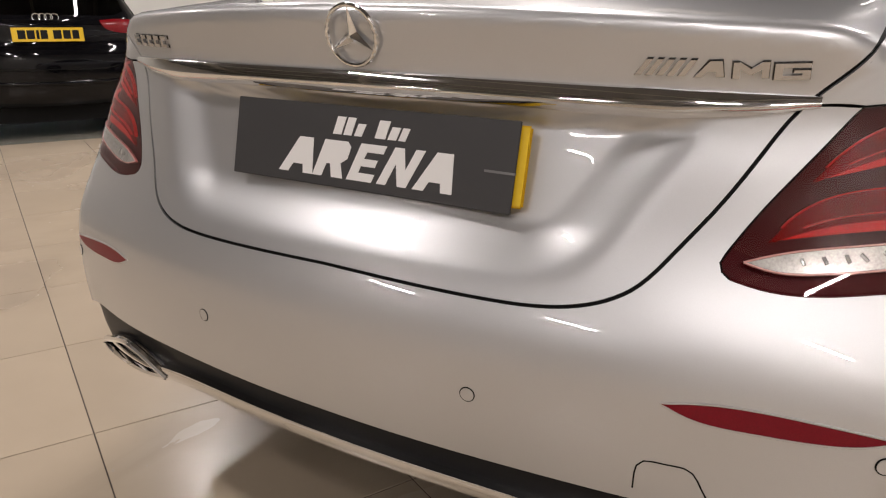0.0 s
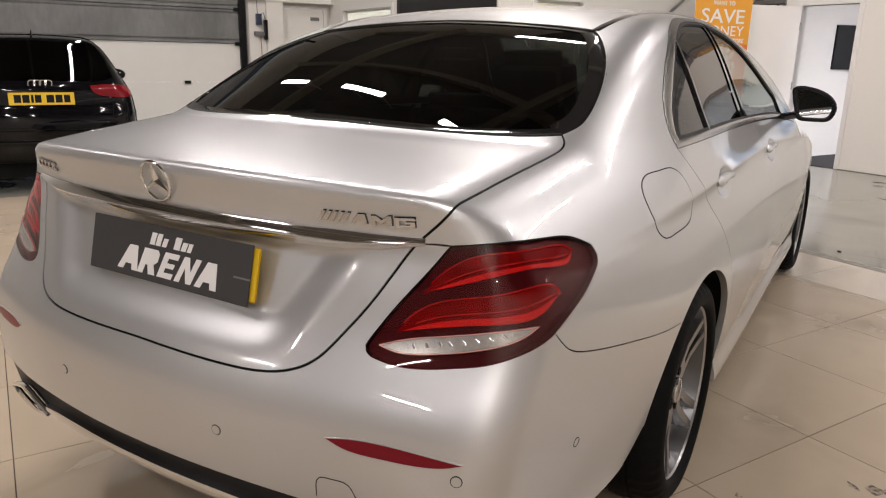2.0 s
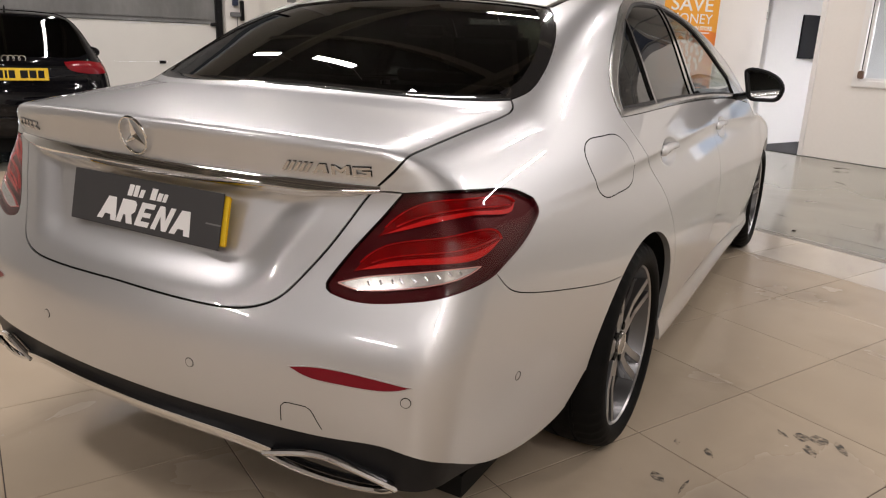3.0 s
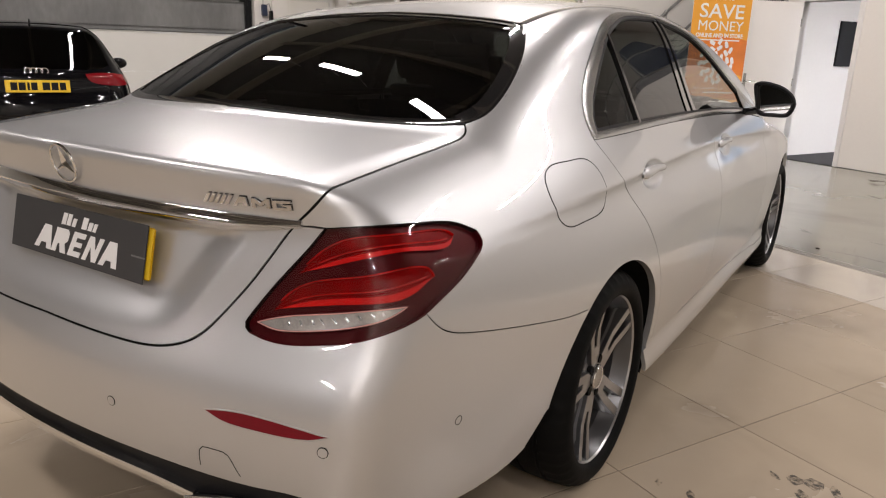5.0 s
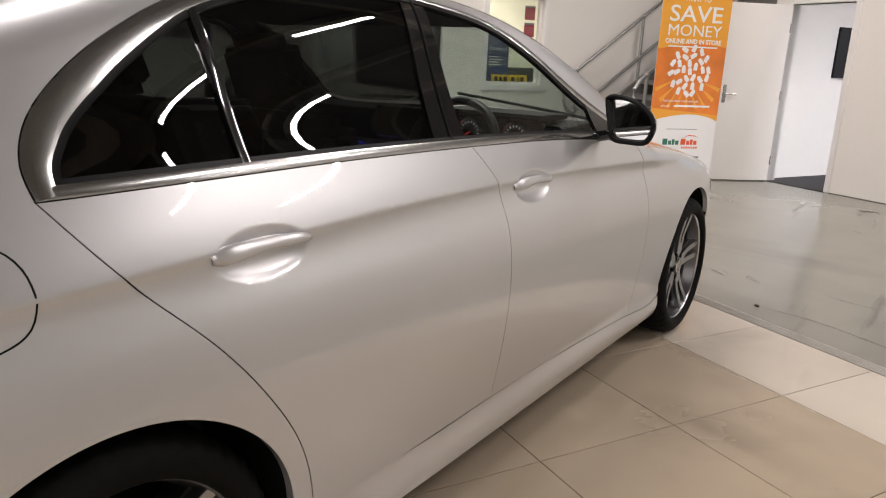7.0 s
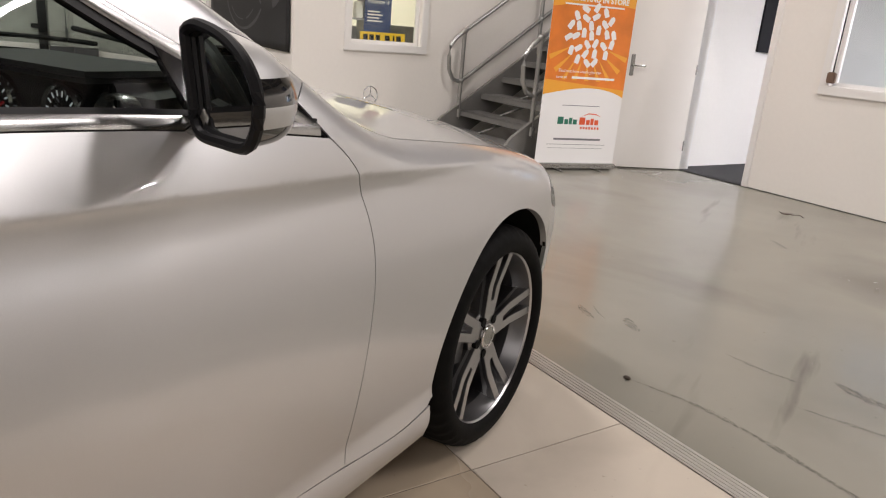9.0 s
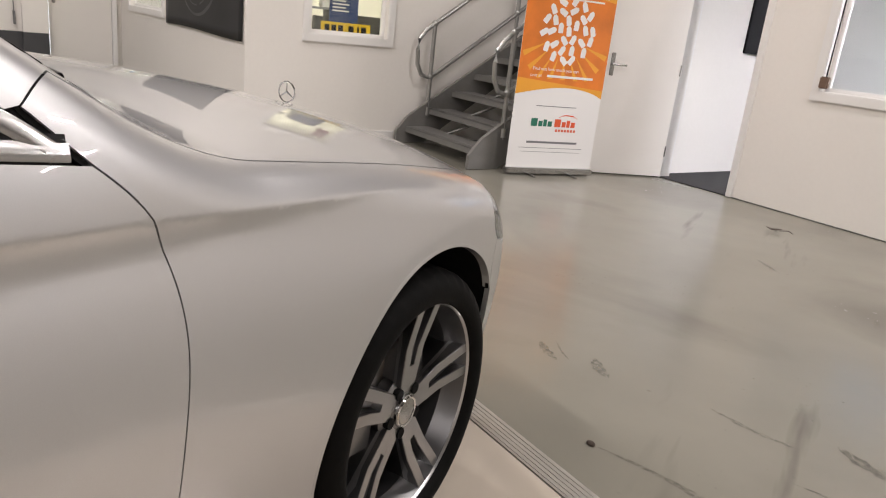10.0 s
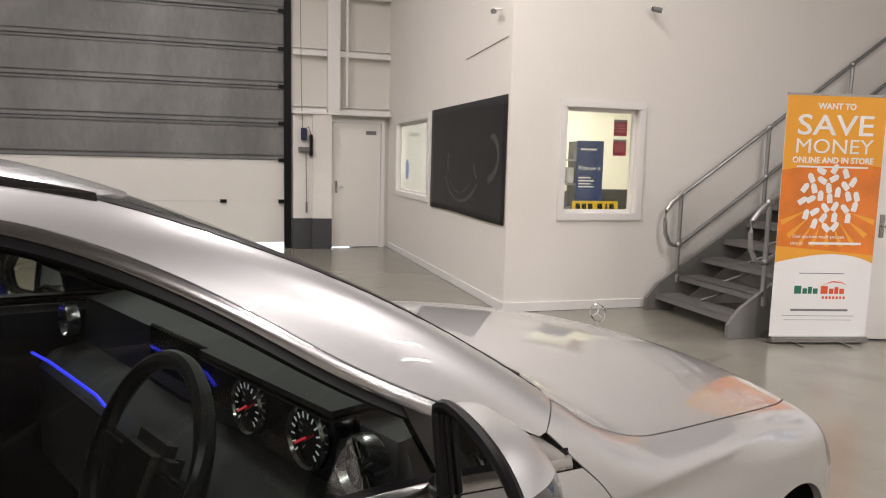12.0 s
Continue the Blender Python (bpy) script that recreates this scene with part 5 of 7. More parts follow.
def wheel(car, x, y, turn, size=1.0, spin=0.0):
    m = pose(x, y, .337 * size, 0, 0, 0 if x > 0 else 180) @ pose(0, 0, 0, turn) @ Matrix.Scale(size, 4)
    hub = new("wheel", WHEEL["rim_barrel"])
    hub.parent, hub.matrix_basis = car, m
    hub["label"] = "five twin-spoke alloy wheel"
    for name, me in WHEEL.items():
        if name != "rim_barrel":
            ob = new(me.name, me)
            ob.parent = hub
    return hub


def wheel_well(car, x, y, r=.39):
    bm = bmesh.new()
    s = 1 if x > 0 else -1
    ring = [(r * math.cos(w), r * math.sin(w)) for w in np.linspace(radians(-18), radians(198), 40)]
    rim = cast(saloon, np.array([(3.0, y + a, max(.20, .337 + b)) for a, b in ring]), np.array([-1.0, 0, 0]), far=3.0, n=300)[:, 0] - .016
    A = [bm.verts.new((s * e, y + a, .337 + b)) for (a, b), e in zip(ring, rim)]
    B = [bm.verts.new((s * .55, y + a, .337 + b)) for a, b in ring]
    for i in range(len(ring) - 1):
        bm.faces.new((A[i], A[i + 1], B[i + 1], B[i]))
    bm.faces.new(B)
    part("wheel_arch_liner", bm, mat_seal, car)


for x in (.802, -.802):
    wheel(saloon_car, x, 0, 14)
    wheel(saloon_car, x, 2.939, -8)
    wheel_well(saloon_car, x, 0)
    wheel_well(saloon_car, x, 2.939, .432)
# plain black boxes close the underside and block light beneath the car
bm = bmesh.new()
box(bm, -.74, .74, -.80, 3.6, .18, .24)
box(bm, -.45, .45, -.88, -.6, .24, .36)
part("underbody", bm, mat_seal, saloon_car)
for s in (1, -1):
    bm = bmesh.new()
    cyl(bm, (s * .45, -.95, .30), (s * .45, -.55, .30), .10, n=16)
    part("silencer", bm, mat_disc, saloon_car, smooth=True)


# door mirrors
def mirror(s):
    face = smooth_line(np.array([(x, 0, z) for x, z in ((.878, 1.158), (.896, 1.167), (.94, 1.166), (.982, 1.157), (1.02, 1.141), (1.05, 1.117), (1.066, 1.088), (1.063, 1.056), (1.046, 1.029), (1.02, 1.022), (.97, 1.021), (.925, 1.022), (.907, 1.032), (.897, 1.07), (.886, 1.115), (.878, 1.158))]), .007)[:-1]
    n, k = len(face), 12
    at = lambda x: 1.832 - .27 * (x - .972)
    bm = bmesh.new()
    rings = []
    for j in range(k + 1):
        v = j / k
        sc = max(.04, (1 - v ** 2.6) ** .5)
        rings.append([bm.verts.new((s * (.968 + (x - .968) * sc - .016 * v), at(x) * (1 - v) + v * 1.945 + .012 * math.sin(math.pi * v), 1.090 + (z - 1.090) * sc - .004 * v)) for x, _, z in face])
    for A, B in zip(rings, rings[1:]):
        for i in range(n):
            bm.faces.new((A[i], A[(i + 1) % n], B[(i + 1) % n], B[i]))
    bm.faces.new(rings[-1])
    lens, low = bmesh.new(), bmesh.new()
    for h, up in ((1.050, 0), (1.078, 0), (1.112, 0), (0, 1)):
        bmesh.ops.bisect_plane(bm, geom=bm.verts[:] + bm.edges[:] + bm.faces[:], plane_co=(s * .985, 0, h), plane_no=(up, 0, 1 - up))
    for piece, keep in ((low, lambda c: c.z < 1.050), (lens, lambda c: 1.078 < c.z < 1.112 and abs(c.x) > .985)):
        vm = {}
        fs = [f for f in bm.faces if keep(f.calc_center_median())]
        for f in fs:
            piece.faces.new([vm.setdefault(v, piece.verts.new(v.co)) for v in f.verts])
        bmesh.ops.delete(bm, geom=fs, context="FACES")
    shell = part("door_mirror", bm, mat_paint, saloon_car, "silver door mirror with black underside", smooth=True)
    part("mirror_underside", low, mat_gloss, shell, "gloss black mirror underside", smooth=True)
    part("indicator_lens", lens, mat_gloss, shell, "smoked side indicator lens", smooth=True)
    edge = [Vector((s * x, at(x), z)) for x, _, z in face]
    bm = bmesh.new()
    pipe(bm, edge[::2], .0085, 8, closed=True)
    part("mirror_rim", bm, mat_black, shell, smooth=True)
    bm = bmesh.new()
    c = Vector((s * .970, at(.970), 1.092))
    outer = [bm.verts.new(p) for p in edge]
    inner = [bm.verts.new(c + (p - c) * .84 + Vector((0, .010, 0))) for p in edge]
    for i in range(n):
        bm.faces.new((outer[i], outer[(i + 1) % n], inner[(i + 1) % n], inner[i]))
    part("mirror_bezel", bm, mat_black, shell, smooth=True)
    bm = bmesh.new()
    bm.faces.new([bm.verts.new(c + (p - c) * .86 + Vector((0, .009, 0))) for p in edge])
    part("mirror_glass", bm, mat_mirror, shell, "mirror glass")
    bm = bmesh.new()
    pipe(bm, [(s * .83, 1.905, 1.022), (s * .87, 1.888, 1.03), (s * .92, 1.868, 1.045)], .019, 10)
    part("mirror_arm", bm, mat_gloss, shell, smooth=True)
    shell.location = (s * .008, 0, .004)


mirror(1), mirror(-1)

# cabin
for _, s in both:
    f = lambda l: flip(l, s)
    skin.panel("door_lining", [f(SEAM_M), f(rev(SILL_R)), f(rev(SEAM_R)), f(BELT_R)], mat_trim, saloon_car, gap=.05, sink=.05, turn=False)
    skin.panel("door_lining", [f(SEAM_F), f(rev(SILL_F)), f(rev(SEAM_M)), f(BELT_F)], mat_trim, saloon_car, gap=.05, sink=.05, turn=False)
    skin.panel("pillar_lining", [f(rev(LID_TOP)), f(GLASS_SIDE), f(DITCH), f(SCREEN_SIDE), f(skin.line([(.765, 2.19, 1.07), (.814, 2.237, 1.055)])), f(PILLAR_GAP), f(rev(skin.side([(2.115, .9955), (2.15, .991), (2.19, .986)]))), f(rev(DLO)), f(SEAM_R),
                                 f(skin.side([(.429, .329), (.386, .313), (.348, .310)])), f(rev(ARCH_R)), f(rev(BUMP_SEAM)), f(rev(LAMP_OUT)), f(rev(LAMP_TOP)), f(rev(LAMP_GAP))], mat_trim, saloon_car, gap=.05, sink=.022, turn=False)
skin.panel("headliner", [DITCH, SCREEN_TOP, flip(rev(SCREEN_TOP), -1), flip(rev(DITCH), -1), flip(GLASS_TOP, -1), rev(GLASS_TOP)], mat_trim, saloon_car, gap=.06, sink=.035, turn=False)
bm = bmesh.new()
box(bm, -.70, .70, -.55, 2.5, .26, .30)
box(bm, -.72, .72, -.50, .10, .30, .98)
box(bm, -.66, .66, -.56, .02, .98, 1.035)
part("cabin_floor", bm, mat_trim, saloon_car)


def seat(x, y, back_w, rear=False):
    bm = bmesh.new()
    box(bm, x - back_w, x + back_w, y, y + .50, .36, .56)
    c = part("seat_cushion", bm, mat_leather, saloon_car, bevel=.05, smooth=True)
    bm = bmesh.new()
    box(bm, x - back_w, x + back_w, 0, .13, 0, .60, pose(0, y - .03, .52, 18 if not rear else 22))
    part("seat_back", bm, mat_leather, c, bevel=.05, smooth=True)
    bm = bmesh.new()
    box(bm, x - .13, x + .13, .0, .10, .62, .82, pose(0, y - .03, .52, 18 if not rear else 22))
    part("headrest", bm, mat_leather, c, bevel=.04, smooth=True)


for x in (.36, -.36):
    seat(x, 1.02, .25)
    seat(x, .28, .27, True)
bm = bmesh.new()
sec = [(1.80, .60), (1.80, .86), (1.84, .90), (1.925, .915), (1.935, 1.045), (2.06, 1.055), (2.2, 1.05), (2.30, 1.01), (2.36, .96), (2.36, .60)]
A = [bm.verts.new((-.72, y, z)) for y, z in sec]
B = [bm.verts.new((.72, y, z)) for y, z in sec]
bm.faces.new(A), bm.faces.new(B[::-1])
for i in range(len(sec)):
    bm.faces.new((A[i], B[i], B[(i + 1) % len(sec)], A[(i + 1) % len(sec)]))
dash = part("dashboard", bm, mat_trim, saloon_car, "black dashboard with blue light line", bevel=.02, smooth=True)
bm = bmesh.new()
box(bm, .16, .64, 1.865, 2.10, 1.062, 1.082)
part("instrument_hood", bm, mat_trim, dash, bevel=.02, smooth=True)
bm = bmesh.new()
box(bm, -.20, .63, 1.918, 1.932, .925, 1.062)
part("display_panel", bm, mat_gloss, dash, bevel=.004)
for gx in (.294, .501):
    bm = bmesh.new()
    lathe(bm, [(.050, 0), (.054, -.006), (.058, 0)], 36, m=pose(gx, 1.912, .992, 0, 0, 90))
    g = part("gauge", bm, mat_satin, dash, smooth=True)
    for k in range(14):
        w = radians(225 - 270 * k / 13)
        bm = bmesh.new()
        p = Vector((gx + .040 * math.cos(w), 1.9105, .992 + .040 * math.sin(w)))
        box(bm, -.0012, .0012, -.0006, .0006, -.005, .005, Matrix.Translation(p) @ Matrix.Rotation(-(w - math.pi / 2), 4, "Y"))
        part("gauge_mark", bm, mat_dial, g)
    bm = bmesh.new()
    w = radians(210)
    pipe(bm, [(gx, 1.910, .992), (gx + .038 * math.cos(w), 1.910, .992 + .038 * math.sin(w))], .0022, 6)
    part("gauge_needle", bm, mat_needle, g, "red needle")
for vx, vy, vz, r in ((.672, 1.90, 1.0, .05), (-.643, 1.86, 1.0, .045), (-.05, 1.88, .83, .038), (.06, 1.88, .83, .038)):
    bm = bmesh.new()
    lathe(bm, [(r * .82, .0), (r, -.012), (r * 1.06, 0), (r, .02)], 32, m=pose(vx, vy, vz, 0, 0, 90))
    v = part("air_vent", bm, mat_satin, dash, "round metal air vent", smooth=True)
    bm = bmesh.new()
    for k in range(6):
        w = math.pi * k / 6
        cyl(bm, (vx - r * .8 * math.cos(w), vy + .005, vz - r * .8 * math.sin(w)), (vx + r * .8 * math.cos(w), vy + .005, vz + r * .8 * math.sin(w)), .002, n=6)
    cyl(bm, (vx, vy - .01, vz), (vx, vy + .01, vz), r * .28, n=16)
    part("vent_vanes", bm, mat_satin, v)
bm = bmesh.new()
pipe(bm, [(-.74, 1.79, .895), (-.56, 1.785, .912), (-.37, 1.785, .915), (-.18, 1.785, .917), (-.12, 1.79, .90)], .004, 6)
part("light_line", bm, mat_blue_glow, dash, "thin blue ambient light line")
m = pose(.365, 1.685, .955, -22)
bm = bmesh.new()
pipe(bm, [m @ Vector((.185 * math.cos(w), 0, .185 * math.sin(w) * .98)) for w in np.linspace(0, 2 * math.pi, 56, endpoint=False)], .0165, 10, closed=True)
sw = part("steering_wheel", bm, mat_wheelrim, saloon_car, "black leather steering wheel", smooth=True)
bm = bmesh.new()
box(bm, -.075, .075, -.02, .04, -.075, .055, m)
part("steering_boss", bm, mat_trim, sw, bevel=.02, smooth=True)
for sg in (-1, 1):
    bm = bmesh.new()
    box(bm, sg * .06, sg * .18, -.012, .012, -.035, .022, m)
    part("steering_spoke", bm, mat_satin, sw, bevel=.006)
bm = bmesh.new()
box(bm, -.03, .03, -.008, .008, -.18, -.06, m)
part("steering_spoke", bm, mat_satin, sw, bevel=.006)

# ---------------------------------------------------------------- roller door and the wall beside it
door = base("roller_door", ROOM, "grey sectional roller door, raised a hand above the floor", "roller door")
rows = [(.085, .75, mat_door_white), (.75, 1.41, mat_door_white)] + [(1.41 + .58 * k, 1.99 + .58 * k, mat_door_grey) for k in range(6)]
for z0, z1, mm in rows:
    bm = bmesh.new()
    gap = .006 if mm is mat_door_grey else .0008
    box(bm, WEST - .06, WEST - .02, -3.2, 2.699, z0 + gap, z1 - gap)
    if mm is mat_door_grey:
        box(bm, WEST - .02, WEST + .012, -3.2, 2.68, z0 + .006, z0 + .05)
        box(bm, WEST - .02, WEST + .004, -3.2, 2.68, z0 + .075, z0 + .10)
        box(bm, WEST - .02, WEST + .004, -3.2, 2.68, z1 - .045, z1 - .02)
    part("door_panel", bm, mm, door, bevel=.004)
for y in (-2.2, -.9, .45, 1.75):
    bm = bmesh.new()
    box(bm, WEST - .02, WEST + .012, y - .05, y + .05, .725, .775)
    part("hinge", bm, mat_black, door)
for k in range(7):
    bm = bmesh.new()
    box(bm, WEST - .02, WEST + .03, 2.60, 2.69, .75 + .58 * k - .03 + (.08 if k else 0), .75 + .58 * k + .03 + (.08 if k else 0))
    part("roller", bm, mat_black, door)
# white strips on the panel, their colour standing in for lit slits
bm = bmesh.new()
for y0, y1 in ((-1.2, -.6), (1.1, 1.6), (1.9, 2.45)):
    box(bm, WEST - .018, WEST - .012, y0, y1, 1.375, 1.40)
part("light_slot", bm, mat_print, door)
bm = bmesh.new()
box(bm, WEST - .1, WEST + .05, 2.69, 2.80, 0, 5.4)
for k in range(18):
    box(bm, WEST + .05, WEST + .056, 2.73, 2.76, .2 + .28 * k, .34 + .28 * k)
part("door_track", bm, mat_black, door)
bm = bmesh.new()
box(bm, WEST, WEST + .16, 2.82, 3.38, .49, 2.15)
box(bm, WEST, WEST + .22, 3.12, 3.43, .49, 2.15)
pier = part("block_pier", bm, mat_block, m=ROOM, bevel=.006)
tagged(pier, "white painted blockwork pier beside the roller door", "pier", "", "structure")
bm = bmesh.new()
box(bm, WEST, WEST + .163, 2.82, 3.38, 0, .49)
box(bm, WEST, WEST + .223, 3.12, 3.43, 0, .49)
part("dark_plinth", bm, mat_plinth, pier)
bm = bmesh.new()
box(bm, WEST, WEST + .24, 2.80, OFFICE, 2.15, 2.185)
part("ledge", bm, mat_white, pier, bevel=.004)
bm = bmesh.new()
box(bm, WEST - .0, WEST + .20, 3.37, 3.385, 2.19, TOP)
box(bm, WEST - .0, WEST + .20, 3.53, 3.545, 2.19, TOP)
box(bm, WEST + .19, WEST + .205, 3.36, 3.555, 2.19, TOP)
tagged(part("steel_column", bm, mat_white, m=ROOM), "white painted steel column against the cladding", "column", "", "structure")
for z in (2.22, 3.13, 4.05, 4.95):
    bm = bmesh.new()
    for y0, y1 in ((2.82, 3.36), (3.56, OFFICE - .005)):
        box(bm, WEST + .001, WEST + .13, y0, y1, z, z + .02)
        box(bm, WEST + .11, WEST + .13, y0, y1, z - .06, z)
        box(bm, WEST + .001, WEST + .05, y0, y1, z + .06, z + .075)
    tagged(part("cladding_rail", bm, mat_white, m=ROOM), "white steel cladding rail on the wall", "rail", "cladding rails", "structure")
bm = bmesh.new()
pipe(bm, [(WEST + .12, 3.68, 2.3), (WEST + .12, 3.68, TOP - .1)], .022, 10)
tagged(part("downpipe", bm, mat_white, m=ROOM, smooth=True), "white conduit pipe up the wall", "pipe", "", "structure")
box_ = base("door_control", ROOM, "dark roller door control boxes with cables", "control box")
for y0, y1, z0, z1, mm in ((2.94, 3.03, 1.74, 1.93, mat_dkblue), (2.90, 3.08, 1.555, 1.63, mat_boxgrey)):
    part("control_housing", box(bmesh.new(), WEST + .16, WEST + .24, y0, y1, z0, z1), mm, box_, bevel=.008)
part("motor_housing", box(bmesh.new(), WEST + .17, WEST + .30, 3.075, 3.115, 1.49, 1.83), mat_black, box_, bevel=.01)
bm = bmesh.new()
pipe(bm, [(WEST + .19, 2.93, 3.9), (WEST + .19, 2.95, 2.4), (WEST + .2, 2.965, 1.93)], .006, 6)
pipe(bm, [(WEST + .2, 3.0, 1.9), (WEST + .26, 3.05, 1.95), (WEST + .24, 3.09, 1.84)], .008, 6)
pipe(bm, [(WEST + .18, 3.02, 1.56), (WEST + .18, 3.03, .75)], .006, 6)
part("cable", bm, mat_boxgrey, box_, smooth=True)
part("pull_switch", box(bmesh.new(), WEST + .165, WEST + .20, 3.015, 3.045, .58, .76), mat_boxgrey, box_, bevel=.006)


def room_door(name, m, width, height, label, handle_at, handle_side=1, mm=None, closer=False):
    d = tagged(part(name, box(bmesh.new(), 0, width, -.022, .022, .008, height), mm or mat_doorleaf, m=m, bevel=.002), label, "door", "", "structure")
    for side in (-1, 1):
        bm = bmesh.new()
        box(bm, handle_at - .02, handle_at + .02, side * .022, side * .028, .90, 1.10)
        part("handle_plate", bm, mat_satin, d, bevel=.004)
        bm = bmesh.new()
        pipe(bm, [(handle_at, side * .028, 1.0), (handle_at, side * .065, 1.0), (handle_at + handle_side * .05, side * .07, 1.0), (handle_at + handle_side * .12, side * .068, 1.0)], .009, 8)
        part("lever_handle", bm, mat_satin, d, smooth=True)
    for z in (.25, 1.0, 1.75):
        bm = bmesh.new()
        cyl(bm, (width - handle_at > handle_at and width or 0, .024, z - .05), (width - handle_at > handle_at and width or 0, .024, z + .05), .007, n=8)
        part("hinge", bm, mat_satin, d)
    return d


wd = room_door("door_1", ROOM @ pose(WEST + .02, 3.46, 0, 0, 0, 90), .80, 2.04, "white flush fire door beside the roller door", .06)
bm = bmesh.new()
box(bm, .55, .72, -.034, -.0225, 1.86, 1.92)
part("door_sign", bm, mat_boxgrey, wd)
bm = bmesh.new()
box(bm, WEST - .02, WEST + .06, 3.40, 3.452, 0, 2.10)
box(bm, WEST - .02, WEST + .06, 4.265, 4.33, 0, 2.10)
box(bm, WEST - .02, WEST + .06, 3.452, 4.265, 2.045, 2.10)
tagged(part("trim", bm, mat_white, m=ROOM), "white door frame", "frame", "", "structure")


# ---------------------------------------------------------------- office windows and what shows through them
def window(name, along, at, a0, a1, z0, z1, label, face, bar=None):
    """A framed pane in a wall; face is the side on which the moulding stands proud."""
    w = base(name, ROOM, label, "window", "", "structure")
    o, p = .075, face * .022

    def bx(bm, u0, u1, d0, d1, l, h):
        return box(bm, u0, u1, at + d0, at + d1, l, h) if along == "x" else box(bm, at + d0, at + d1, u0, u1, l, h)
    bm = bmesh.new()
    lo, hi = min(0, p), max(0, p)
    bx(bm, a0 - o, a1 + o, lo, hi, z1, z1 + o), bx(bm, a0 - o, a1 + o, lo, hi + .0, z0 - o, z0)
    bx(bm, a0 - o, a0, lo, hi, z0, z1), bx(bm, a1, a1 + o, lo, hi, z0, z1)
    part("moulding", bm, mat_white, w, bevel=.006)
    bm = bmesh.new()
    q = -face * .05
    l2, h2 = min(q, q - face * .03), max(q, q - face * .03)
    for u0, u1, l, h in ((a0, a0 + .035, z0, z1), (a1 - .035, a1, z0, z1), (a0, a1, z0, z0 + .035), (a0, a1, z1 - .035, z1)):
        bx(bm, u0, u1, l2, h2, l, h)
    part("window_frame", bm, mat_white, w, bevel=.004)
    bm = bmesh.new()
    bx(bm, a0 - .0, a1 + .0, min(0, -face * .15), max(0, -face * .15), z0 - .012, z0 + .003)
    part("window_sill", bm, mat_white, w)
    bm = bmesh.new()
    bx(bm, a0 + .03, a1 - .03, min(q - face * .012, q - face * .018), max(q - face * .012, q - face * .018), z0 + .03, z1 - .03)
    pane = part("pane", bm, mat_pane, w)
    pane.visible_shadow = False
    return w


window("window_1", "y", CORNER, 5.0, 5.80, .98, 2.02, "white framed office window onto the hall", 1)
window("window_2", "x", OFFICE, -10.42, -8.60, .98, 2.02, "white framed window of the rear office", -1)
window("window_3", "x", STORE, -2.44, -1.2, .99, 2.0, "white framed window in the store wall", -1)
sheet_ = base("hung_sheet", ROOM, "dark printed sheet, curling, fixed on the white wall", "poster")
bm = bmesh.new()
nu, nv = 24, 14
grid = []
for i in range(nu + 1):
    u = i / nu
    col = []
    for j in range(nv + 1):
        v = j / nv
        low = .862 + .012 * math.sin(u * 5) * (1 - v)
        z = low + (2.115 - low) * v
        y = OFFICE - .008 - .016 * (1 - v) ** 2 * (.4 + .6 * abs(math.sin(3.1 * u)))
        col.append(bm.verts.new((-8.40 + 2.66 * u, y, z)))
    grid.append(col)
for i in range(nu):
    for j in range(nv):
        bm.faces.new((grid[i][j], grid[i + 1][j], grid[i + 1][j + 1], grid[i][j + 1]))
ob = part("sheet", bm, mat_sheet, sheet_, smooth=True)
sol = ob.modifiers.new("thick", "SOLIDIFY")
sol.thickness = .003
# lighter sweeps of the print
for r0, r1, cx, cz, a0, a1 in ((.30, .335, -7.15, 1.45, 30, 200), (.42, .45, -7.10, 1.46, 20, 130), (.40, .44, -7.10, 1.44, 200, 330), (.30, .32, -7.15, 1.42, 215, 320), (.22, .30, -6.35, 1.52, -70, 70), (.22, .27, -6.30, 1.48, 110, 230), (.10, .16, -7.35, 1.86, 20, 120)):
    bm = bmesh.new()
    A, B = [], []
    for w in np.linspace(radians(a0), radians(a1), 20):
        for r, to in ((r0 + (r1 - r0) * .5 * abs(math.cos(1.5 * w)), A), (r1, B)):
            v = min(1, max(0, (cz + r * math.sin(w) - .86) / 1.25))
            to.append(bm.verts.new((cx + r * 1.5 * math.cos(w), OFFICE - .0105 - .017 * (1 - v) ** 2, cz + r * math.sin(w))))
    for i in range(19):
        bm.faces.new((A[i], A[i + 1], B[i + 1], B[i]))
    part("print_sweep", bm, mat_sheet_light, sheet_, smooth=True)

# office things
stand = base("pull_up_poster", ROOM @ pose(-6.9, 5.91, 0, 0, 0, -8), "blue pull-up poster inside the office", "poster")
part("poster_sheet", box(bmesh.new(), -.004, .004, -.165, .165, .05, 1.74), mat_poster_blue, stand, bevel=.001)
part("poster_base", box(bmesh.new(), -.06, .06, -.18, .18, 0, .05), mat_satin, stand, bevel=.006)
writing("poster_heading", "Finance it", .070, pose(.0055, 0, 1.42, 90, 0, 90), mat_print, stand)
bm = bmesh.new()
for k in range(4):
    box(bm, .0045, .0055, -.13, .02 + .04 * (k % 2), 1.30 - .035 * k, 1.315 - .035 * k)
box(bm, .0045, .0055, -.12, .08, 1.63, 1.65)
part("poster_small_print", bm, mat_print, stand)
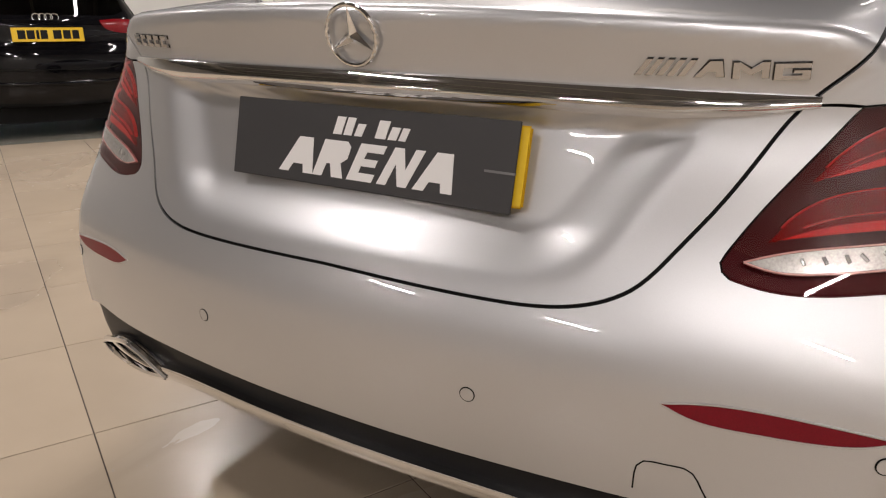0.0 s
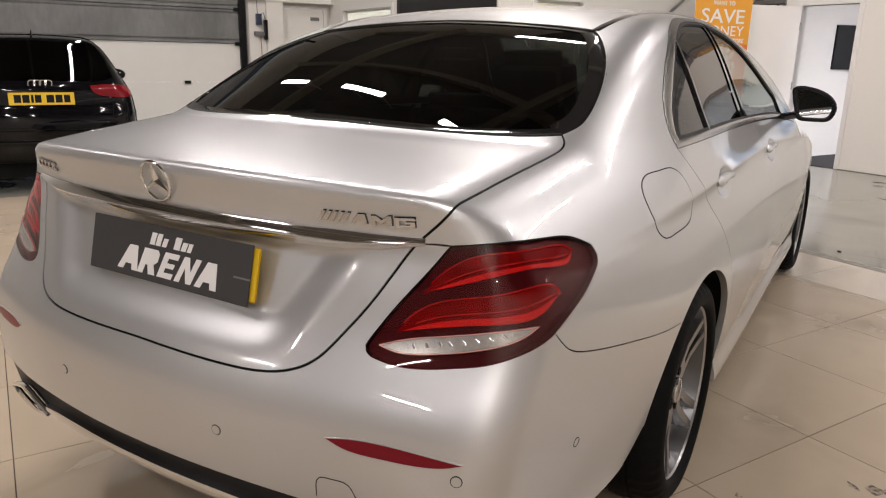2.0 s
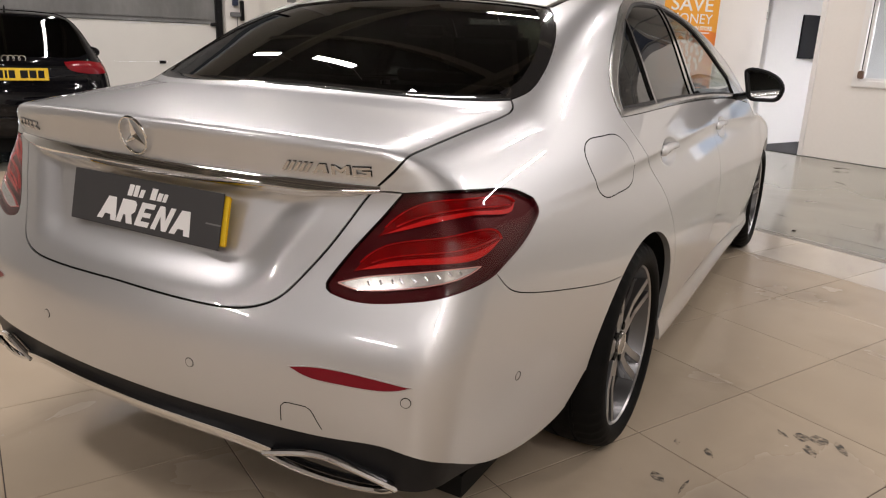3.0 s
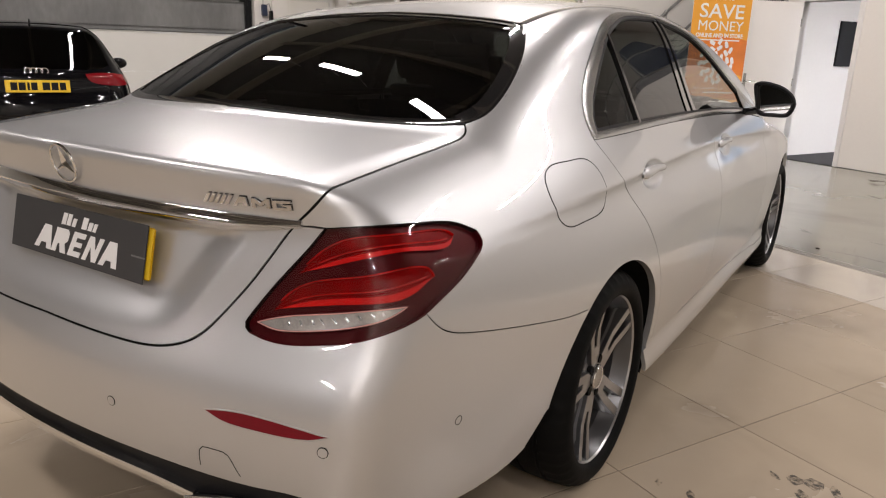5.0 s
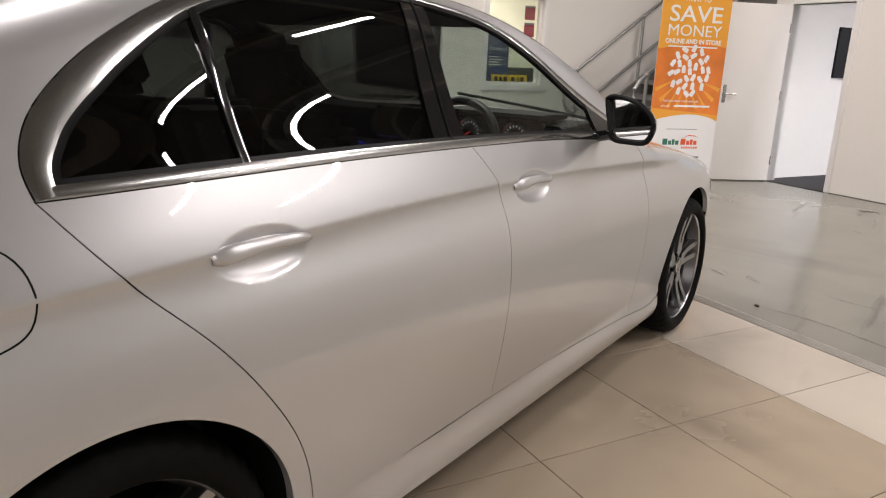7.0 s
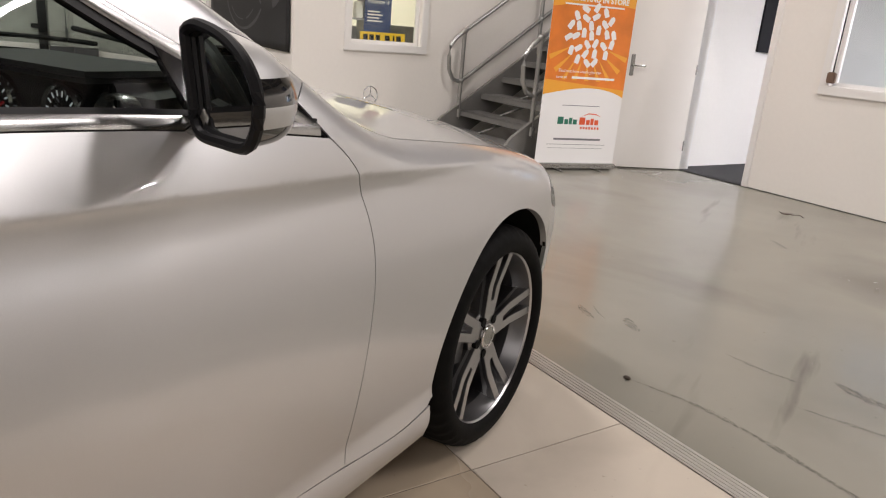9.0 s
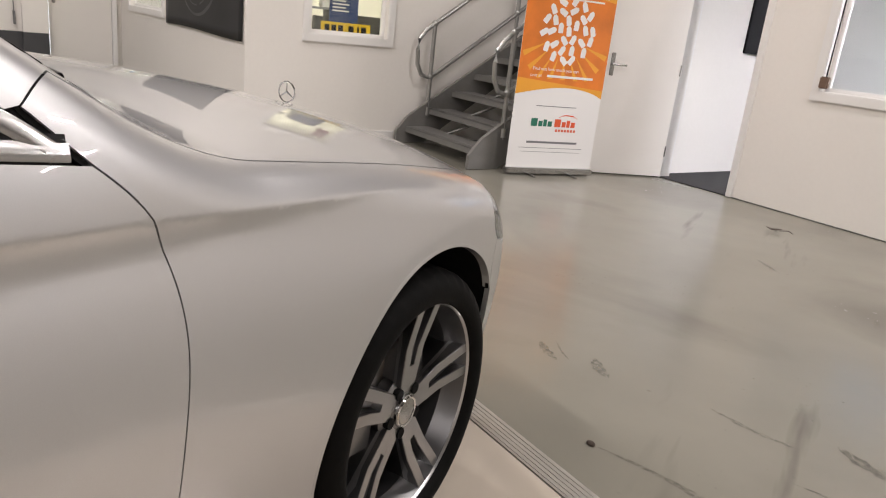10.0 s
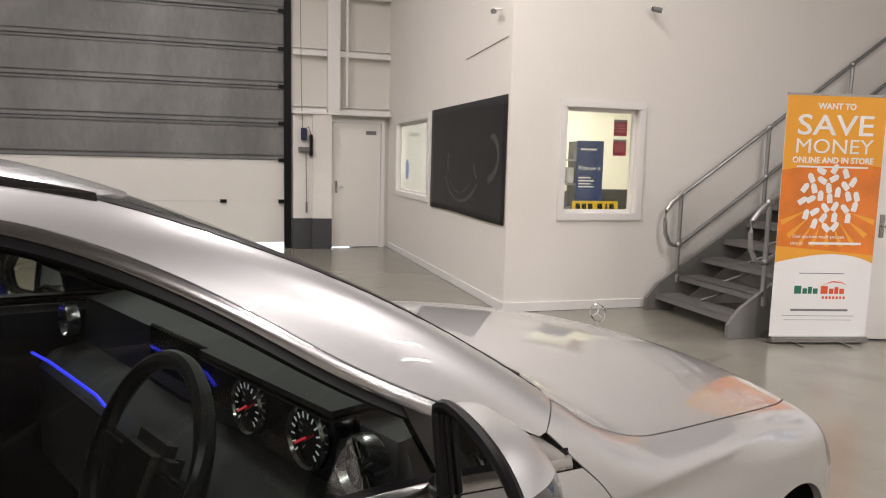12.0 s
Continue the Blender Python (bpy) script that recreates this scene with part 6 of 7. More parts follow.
for z in (1.64, 1.84):
    nb = base("notice", ROOM @ pose(CORNER - .112, 5.66, z), "red and grey printed notice stuck inside the window", "notice", "red notices")
    part("notice_sheet", box(bmesh.new(), 0, .0012, -.075, .075, -.08, .06), mat_red_notice, nb)
    part("notice_head", box(bmesh.new(), .0004, .0016, -.075, .075, .06, .085), mat_boxgrey, nb)
    for k in range(3):
        part("notice_line", box(bmesh.new(), .0013, .0018, -.06, .05, .025 - .03 * k, .032 - .03 * k), mat_lamp_pink, nb)
shelf = base("office_shelf", ROOM @ pose(-7.75, 5.62, 0), "grey open shelf with parts and papers", "shelf")
for z in (.9, 1.2, 1.5):
    part("shelf_board", box(bmesh.new(), 0, .35, -.45, .45, z, z + .025), mat_boxgrey, shelf)
for y in (-.45, .43):
    part("shelf_upright", box(bmesh.new(), 0, .35, y, y + .02, 0, 1.75), mat_boxgrey, shelf)
random.seed(4)
for k in range(12):
    it = part("stored_item", box(bmesh.new(), -.05, .05, -.05, .05, 0, random.uniform(.1, .22)), random.choice((mat_black, mat_white, mat_boxgrey, mat_disc)), m=ROOM @ pose(-7.55, 5.22 + .075 * k, (.925, 1.225, 1.525)[k % 3]), bevel=.01)
    tagged(it, "small item on the office shelf", "item", "items on the office shelf")
spare = part("loose_plate", box(bmesh.new(), -.005, .005, -.26, .26, 0, .111), mat_yellow, m=ROOM @ pose(CORNER - .115, 5.42, .984, 0, -6, 0), bevel=.002)
tagged(spare, "yellow number plate leaning upside down in the window", "number plate")
for k, (y, w) in enumerate(((-.20, .05), (-.13, .05), (-.06, .05), (.05, .055), (.125, .02), (.185, .055))):
    part("plate_bar", box(bmesh.new(), .005, .0062, y - w / 2, y + w / 2, .025, .085), mat_black, spare)
desk = base("office_desk", ROOM @ pose(-6.9, 6.3, 0), "pale office desk with a dark monitor", "desk")
part("desktop", box(bmesh.new(), -.4, .4, -.8, .5, .72, .75), mat_white, desk, bevel=.004)
for x in (-.36, .36):
    part("desk_leg", box(bmesh.new(), x - .02, x + .02, -.75, .45, 0, .72), mat_boxgrey, desk)
mon = base("monitor", ROOM @ pose(-7.0, 6.35, .752), "dark computer monitor on the office desk", "monitor")
part("screen", box(bmesh.new(), -.015, .015, -.24, .24, .12, .42), mat_gloss, mon, bevel=.006)
part("monitor_stand", box(bmesh.new(), -.08, .08, -.1, .1, 0, .12), mat_black, mon, bevel=.01)
oval = part("oval_sticker", bmesh.new(), mat_sticker, m=ROOM @ pose(-9.98, OFFICE + .055, 1.32, 90))
bm = bmesh.new()
prism(bm, [(.10 * math.cos(w), .15 * math.sin(w)) for w in np.linspace(0, 2 * math.pi, 28, endpoint=False)], 0, .002, Matrix())
bm.to_mesh(oval.data)
bm.free()
tagged(oval, "blue oval sticker inside the rear window", "sticker")
cctv = base("wall_camera", ROOM @ pose(CORNER, 5.87, 3.02), "small white wall camera on a bracket", "camera")
bm = bmesh.new()
cyl(bm, (0, 0, 0), (.10, 0, -.01), .014, n=10)
part("bracket", bm, mat_white, cctv, smooth=True)
bm = bmesh.new()
cyl(bm, (.07, -.03, -.02), (.11, .05, -.04), .026, n=16)
part("camera_body", bm, mat_boxgrey, cctv, smooth=True)
bm = bmesh.new()
cyl(bm, (.071, -.032, -.0195), (.067, -.040, -.017), .019, n=16)
part("camera_lens", bm, mat_gloss, cctv)
copy_thing(cctv, ROOM @ pose(-6.0, OFFICE, 2.95, 0, 0, -90))
bm = bmesh.new()
pipe(bm, [(-7.05, OFFICE - .004, 2.60), (-5.8, OFFICE - .004, 2.66)], .004, 6)
tagged(part("cable", bm, mat_boxgrey, m=ROOM), "thin cable along the office wall", "cable")

# ---------------------------------------------------------------- steel stairs
stairs = base("steel_staircase", ROOM, "grey steel staircase with tubular handrails", "stairs")
RUN, RISE, A0, Z0 = .262, .185, 6.02, .165
for k in range(13):
    a, z = A0 + RUN * k, Z0 + RISE * k
    bm = bmesh.new()
    box(bm, -5.56, -4.34, a, a + .285, z - .008, z)
    box(bm, -5.56, -4.34, a, a + .012, z - .055, z)
    box(bm, -5.56, -4.34, a + .273, a + .285, z - .05, z)
    part("tread", bm, mat_steel, stairs)
    bm = bmesh.new()
    for j in range(5):
        box(bm, -5.55, -4.35, a + .02 + .012 * j, a + .026 + .012 * j, z, z + .003)
    part("nosing", bm, mat_steel, stairs)
for x in (-5.60, -4.34):
    bm = bmesh.new()
    out = [(A0 - .10, 0), (A0 + .22, 0), (A0 + 13 * RUN + .2, 13 * RISE - .08), (A0 + 13 * RUN + .2, 13 * RISE + .22), (A0 + .02, Z0 + .10), (A0 - .10, .12)]
    prism(bm, out, 0, .04, Matrix(((0, 0, 1, x), (1, 0, 0, 0), (0, 1, 0, 0), (0, 0, 0, 1))))
    part("stringer", bm, mat_steel, stairs)
    p0, p1 = (6.27, 1.18), (9.35, 1.18 + .70 * 3.08)
    rx = x + .02
    bm = bmesh.new()
    arc = [(rx, p0[0] - .10, p0[1] - .075), (rx, p0[0] - .165, p0[1] - .16), (rx, p0[0] - .175, p0[1] - .26), (rx, p0[0] - .165, p0[1] - .40), (rx, p0[0] - .11, p0[1] - .50), (rx, p0[0] - .03, p0[1] - .525), (rx, p0[0] + .06, p0[1] - .48)]
    pipe(bm, [(rx, p1[0], p1[1]), (rx, p0[0], p0[1]), *arc, (rx, p1[0], p1[1] - .52)], .0215, 10)
    part("handrail", bm, mat_galv, stairs, smooth=True)
    for k in range(4):
        a = p0[0] + 1.02 * k
        z = p0[1] + .70 * 1.02 * k
        bm = bmesh.new()
        cyl(bm, (rx, a, z - .92), (rx, a, z), .0215, n=12)
        for d in (0, -.515):
            bmesh.ops.create_uvsphere(bm, u_segments=14, v_segments=8, radius=.034, matrix=Matrix.Translation((rx, a, z + d)))
        cyl(bm, (rx, a, z - .90), (rx, a, z - .82), .036, n=12)
        part("rail_post", bm, mat_galv, stairs, smooth=True)
bm = bmesh.new()
for k in range(12):
    a, z = A0 + RUN * k + .15, Z0 + RISE * k
    pipe(bm, [(-5.2, a, z - .05), (-4.95, a + RUN, z + RISE - .06)], .012, 6)
part("brace", bm, mat_steel, stairs)
# top of the store: guard rail, boxes
land = base("landing_rail", ROOM, "grey tubular guard rail on the mezzanine", "railing")
for z in (3.10, 3.62):
    bm = bmesh.new()
    pipe(bm, [(-4.3, 9.6, z), (-3.2, 9.6, z), (2.5, 9.6, z)], .0215, 10)
    part("rail", bm, mat_galv, land, smooth=True)
for x in (-4.3, -3.2, -2.1, -1.0, .1, 1.2):
    bm = bmesh.new()
    cyl(bm, (x, 9.6, 2.58), (x, 9.6, 3.62), .0215, n=10)
    part("rail_post", bm, mat_galv, land, smooth=True)
carton = part("cardboard_carton", box(bmesh.new(), -3.75, -2.85, 8.3, 8.8, 2.582, 2.74), mat_cardboard, m=ROOM, bevel=.005)
tagged(carton, "flat brown cardboard carton on the mezzanine edge", "box")
carton2 = part("grey_crate", box(bmesh.new(), -2.6, -1.4, 8.4, 9.0, 2.582, 2.82), mat_boxgrey, m=ROOM, bevel=.008)
tagged(carton2, "grey storage crate on the mezzanine", "crate")
darkb = part("dark_cabinet", box(bmesh.new(), -3.4, -2.4, 10.4, 10.9, 2.582, 4.2), mat_dkblue, m=ROOM, bevel=.01)
tagged(darkb, "dark blue cabinet on the mezzanine", "cabinet")

# ---------------------------------------------------------------- store doorway, switch, screen
room_door("door_2", ROOM @ pose(-3.80, STORE - .02, 0, 0, 0, 248), .75, 2.0, "white flush door standing open into the hall", .68, -1)
bm = bmesh.new()
box(bm, -3.86, -3.80, STORE - .02, STORE + .14, 0, 2.07)
box(bm, -3.05, -2.99, STORE - .02, STORE + .14, 0, 2.07)
box(bm, -3.80, -3.05, STORE - .02, STORE + .14, 2.01, 2.07)
tagged(part("trim", bm, mat_white, m=ROOM, bevel=.004), "white door frame of the store", "frame", "", "structure")
tv = base("wall_screen", ROOM @ pose(-3.90, 9.35, 1.52, 0, 0, -12), "black flat screen on a wall bracket", "screen")
part("screen_body", box(bmesh.new(), .07, .11, -.45, .10, -.30, .30), mat_black, tv, bevel=.006)
part("bracket", box(bmesh.new(), 0, .07, -.08, .08, -.1, .1), mat_black, tv)
sw_ = base("cord_switch", ROOM @ pose(-2.42, STORE - .001, 1.06), "brown switch box with a hanging cord", "switch")
part("switch_box", box(bmesh.new(), -.035, .035, -.04, 0, -.045, .045), mat_brown, sw_, bevel=.008)
bm = bmesh.new()
pipe(bm, [(0, -.012, .045), (.002, -.012, .5), (.0, -.012, .94)], .006, 6)
part("cord", bm, mat_black, sw_)
blind = part("store_backdrop_sheet", box(bmesh.new(), -1.95, -1.5, STORE + .4, STORE + .42, 1.02, 1.65), mat_sticker, m=ROOM)
tagged(blind, "pale blue printed board behind the store window", "board")
twig = base("dry_leaf", ROOM @ pose(-2.12, 7.12, .001, 0, 0, 25), "small dark dry leaf on the concrete", "leaf")
bm = bmesh.new()
out = [(-.05, 0), (-.02, .022), (.02, .02), (.055, .0), (.02, -.018), (-.02, -.02)]
A = [bm.verts.new((x, y, .004 + .018 * abs(x) / .05)) for x, y in out]
bm.faces.new(A)
g = bmesh.ops.extrude_face_region(bm, geom=bm.faces[:])
bmesh.ops.translate(bm, vec=(0, 0, .004), verts=[v for v in g["geom"] if isinstance(v, bmesh.types.BMVert)])
part("blade", bm, mat_twig, twig)
bm = bmesh.new()
pipe(bm, [(.04, 0, .012), (.10, .02, .02), (.13, .02, .004)], .003, 6)
part("stalk", bm, mat_twig, twig)

# ---------------------------------------------------------------- pull-up banner
ban = base("pull_up_banner", ROOM @ pose(-4.13, 6.20, 0, 0, 0, 78), "tall orange and white pull-up banner on a silver base", "banner")
W, LOW, MID, HIGH = .86, .055, .74, 2.07
part("banner_sheet", box(bmesh.new(), 0, W, -.002, .002, LOW, HIGH), mat_ban_white, ban)
bm = bmesh.new()
o = [(0, HIGH), (W, HIGH)] + [(W * (1 - k / 16), MID - .05 + .075 * math.sin(math.pi * min(1, (k / 16) ** .8))) for k in range(17)]
prism(bm, [(x, z) for x, z in o][::-1], .003, .0035, pose(0, 0, 0, 90))
part("orange_field", bm, mat_ban_orange, ban, "orange printed field")
bm = bmesh.new()
prism(bm, [(0, MID + .09), (W, MID + .02), (W, 1.50), (W * .55, 1.54), (0, 1.46)][::-1], .0037, .0041, pose(0, 0, 0, 90))
part("dark_orange_field", bm, mat_ban_deep, ban, "deeper orange printed field")
random.seed(11)
for k in range(9):
    w0, w1 = radians(200 + 17 * k), radians(206 + 17 * k)
    bm = bmesh.new()
    cx, cz = W * .5, 1.20
    prism(bm, [(cx + .2 * math.cos(w0), max(MID + .1, cz + .2 * math.sin(w0))), (max(0, min(W, cx + .44 * math.cos(w0))), max(MID + .09, cz + .45 * math.sin(w0))), (max(0, min(W, cx + .44 * math.cos(w1))), max(MID + .09, cz + .45 * math.sin(w1)))], .0042, .0045, pose(0, 0, 0, 90))
    part("ray", bm, mat_ban_orange, ban)
spots = []
for ring, n in ((.0, 1), (.085, 5), (.165, 10), (.240, 14)):
    for k in range(n):
        w = 2 * math.pi * (k + .25 * random.random()) / n + ring * 4
        spots.append((W * .5 + ring * .98 * math.cos(w), 1.235 + ring * 1.02 * math.sin(w), random.uniform(25, 155)))
for x, z, w in spots:
    bm = bmesh.new()
    prism(bm, [(-.042, -.019), (-.036, -.024), (.022, -.024), (.042, -.010), (.042, .010), (.022, .024), (-.036, .024), (-.042, .019)], 0, .0008, pose(x, -.0046, z, 90) @ pose(0, 0, 0, 0, 0, w))
    part("white_tag", bm, mat_ban_white, ban)
for text, size, z, sq in (("WANT TO", .068, 1.985, 1.0), ("SAVE", .235, 1.825, 1.28), ("MONEY", .170, 1.655, 1.15), ("ONLINE AND IN STORE", .068, 1.545, .97)):
    writing("text_line", text, size, pose(W * .5, -.0046, z, 90), mat_ban_white, ban, squeeze=sq, bold=.0 if text == "MONEY" else .002)
writing("text_line", "Find out how much you can", .040, pose(W * .42, -.0046, MID + .17, 90), mat_ban_white, ban)
writing("text_line", "save at", .040, pose(W * .2, -.0046, MID + .115, 90), mat_ban_white, ban)
for x0, x1, z, h in ((.28, .74, MID + .115, .02), (.12, .74, 1.492, .014)):
    part("print_bar", box(bmesh.new(), x0, x1, -.0052, -.0045, z - h / 2, z + h / 2), mat_ban_white, ban)
for x0, x1, z, h in ((.22, .62, .60, .006), (.17, .68, .285, .018), (.10, .74, .235, .004), (.12, .72, .20, .003)):
    part("print_bar", box(bmesh.new(), x0, x1, -.0035, -.0025, z - h / 2, z + h / 2), mat_boxgrey, ban)
for x0, tint, mm in ((.19, "green printed block", mat_green), (.425, "red-orange printed block", mat_redorange)):
    for dx, w, h in ((0, .062, .068), (.074, .040, .046), (.122, .034, .060), (.166, .042, .046)):
        part("logo_block", box(bmesh.new(), x0 + dx, x0 + dx + w, -.0035, -.0025, .425, .425 + h), mm, ban, tint)
for k in range(7):
    part("logo_block", box(bmesh.new(), .44 + .031 * k, .459 + .031 * k, -.0035, -.0025, .382, .404), mat_redorange, ban)
bm = bmesh.new()
prism(bm, [(.44, .50), (.52, .535), (.60, .53), (.66, .50), (.60, .52), (.52, .525)], .0025, .0035, pose(0, 0, 0, 90))
part("logo_sweep", bm, mat_redorange, ban, "red-orange printed sweep")
part("top_rail", box(bmesh.new(), -.005, W + .005, -.008, .008, HIGH, HIGH + .02), mat_satin, ban, bevel=.004)
part("banner_base", box(bmesh.new(), -.01, W + .01, -.05, .05, .012, .06), mat_satin, ban, bevel=.012, smooth=True)
for x in (.2, .62):
    part("foot", box(bmesh.new(), x, x + .03, -.16, .16, 0, .012), mat_satin, ban, bevel=.003)

# ---------------------------------------------------------------- tiled floor
PITCH, TA, TB = .602, 1.702, .2158
strip = base("edge_strip", ROOM, "ribbed aluminium threshold strip along the tiles", "threshold", "", "structure")
part("strip_plate", box(bmesh.new(), -5.2, 8.9, 3.511, 3.600, -.004, .0015), mat_alu, strip)
for k in range(5):
    part("rib", box(bmesh.new(), -5.2, 8.9, 3.520 + .016 * k, 3.528 + .016 * k, .0015, .0035), mat_alu, strip)
tiles = tagged(part("pavement", box(bmesh.new(), -5.2, 8.9, -15.9, 3.510, -.0035, -.0022), mat_grout, m=ROOM), "large beige polished floor tiles with thin dark joints", "tiled floor", "", "structure")


def tile_mesh(name, mm):
    bm = bmesh.new()
    h = PITCH / 2 - .0016
    box(bm, -h, h, -h, h, -.004, 0)
    bmesh.ops.bevel(bm, geom=[e for e in bm.edges if all(v.co.z > -.001 for v in e.verts)], offset=.0012, segments=1, affect="EDGES")
    me = bpy.data.meshes.new(name)
    bm.to_mesh(me)
    bm.free()
    me.materials.append(mm)
    return me


TILE, TILE_PALE = tile_mesh("tile", mat_tile), tile_mesh("tile", mat_tile_pale)
rest, faces = [], []
for i in range(-28, 3):
    for j in range(-9, 15):
        a, b = TA + PITCH * (i + .5), TB + PITCH * (j + .5)
        if -3.2 < a and b < 4.0:
            ob = new("tile", TILE_PALE if i == 2 else TILE)
            ob.parent = tiles
            ob.matrix_basis = pose(b, a, .0, 0, 0, 90 * ((i * 7 + j * 3) % 4))
        elif a > -15.5 and b < 8.6:
            h, n = PITCH / 2 - .0016, len(rest)
            rest += [(b - h, a - h, 0), (b + h, a - h, 0), (b + h, a + h, 0), (b - h, a + h, 0), (b - h, a - h, -.0022), (b + h, a - h, -.0022), (b + h, a + h, -.0022), (b - h, a + h, -.0022)]
            faces += [(n, n + 1, n + 2, n + 3), (n, n + 4, n + 5, n + 1), (n + 1, n + 5, n + 6, n + 2), (n + 2, n + 6, n + 7, n + 3), (n + 3, n + 7, n + 4, n)]
ob = link("far_tiles", rest, faces, mat_tile, tiles)
ob["kind"] = "stuff"

# ---------------------------------------------------------------- the black hatchback
H_PLAN = spline((-.85, .70), (-.55, .80), (-.2, .86), (.3, .888), (1.3, .892), (2.3, .885), (2.8, .865), (3.2, .78), (3.5, .6))
H_PROF = spline((.12, -.10), (.25, -.04), (.45, -.008), (.6, 0), (.75, -.01), (.88, -.04), (.95, -.075), (1.1, -.16), (1.25, -.25), (1.4, -.37))
H_REAR = spline((.15, -.66), (.3, -.76), (.5, -.795), (.68, -.785), (.8, -.755), (.95, -.735), (1.0, -.70), (1.1, -.62), (1.25, -.50), (1.35, -.43), (1.42, -.40))
H_TOP = spline((-.6, 1.34), (-.2, 1.39), (.4, 1.42), (1.0, 1.415), (1.4, 1.36), (1.8, 1.18), (2.05, 1.03), (2.3, .97), (2.8, .90), (3.2, .80), (3.5, .62))
H_FRONT = spline((.15, 3.30), (.4, 3.42), (.6, 3.40), (.8, 3.25))


def hatch(p):
    x, y, z = np.abs(p[..., 0]), p[..., 1], p[..., 2]
    side = x - (H_PLAN(y) + H_PROF(z))
    top = z - (H_TOP(y) - .09 * x * x)
    rear = H_REAR(z) + .26 * x * x - y
    front = y - H_FRONT(z) + .4 * x * x
    m = smax(smax(top, rear, .06), front, .1)
    return np.maximum(smax(m, side, .10), .16 - z)


hatchback = base("hatchback_car", ROOM @ pose(-6.11, -.825, 0, 0, 0, 90), "glossy black hatchback with red tail lamps, seen from behind", "car")
hs = Skin(hatch, heart=(0, .2, .62))
HW_T = hs.back([(.50, 1.33), (0, 1.345)])
HW_S = hs.back([(.50, 1.33), (.57, 1.22), (.625, 1.03)])
HW_B = hs.back([(.625, 1.03), (.55, .995), (.3, .985), (0, .983)])
GATE_S = hs.back([(.625, 1.03), (.645, .97), (.60, .80), (.56, .62), (.48, .575), (0, .565)])
HB_LOW = hs.back([(.70, .30), (.4, .27), (0, .26)])
hs.panel("rear_window", [HW_S, HW_B, flip(rev(HW_B), -1), flip(rev(HW_S), -1), flip(HW_T, -1), rev(HW_T)], mat_glass_dark, hatchback, how="ball", gap=.03, sink=.004, turn=False, label="dark rear window")
hs.panel("tailgate", [GATE_S, flip(rev(GATE_S), -1), flip(HW_B, -1), rev(HW_B)], mat_blackpaint, hatchback, how="ball", gap=.03)
for _, s in both:
    tl = [flip(hs.back([(.40, .945), (.55, .955), (.70, .945)]), s), flip(hs.line([(.70, -.60, .945), (.78, -.48, .93), (.80, -.45, .88)]), s), flip(hs.line([(.80, -.45, .88), (.775, -.53, .845), (.70, -.60, .832)]), s), flip(hs.back([(.70, .832), (.55, .845), (.43, .885), (.40, .945)]), s)]
    hs.panel("tail_lamp", tl, mat_hatch_lamp, hatchback, how="ball", gap=.02, sink=-.006, label="dark red tail lamp")
    sd = [flip(hs.side([(-.40, 1.28), (-.2, 1.34), (.5, 1.365), (1.2, 1.33), (1.7, 1.10)]), s), flip(hs.side([(1.7, 1.10), (1.75, .96)]), s), flip(hs.side([(1.75, .96), (.8, .985), (-.2, 1.02), (-.36, 1.10)]), s), flip(hs.side([(-.36, 1.10), (-.40, 1.28)]), s)]
    hs.panel("side_glass", [flip(hs.side([(-.05, 1.05), (.0, 1.15), (.2, 1.30), (.6, 1.335), (1.15, 1.30), (1.5, 1.14), (1.68, .99)]), s), flip(hs.side([(1.68, .99), (.8, 1.01), (-.05, 1.05)]), s)], mat_glass_dark, hatchback, gap=.03, sink=-.003, turn=False)
# the rest of the shell in one sheet round the back and over the roof, and plain flanks
EDGE_T = hs.above([(.52, -.10), (.3, -.12), (0, -.13)])
tail = [hs.line([(.80, -.42, .30), (.83, -.43, .62), (.80, -.42, .88), (.72, -.34, 1.08), (.60, -.20, 1.30), (.55, -.12, 1.36)]), EDGE_T, flip(rev(EDGE_T), -1), flip(rev(hs.line([(.80, -.42, .30), (.83, -.43, .62), (.80, -.42, .88), (.72, -.34, 1.08), (.60, -.20, 1.30), (.55, -.12, 1.36)])), -1), flip(hs.line([(.80, -.42, .30), (.70, -.62, .27)]), -1), flip(HB_LOW, -1), rev(HB_LOW), hs.line([(.70, -.62, .27), (.80, -.42, .30)])]
hs.panel("tail_shell", tail, mat_blackpaint, hatchback, how="ball", gap=.03, sink=.006)
for _, s in both:
    side_ = [flip(l, s) for l in (hs.line([(.80, -.42, .30), (.83, -.43, .62), (.80, -.42, .88), (.72, -.34, 1.08), (.60, -.20, 1.30), (.55, -.12, 1.36)]), hs.above([(.545, -.10), (.53, .5), (.52, 1.1), (.60, 1.5), (.72, 1.95)]), hs.side([(1.95, 1.0), (2.8, .88), (3.15, .75)]), hs.side([(3.15, .75), (3.15, .45)]), hs.side([(3.15, .45), (2.95, .62), (2.62, .70), (2.30, .60), (2.22, .28)]), hs.side([(2.22, .28), (1.3, .25), (.36, .28)]), hs.side([(.36, .28), (.30, .56), (0, .69), (-.30, .56), (-.38, .32)]))]
    hs.panel("flank", side_, mat_blackpaint, hatchback, gap=.035)
rf = hs.above([(.545, -.10), (.53, .5), (.52, 1.1)])
hs.panel("roof", [rf, hs.above([(.52, 1.1), (0, 1.18)]), flip(hs.above([(0, 1.18), (.52, 1.1)]), -1), flip(rev(rf), -1), flip(EDGE_T, -1), rev(EDGE_T)], mat_blackpaint, hatchback, gap=.05)
fr = hs.above([(.52, 1.1), (.60, 1.5), (.72, 1.95)])
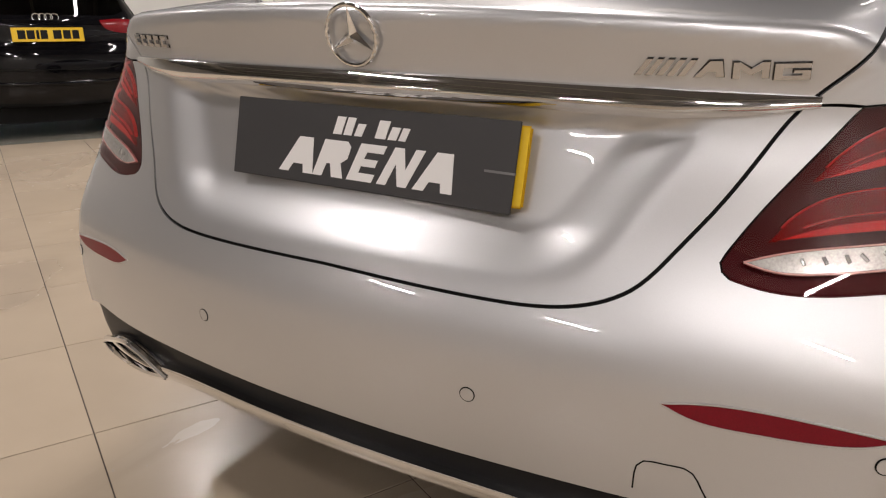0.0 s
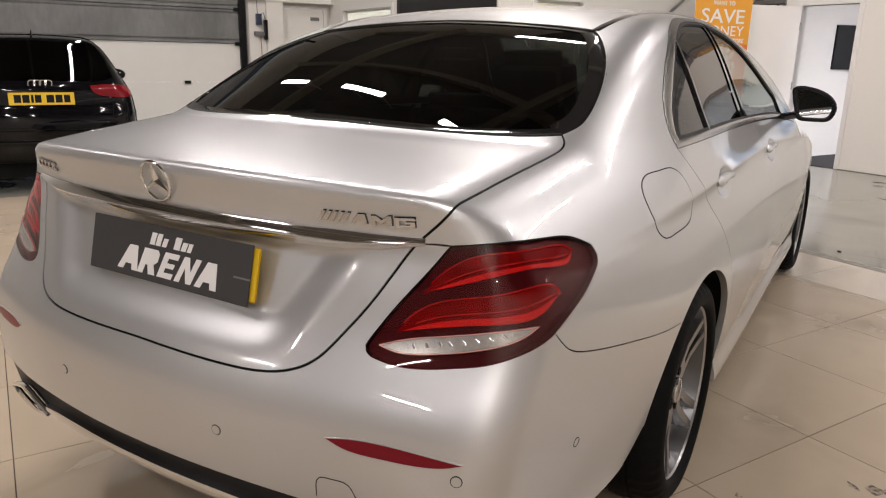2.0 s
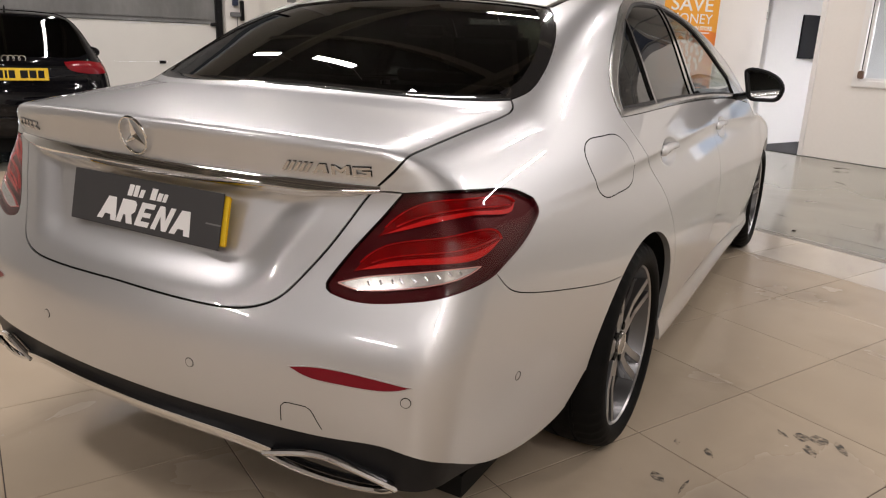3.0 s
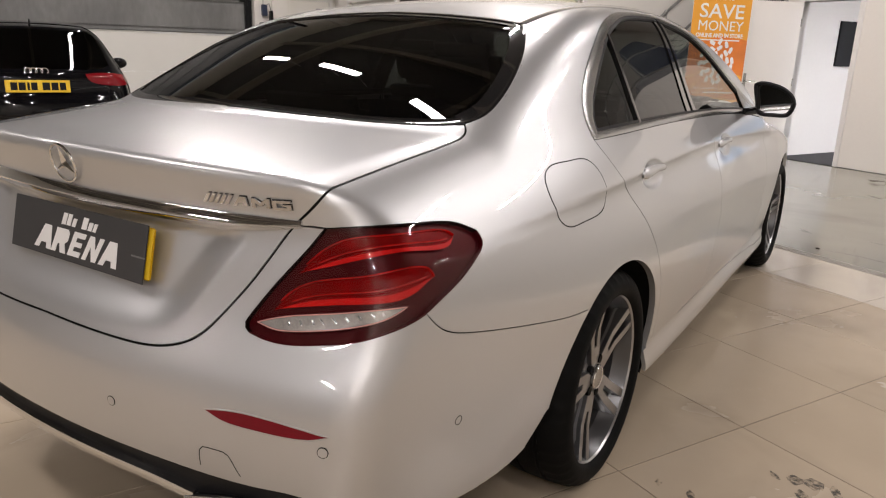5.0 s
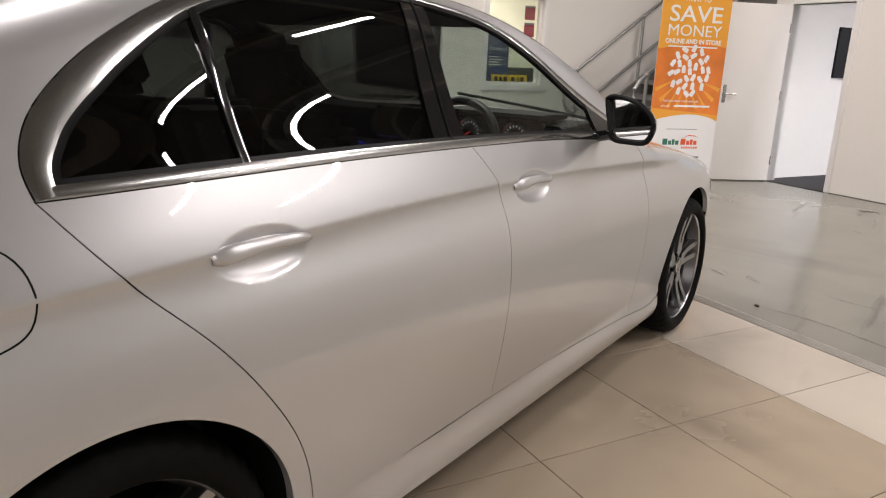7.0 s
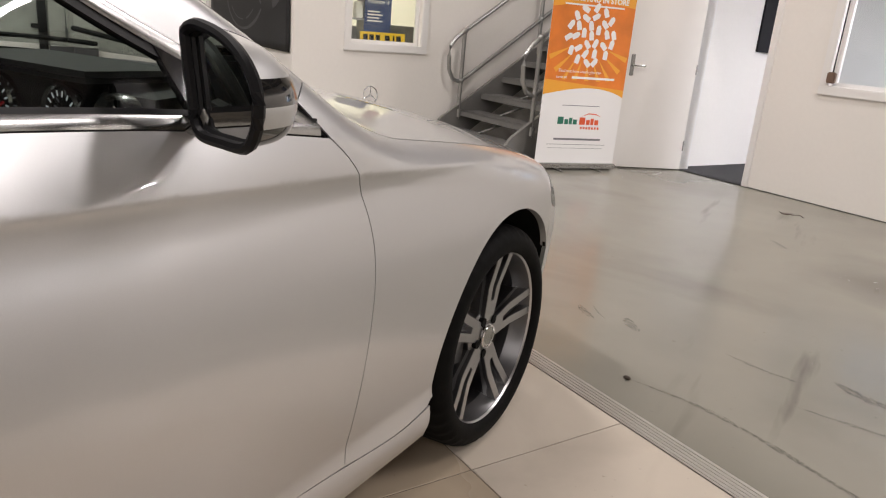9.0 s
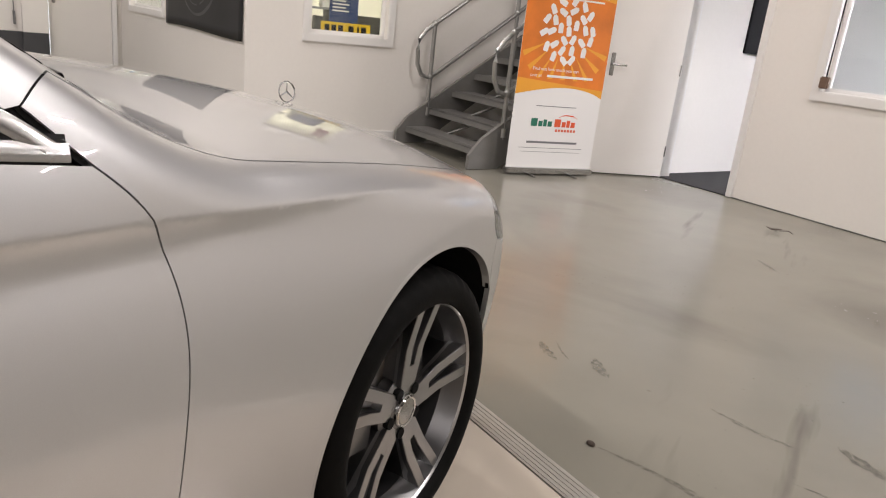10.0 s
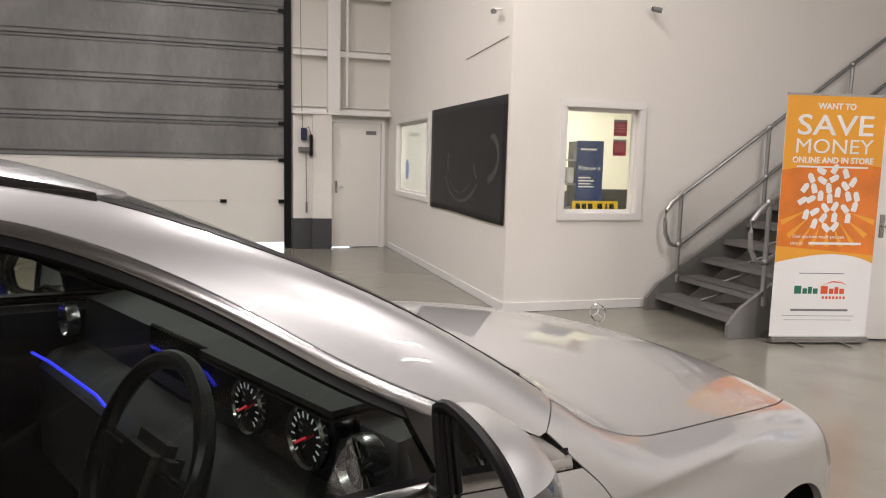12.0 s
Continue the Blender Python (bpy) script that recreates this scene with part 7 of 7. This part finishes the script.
hs.panel("windscreen", [fr, hs.above([(.72, 1.95), (0, 2.05)]), flip(hs.above([(0, 2.05), (.72, 1.95)]), -1), flip(rev(fr), -1), flip(hs.above([(.52, 1.1), (0, 1.18)]), -1), hs.above([(0, 1.18), (.52, 1.1)])], mat_glass_dark, hatchback, gap=.05)
bn = hs.above([(.72, 1.95), (.74, 2.5), (.66, 3.0)])
hs.panel("bonnet", [bn, hs.above([(.66, 3.0), (0, 3.2)]), flip(hs.above([(0, 3.2), (.66, 3.0)]), -1), flip(rev(bn), -1), flip(hs.above([(.72, 1.95), (0, 2.05)]), -1), hs.above([(0, 2.05), (.72, 1.95)])], mat_blackpaint, hatchback, gap=.05)
hs.strip("gate_seam", GATE_S, mat_seal, hatchback, width=.006, high=.001, deep=.004)
hs.strip("gate_seam", flip(GATE_S, -1), mat_seal, hatchback, width=.006, high=.001, deep=.004)
cr = hs.back([(.72, .47), (.4, .455), (0, .45)])
hs.strip("bumper_crease", np.r_[cr, flip(rev(cr), -1)[1:]], mat_blackpaint, hatchback, width=.03, high=.012, deep=.004)
pl = part("number_plate", box(bmesh.new(), -.26, .26, -.006, 0, -.0555, .0555), mat_yellow, hatchback, "yellow number plate", m=pose(0, -.765, .835, -8), bevel=.003)
for k, (x, w) in enumerate(((-.19, .055), (-.125, .055), (-.075, .02), (-.03, .05), (.065, .06), (.135, .055), (.20, .05))):
    part("plate_bar", box(bmesh.new(), x - w / 2, x + w / 2, -.0072, -.0058, -.034, .034), mat_black, pl)
for k in range(4):
    p = hs.back([(-.066 + .044 * k, .968), (-.065 + .044 * k, .968)])[0]
    bm = bmesh.new()
    pipe(bm, [(p[0] + .029 * math.cos(w), p[1] - .006, p[2] + .029 * math.sin(w)) for w in np.linspace(0, 2 * math.pi, 28, endpoint=False)], .0038, 6, closed=True)
    part("emblem_ring", bm, mat_chrome, hatchback, smooth=True)
for _, s in both:
    bm = bmesh.new()
    bmesh.ops.create_uvsphere(bm, u_segments=20, v_segments=12, radius=1, matrix=pose(s * .97, 1.62, .98) @ Matrix.Diagonal((.10, .06, .065, 1)))
    mm_ = part("door_mirror", bm, mat_blackpaint, hatchback, smooth=True)
    bm = bmesh.new()
    cyl(bm, (s * .86, 1.62, .95), (s * .92, 1.62, .96), .02, n=8)
    part("mirror_arm", bm, mat_black, mm_)
    for y in (0, 2.62):
        w_ = wheel(hatchback, s * .76, y, 20, .95)
        bm = bmesh.new()
        box(bm, s * .5, s * .84, y - .36, y + .36, .28, .70)
        part("wheel_arch_liner", bm, mat_seal, hatchback)
    bm = bmesh.new()
    cyl(bm, (s * .52, -.80, .31), (s * .52, -.68, .31), .04, n=18, caps=False)
    part("exhaust_pipe", bm, mat_chrome, hatchback, smooth=True)
# plain low black block, added to darken the floor underneath
bm = bmesh.new()
box(bm, -.74, .74, -.66, 3.2, .13, .26)
part("underbody", bm, mat_seal, hatchback)
bm = bmesh.new()
box(bm, -.62, .62, -.35, 2.1, .26, .80)
for x in (-.36, .36):
    box(bm, x - .24, x + .24, .28, .40, .8, 1.08)
    box(bm, x - .12, x + .12, .24, .33, 1.08, 1.24)
    box(bm, x - .24, x + .24, 1.1, 1.22, .8, 1.1)
    box(bm, x - .12, x + .12, 1.06, 1.15, 1.1, 1.28)
part("cabin", bm, mat_trim, hatchback)
bm = bmesh.new()
cyl(bm, (0, -.25, 1.38), (0, -.30, 1.425), .010, .006, n=8)
part("aerial", bm, mat_black, hatchback)

# ---------------------------------------------------------------- marks on the floors
def scuff_material(name, color, cover):
    """A thin smear: dark dirt broken up by a noise, clear between."""
    m = bpy.data.materials.new(name)
    m.use_nodes = True
    nt = m.node_tree
    b = nt.nodes["Principled BSDF"]
    b.inputs["Base Color"].default_value, b.inputs["Roughness"].default_value = (*color, 1), .5
    n, r, tr, mx = (nt.nodes.new("ShaderNode" + k) for k in ("TexNoise", "MapRange", "BsdfTransparent", "MixShader"))
    n.inputs["Scale"].default_value, n.inputs["Detail"].default_value = 60, 5
    r.inputs["From Min"].default_value, r.inputs["From Max"].default_value, r.inputs["To Max"].default_value = .36, .62, cover
    nt.links.new(nt.nodes.new("ShaderNodeTexCoord").outputs["Object"], n.inputs["Vector"])
    nt.links.new(n.outputs["Fac"], r.inputs["Value"])
    nt.links.new(r.outputs[0], mx.inputs[0])
    nt.links.new(tr.outputs[0], mx.inputs[1]), nt.links.new(b.outputs[0], mx.inputs[2])
    nt.links.new(mx.outputs[0], nt.nodes["Material Output"].inputs["Surface"])
    return m


mat_scuff = scuff_material("tyre_scuff", (.06, .055, .048), .42)
mat_smudge = scuff_material("dirt_smudge", (.06, .052, .04), .75)


def smear(parent, pts, width, z, material):
    """A drawn-out mark along points, tapering at both ends."""
    q = smooth_line(pts, .02)
    d = np.gradient(q, axis=0)
    d /= np.linalg.norm(d, axis=1, keepdims=True)
    u = np.linspace(0, 1, len(q))
    w = (width / 2 * np.clip(np.minimum(u, 1 - u) * 5, .12, 1) * (1 + .3 * np.sin(u * 23)))[:, None]
    e = np.c_[-d[:, 1], d[:, 0]] * w
    v = [(x, y, z) for x, y in np.r_[q + e, q - e]]
    n = len(q)
    link("scuff", v, [(i, n + i, n + i + 1, i + 1) for i in range(n - 1)], material, parent)


concrete = bpy.data.objects["floor"]
for pts, wide in (([(-.61, 3.78), (-.35, 3.86), (-.05, 3.87), (.35, 3.84)], .022), ([(-1.27, 4.14), (-1.19, 4.10), (-1.11, 4.08)], .035), ([(-1.24, 4.20), (-1.16, 4.155), (-1.09, 4.13)], .008), ([(-1.06, 4.24), (-.99, 4.19), (-.92, 4.17)], .045),
                  ([(-1.70, 6.30), (-1.60, 6.25), (-1.52, 6.20)], .035), ([(-.60, 4.35), (-.45, 4.36), (-.30, 4.40)], .02), ([(-.25, 4.55), (-.12, 4.52), (.0, 4.55)], .05), ([(-.2, 4.2), (.05, 4.3), (.3, 4.42)], .018), ([(.1, 5.0), (.25, 4.95), (.4, 4.98)], .05)):
    smear(concrete, pts, wide, -.0032, mat_scuff)
for pts, wide in (([(1.05, .94), (1.08, .925), (1.10, .92)], .035), ([(1.10, .985), (1.125, .96), (1.14, .935)], .04), ([(1.14, 1.02), (1.165, .995), (1.185, .965)], .05), ([(1.20, 1.04), (1.23, 1.01), (1.27, .98)], .035), ([(1.16, .93), (1.19, .90), (1.22, .88)], .03), ([(.91, .58), (.925, .565), (.94, .55)], .03), ([(1.0, .62), (1.02, .60), (1.05, .585)], .02), ([(1.0, .36), (1.03, .345), (1.06, .34)], .03), ([(1.09, .42), (1.10, .38), (1.12, .33)], .012)):
    smear(tiles, pts, wide, .0006, mat_smudge)
crumb = base("pebble", ROOM @ pose(-.615, 3.775, -.004), "small brown crumb of dirt on the concrete", "crumb")
bm = bmesh.new()
bmesh.ops.create_icosphere(bm, subdivisions=2, radius=1, matrix=Matrix.Diagonal((.016, .012, .007, 1)) @ Matrix.Translation((0, 0, .7)))
part("lump", bm, mat_twig, crumb, smooth=True)
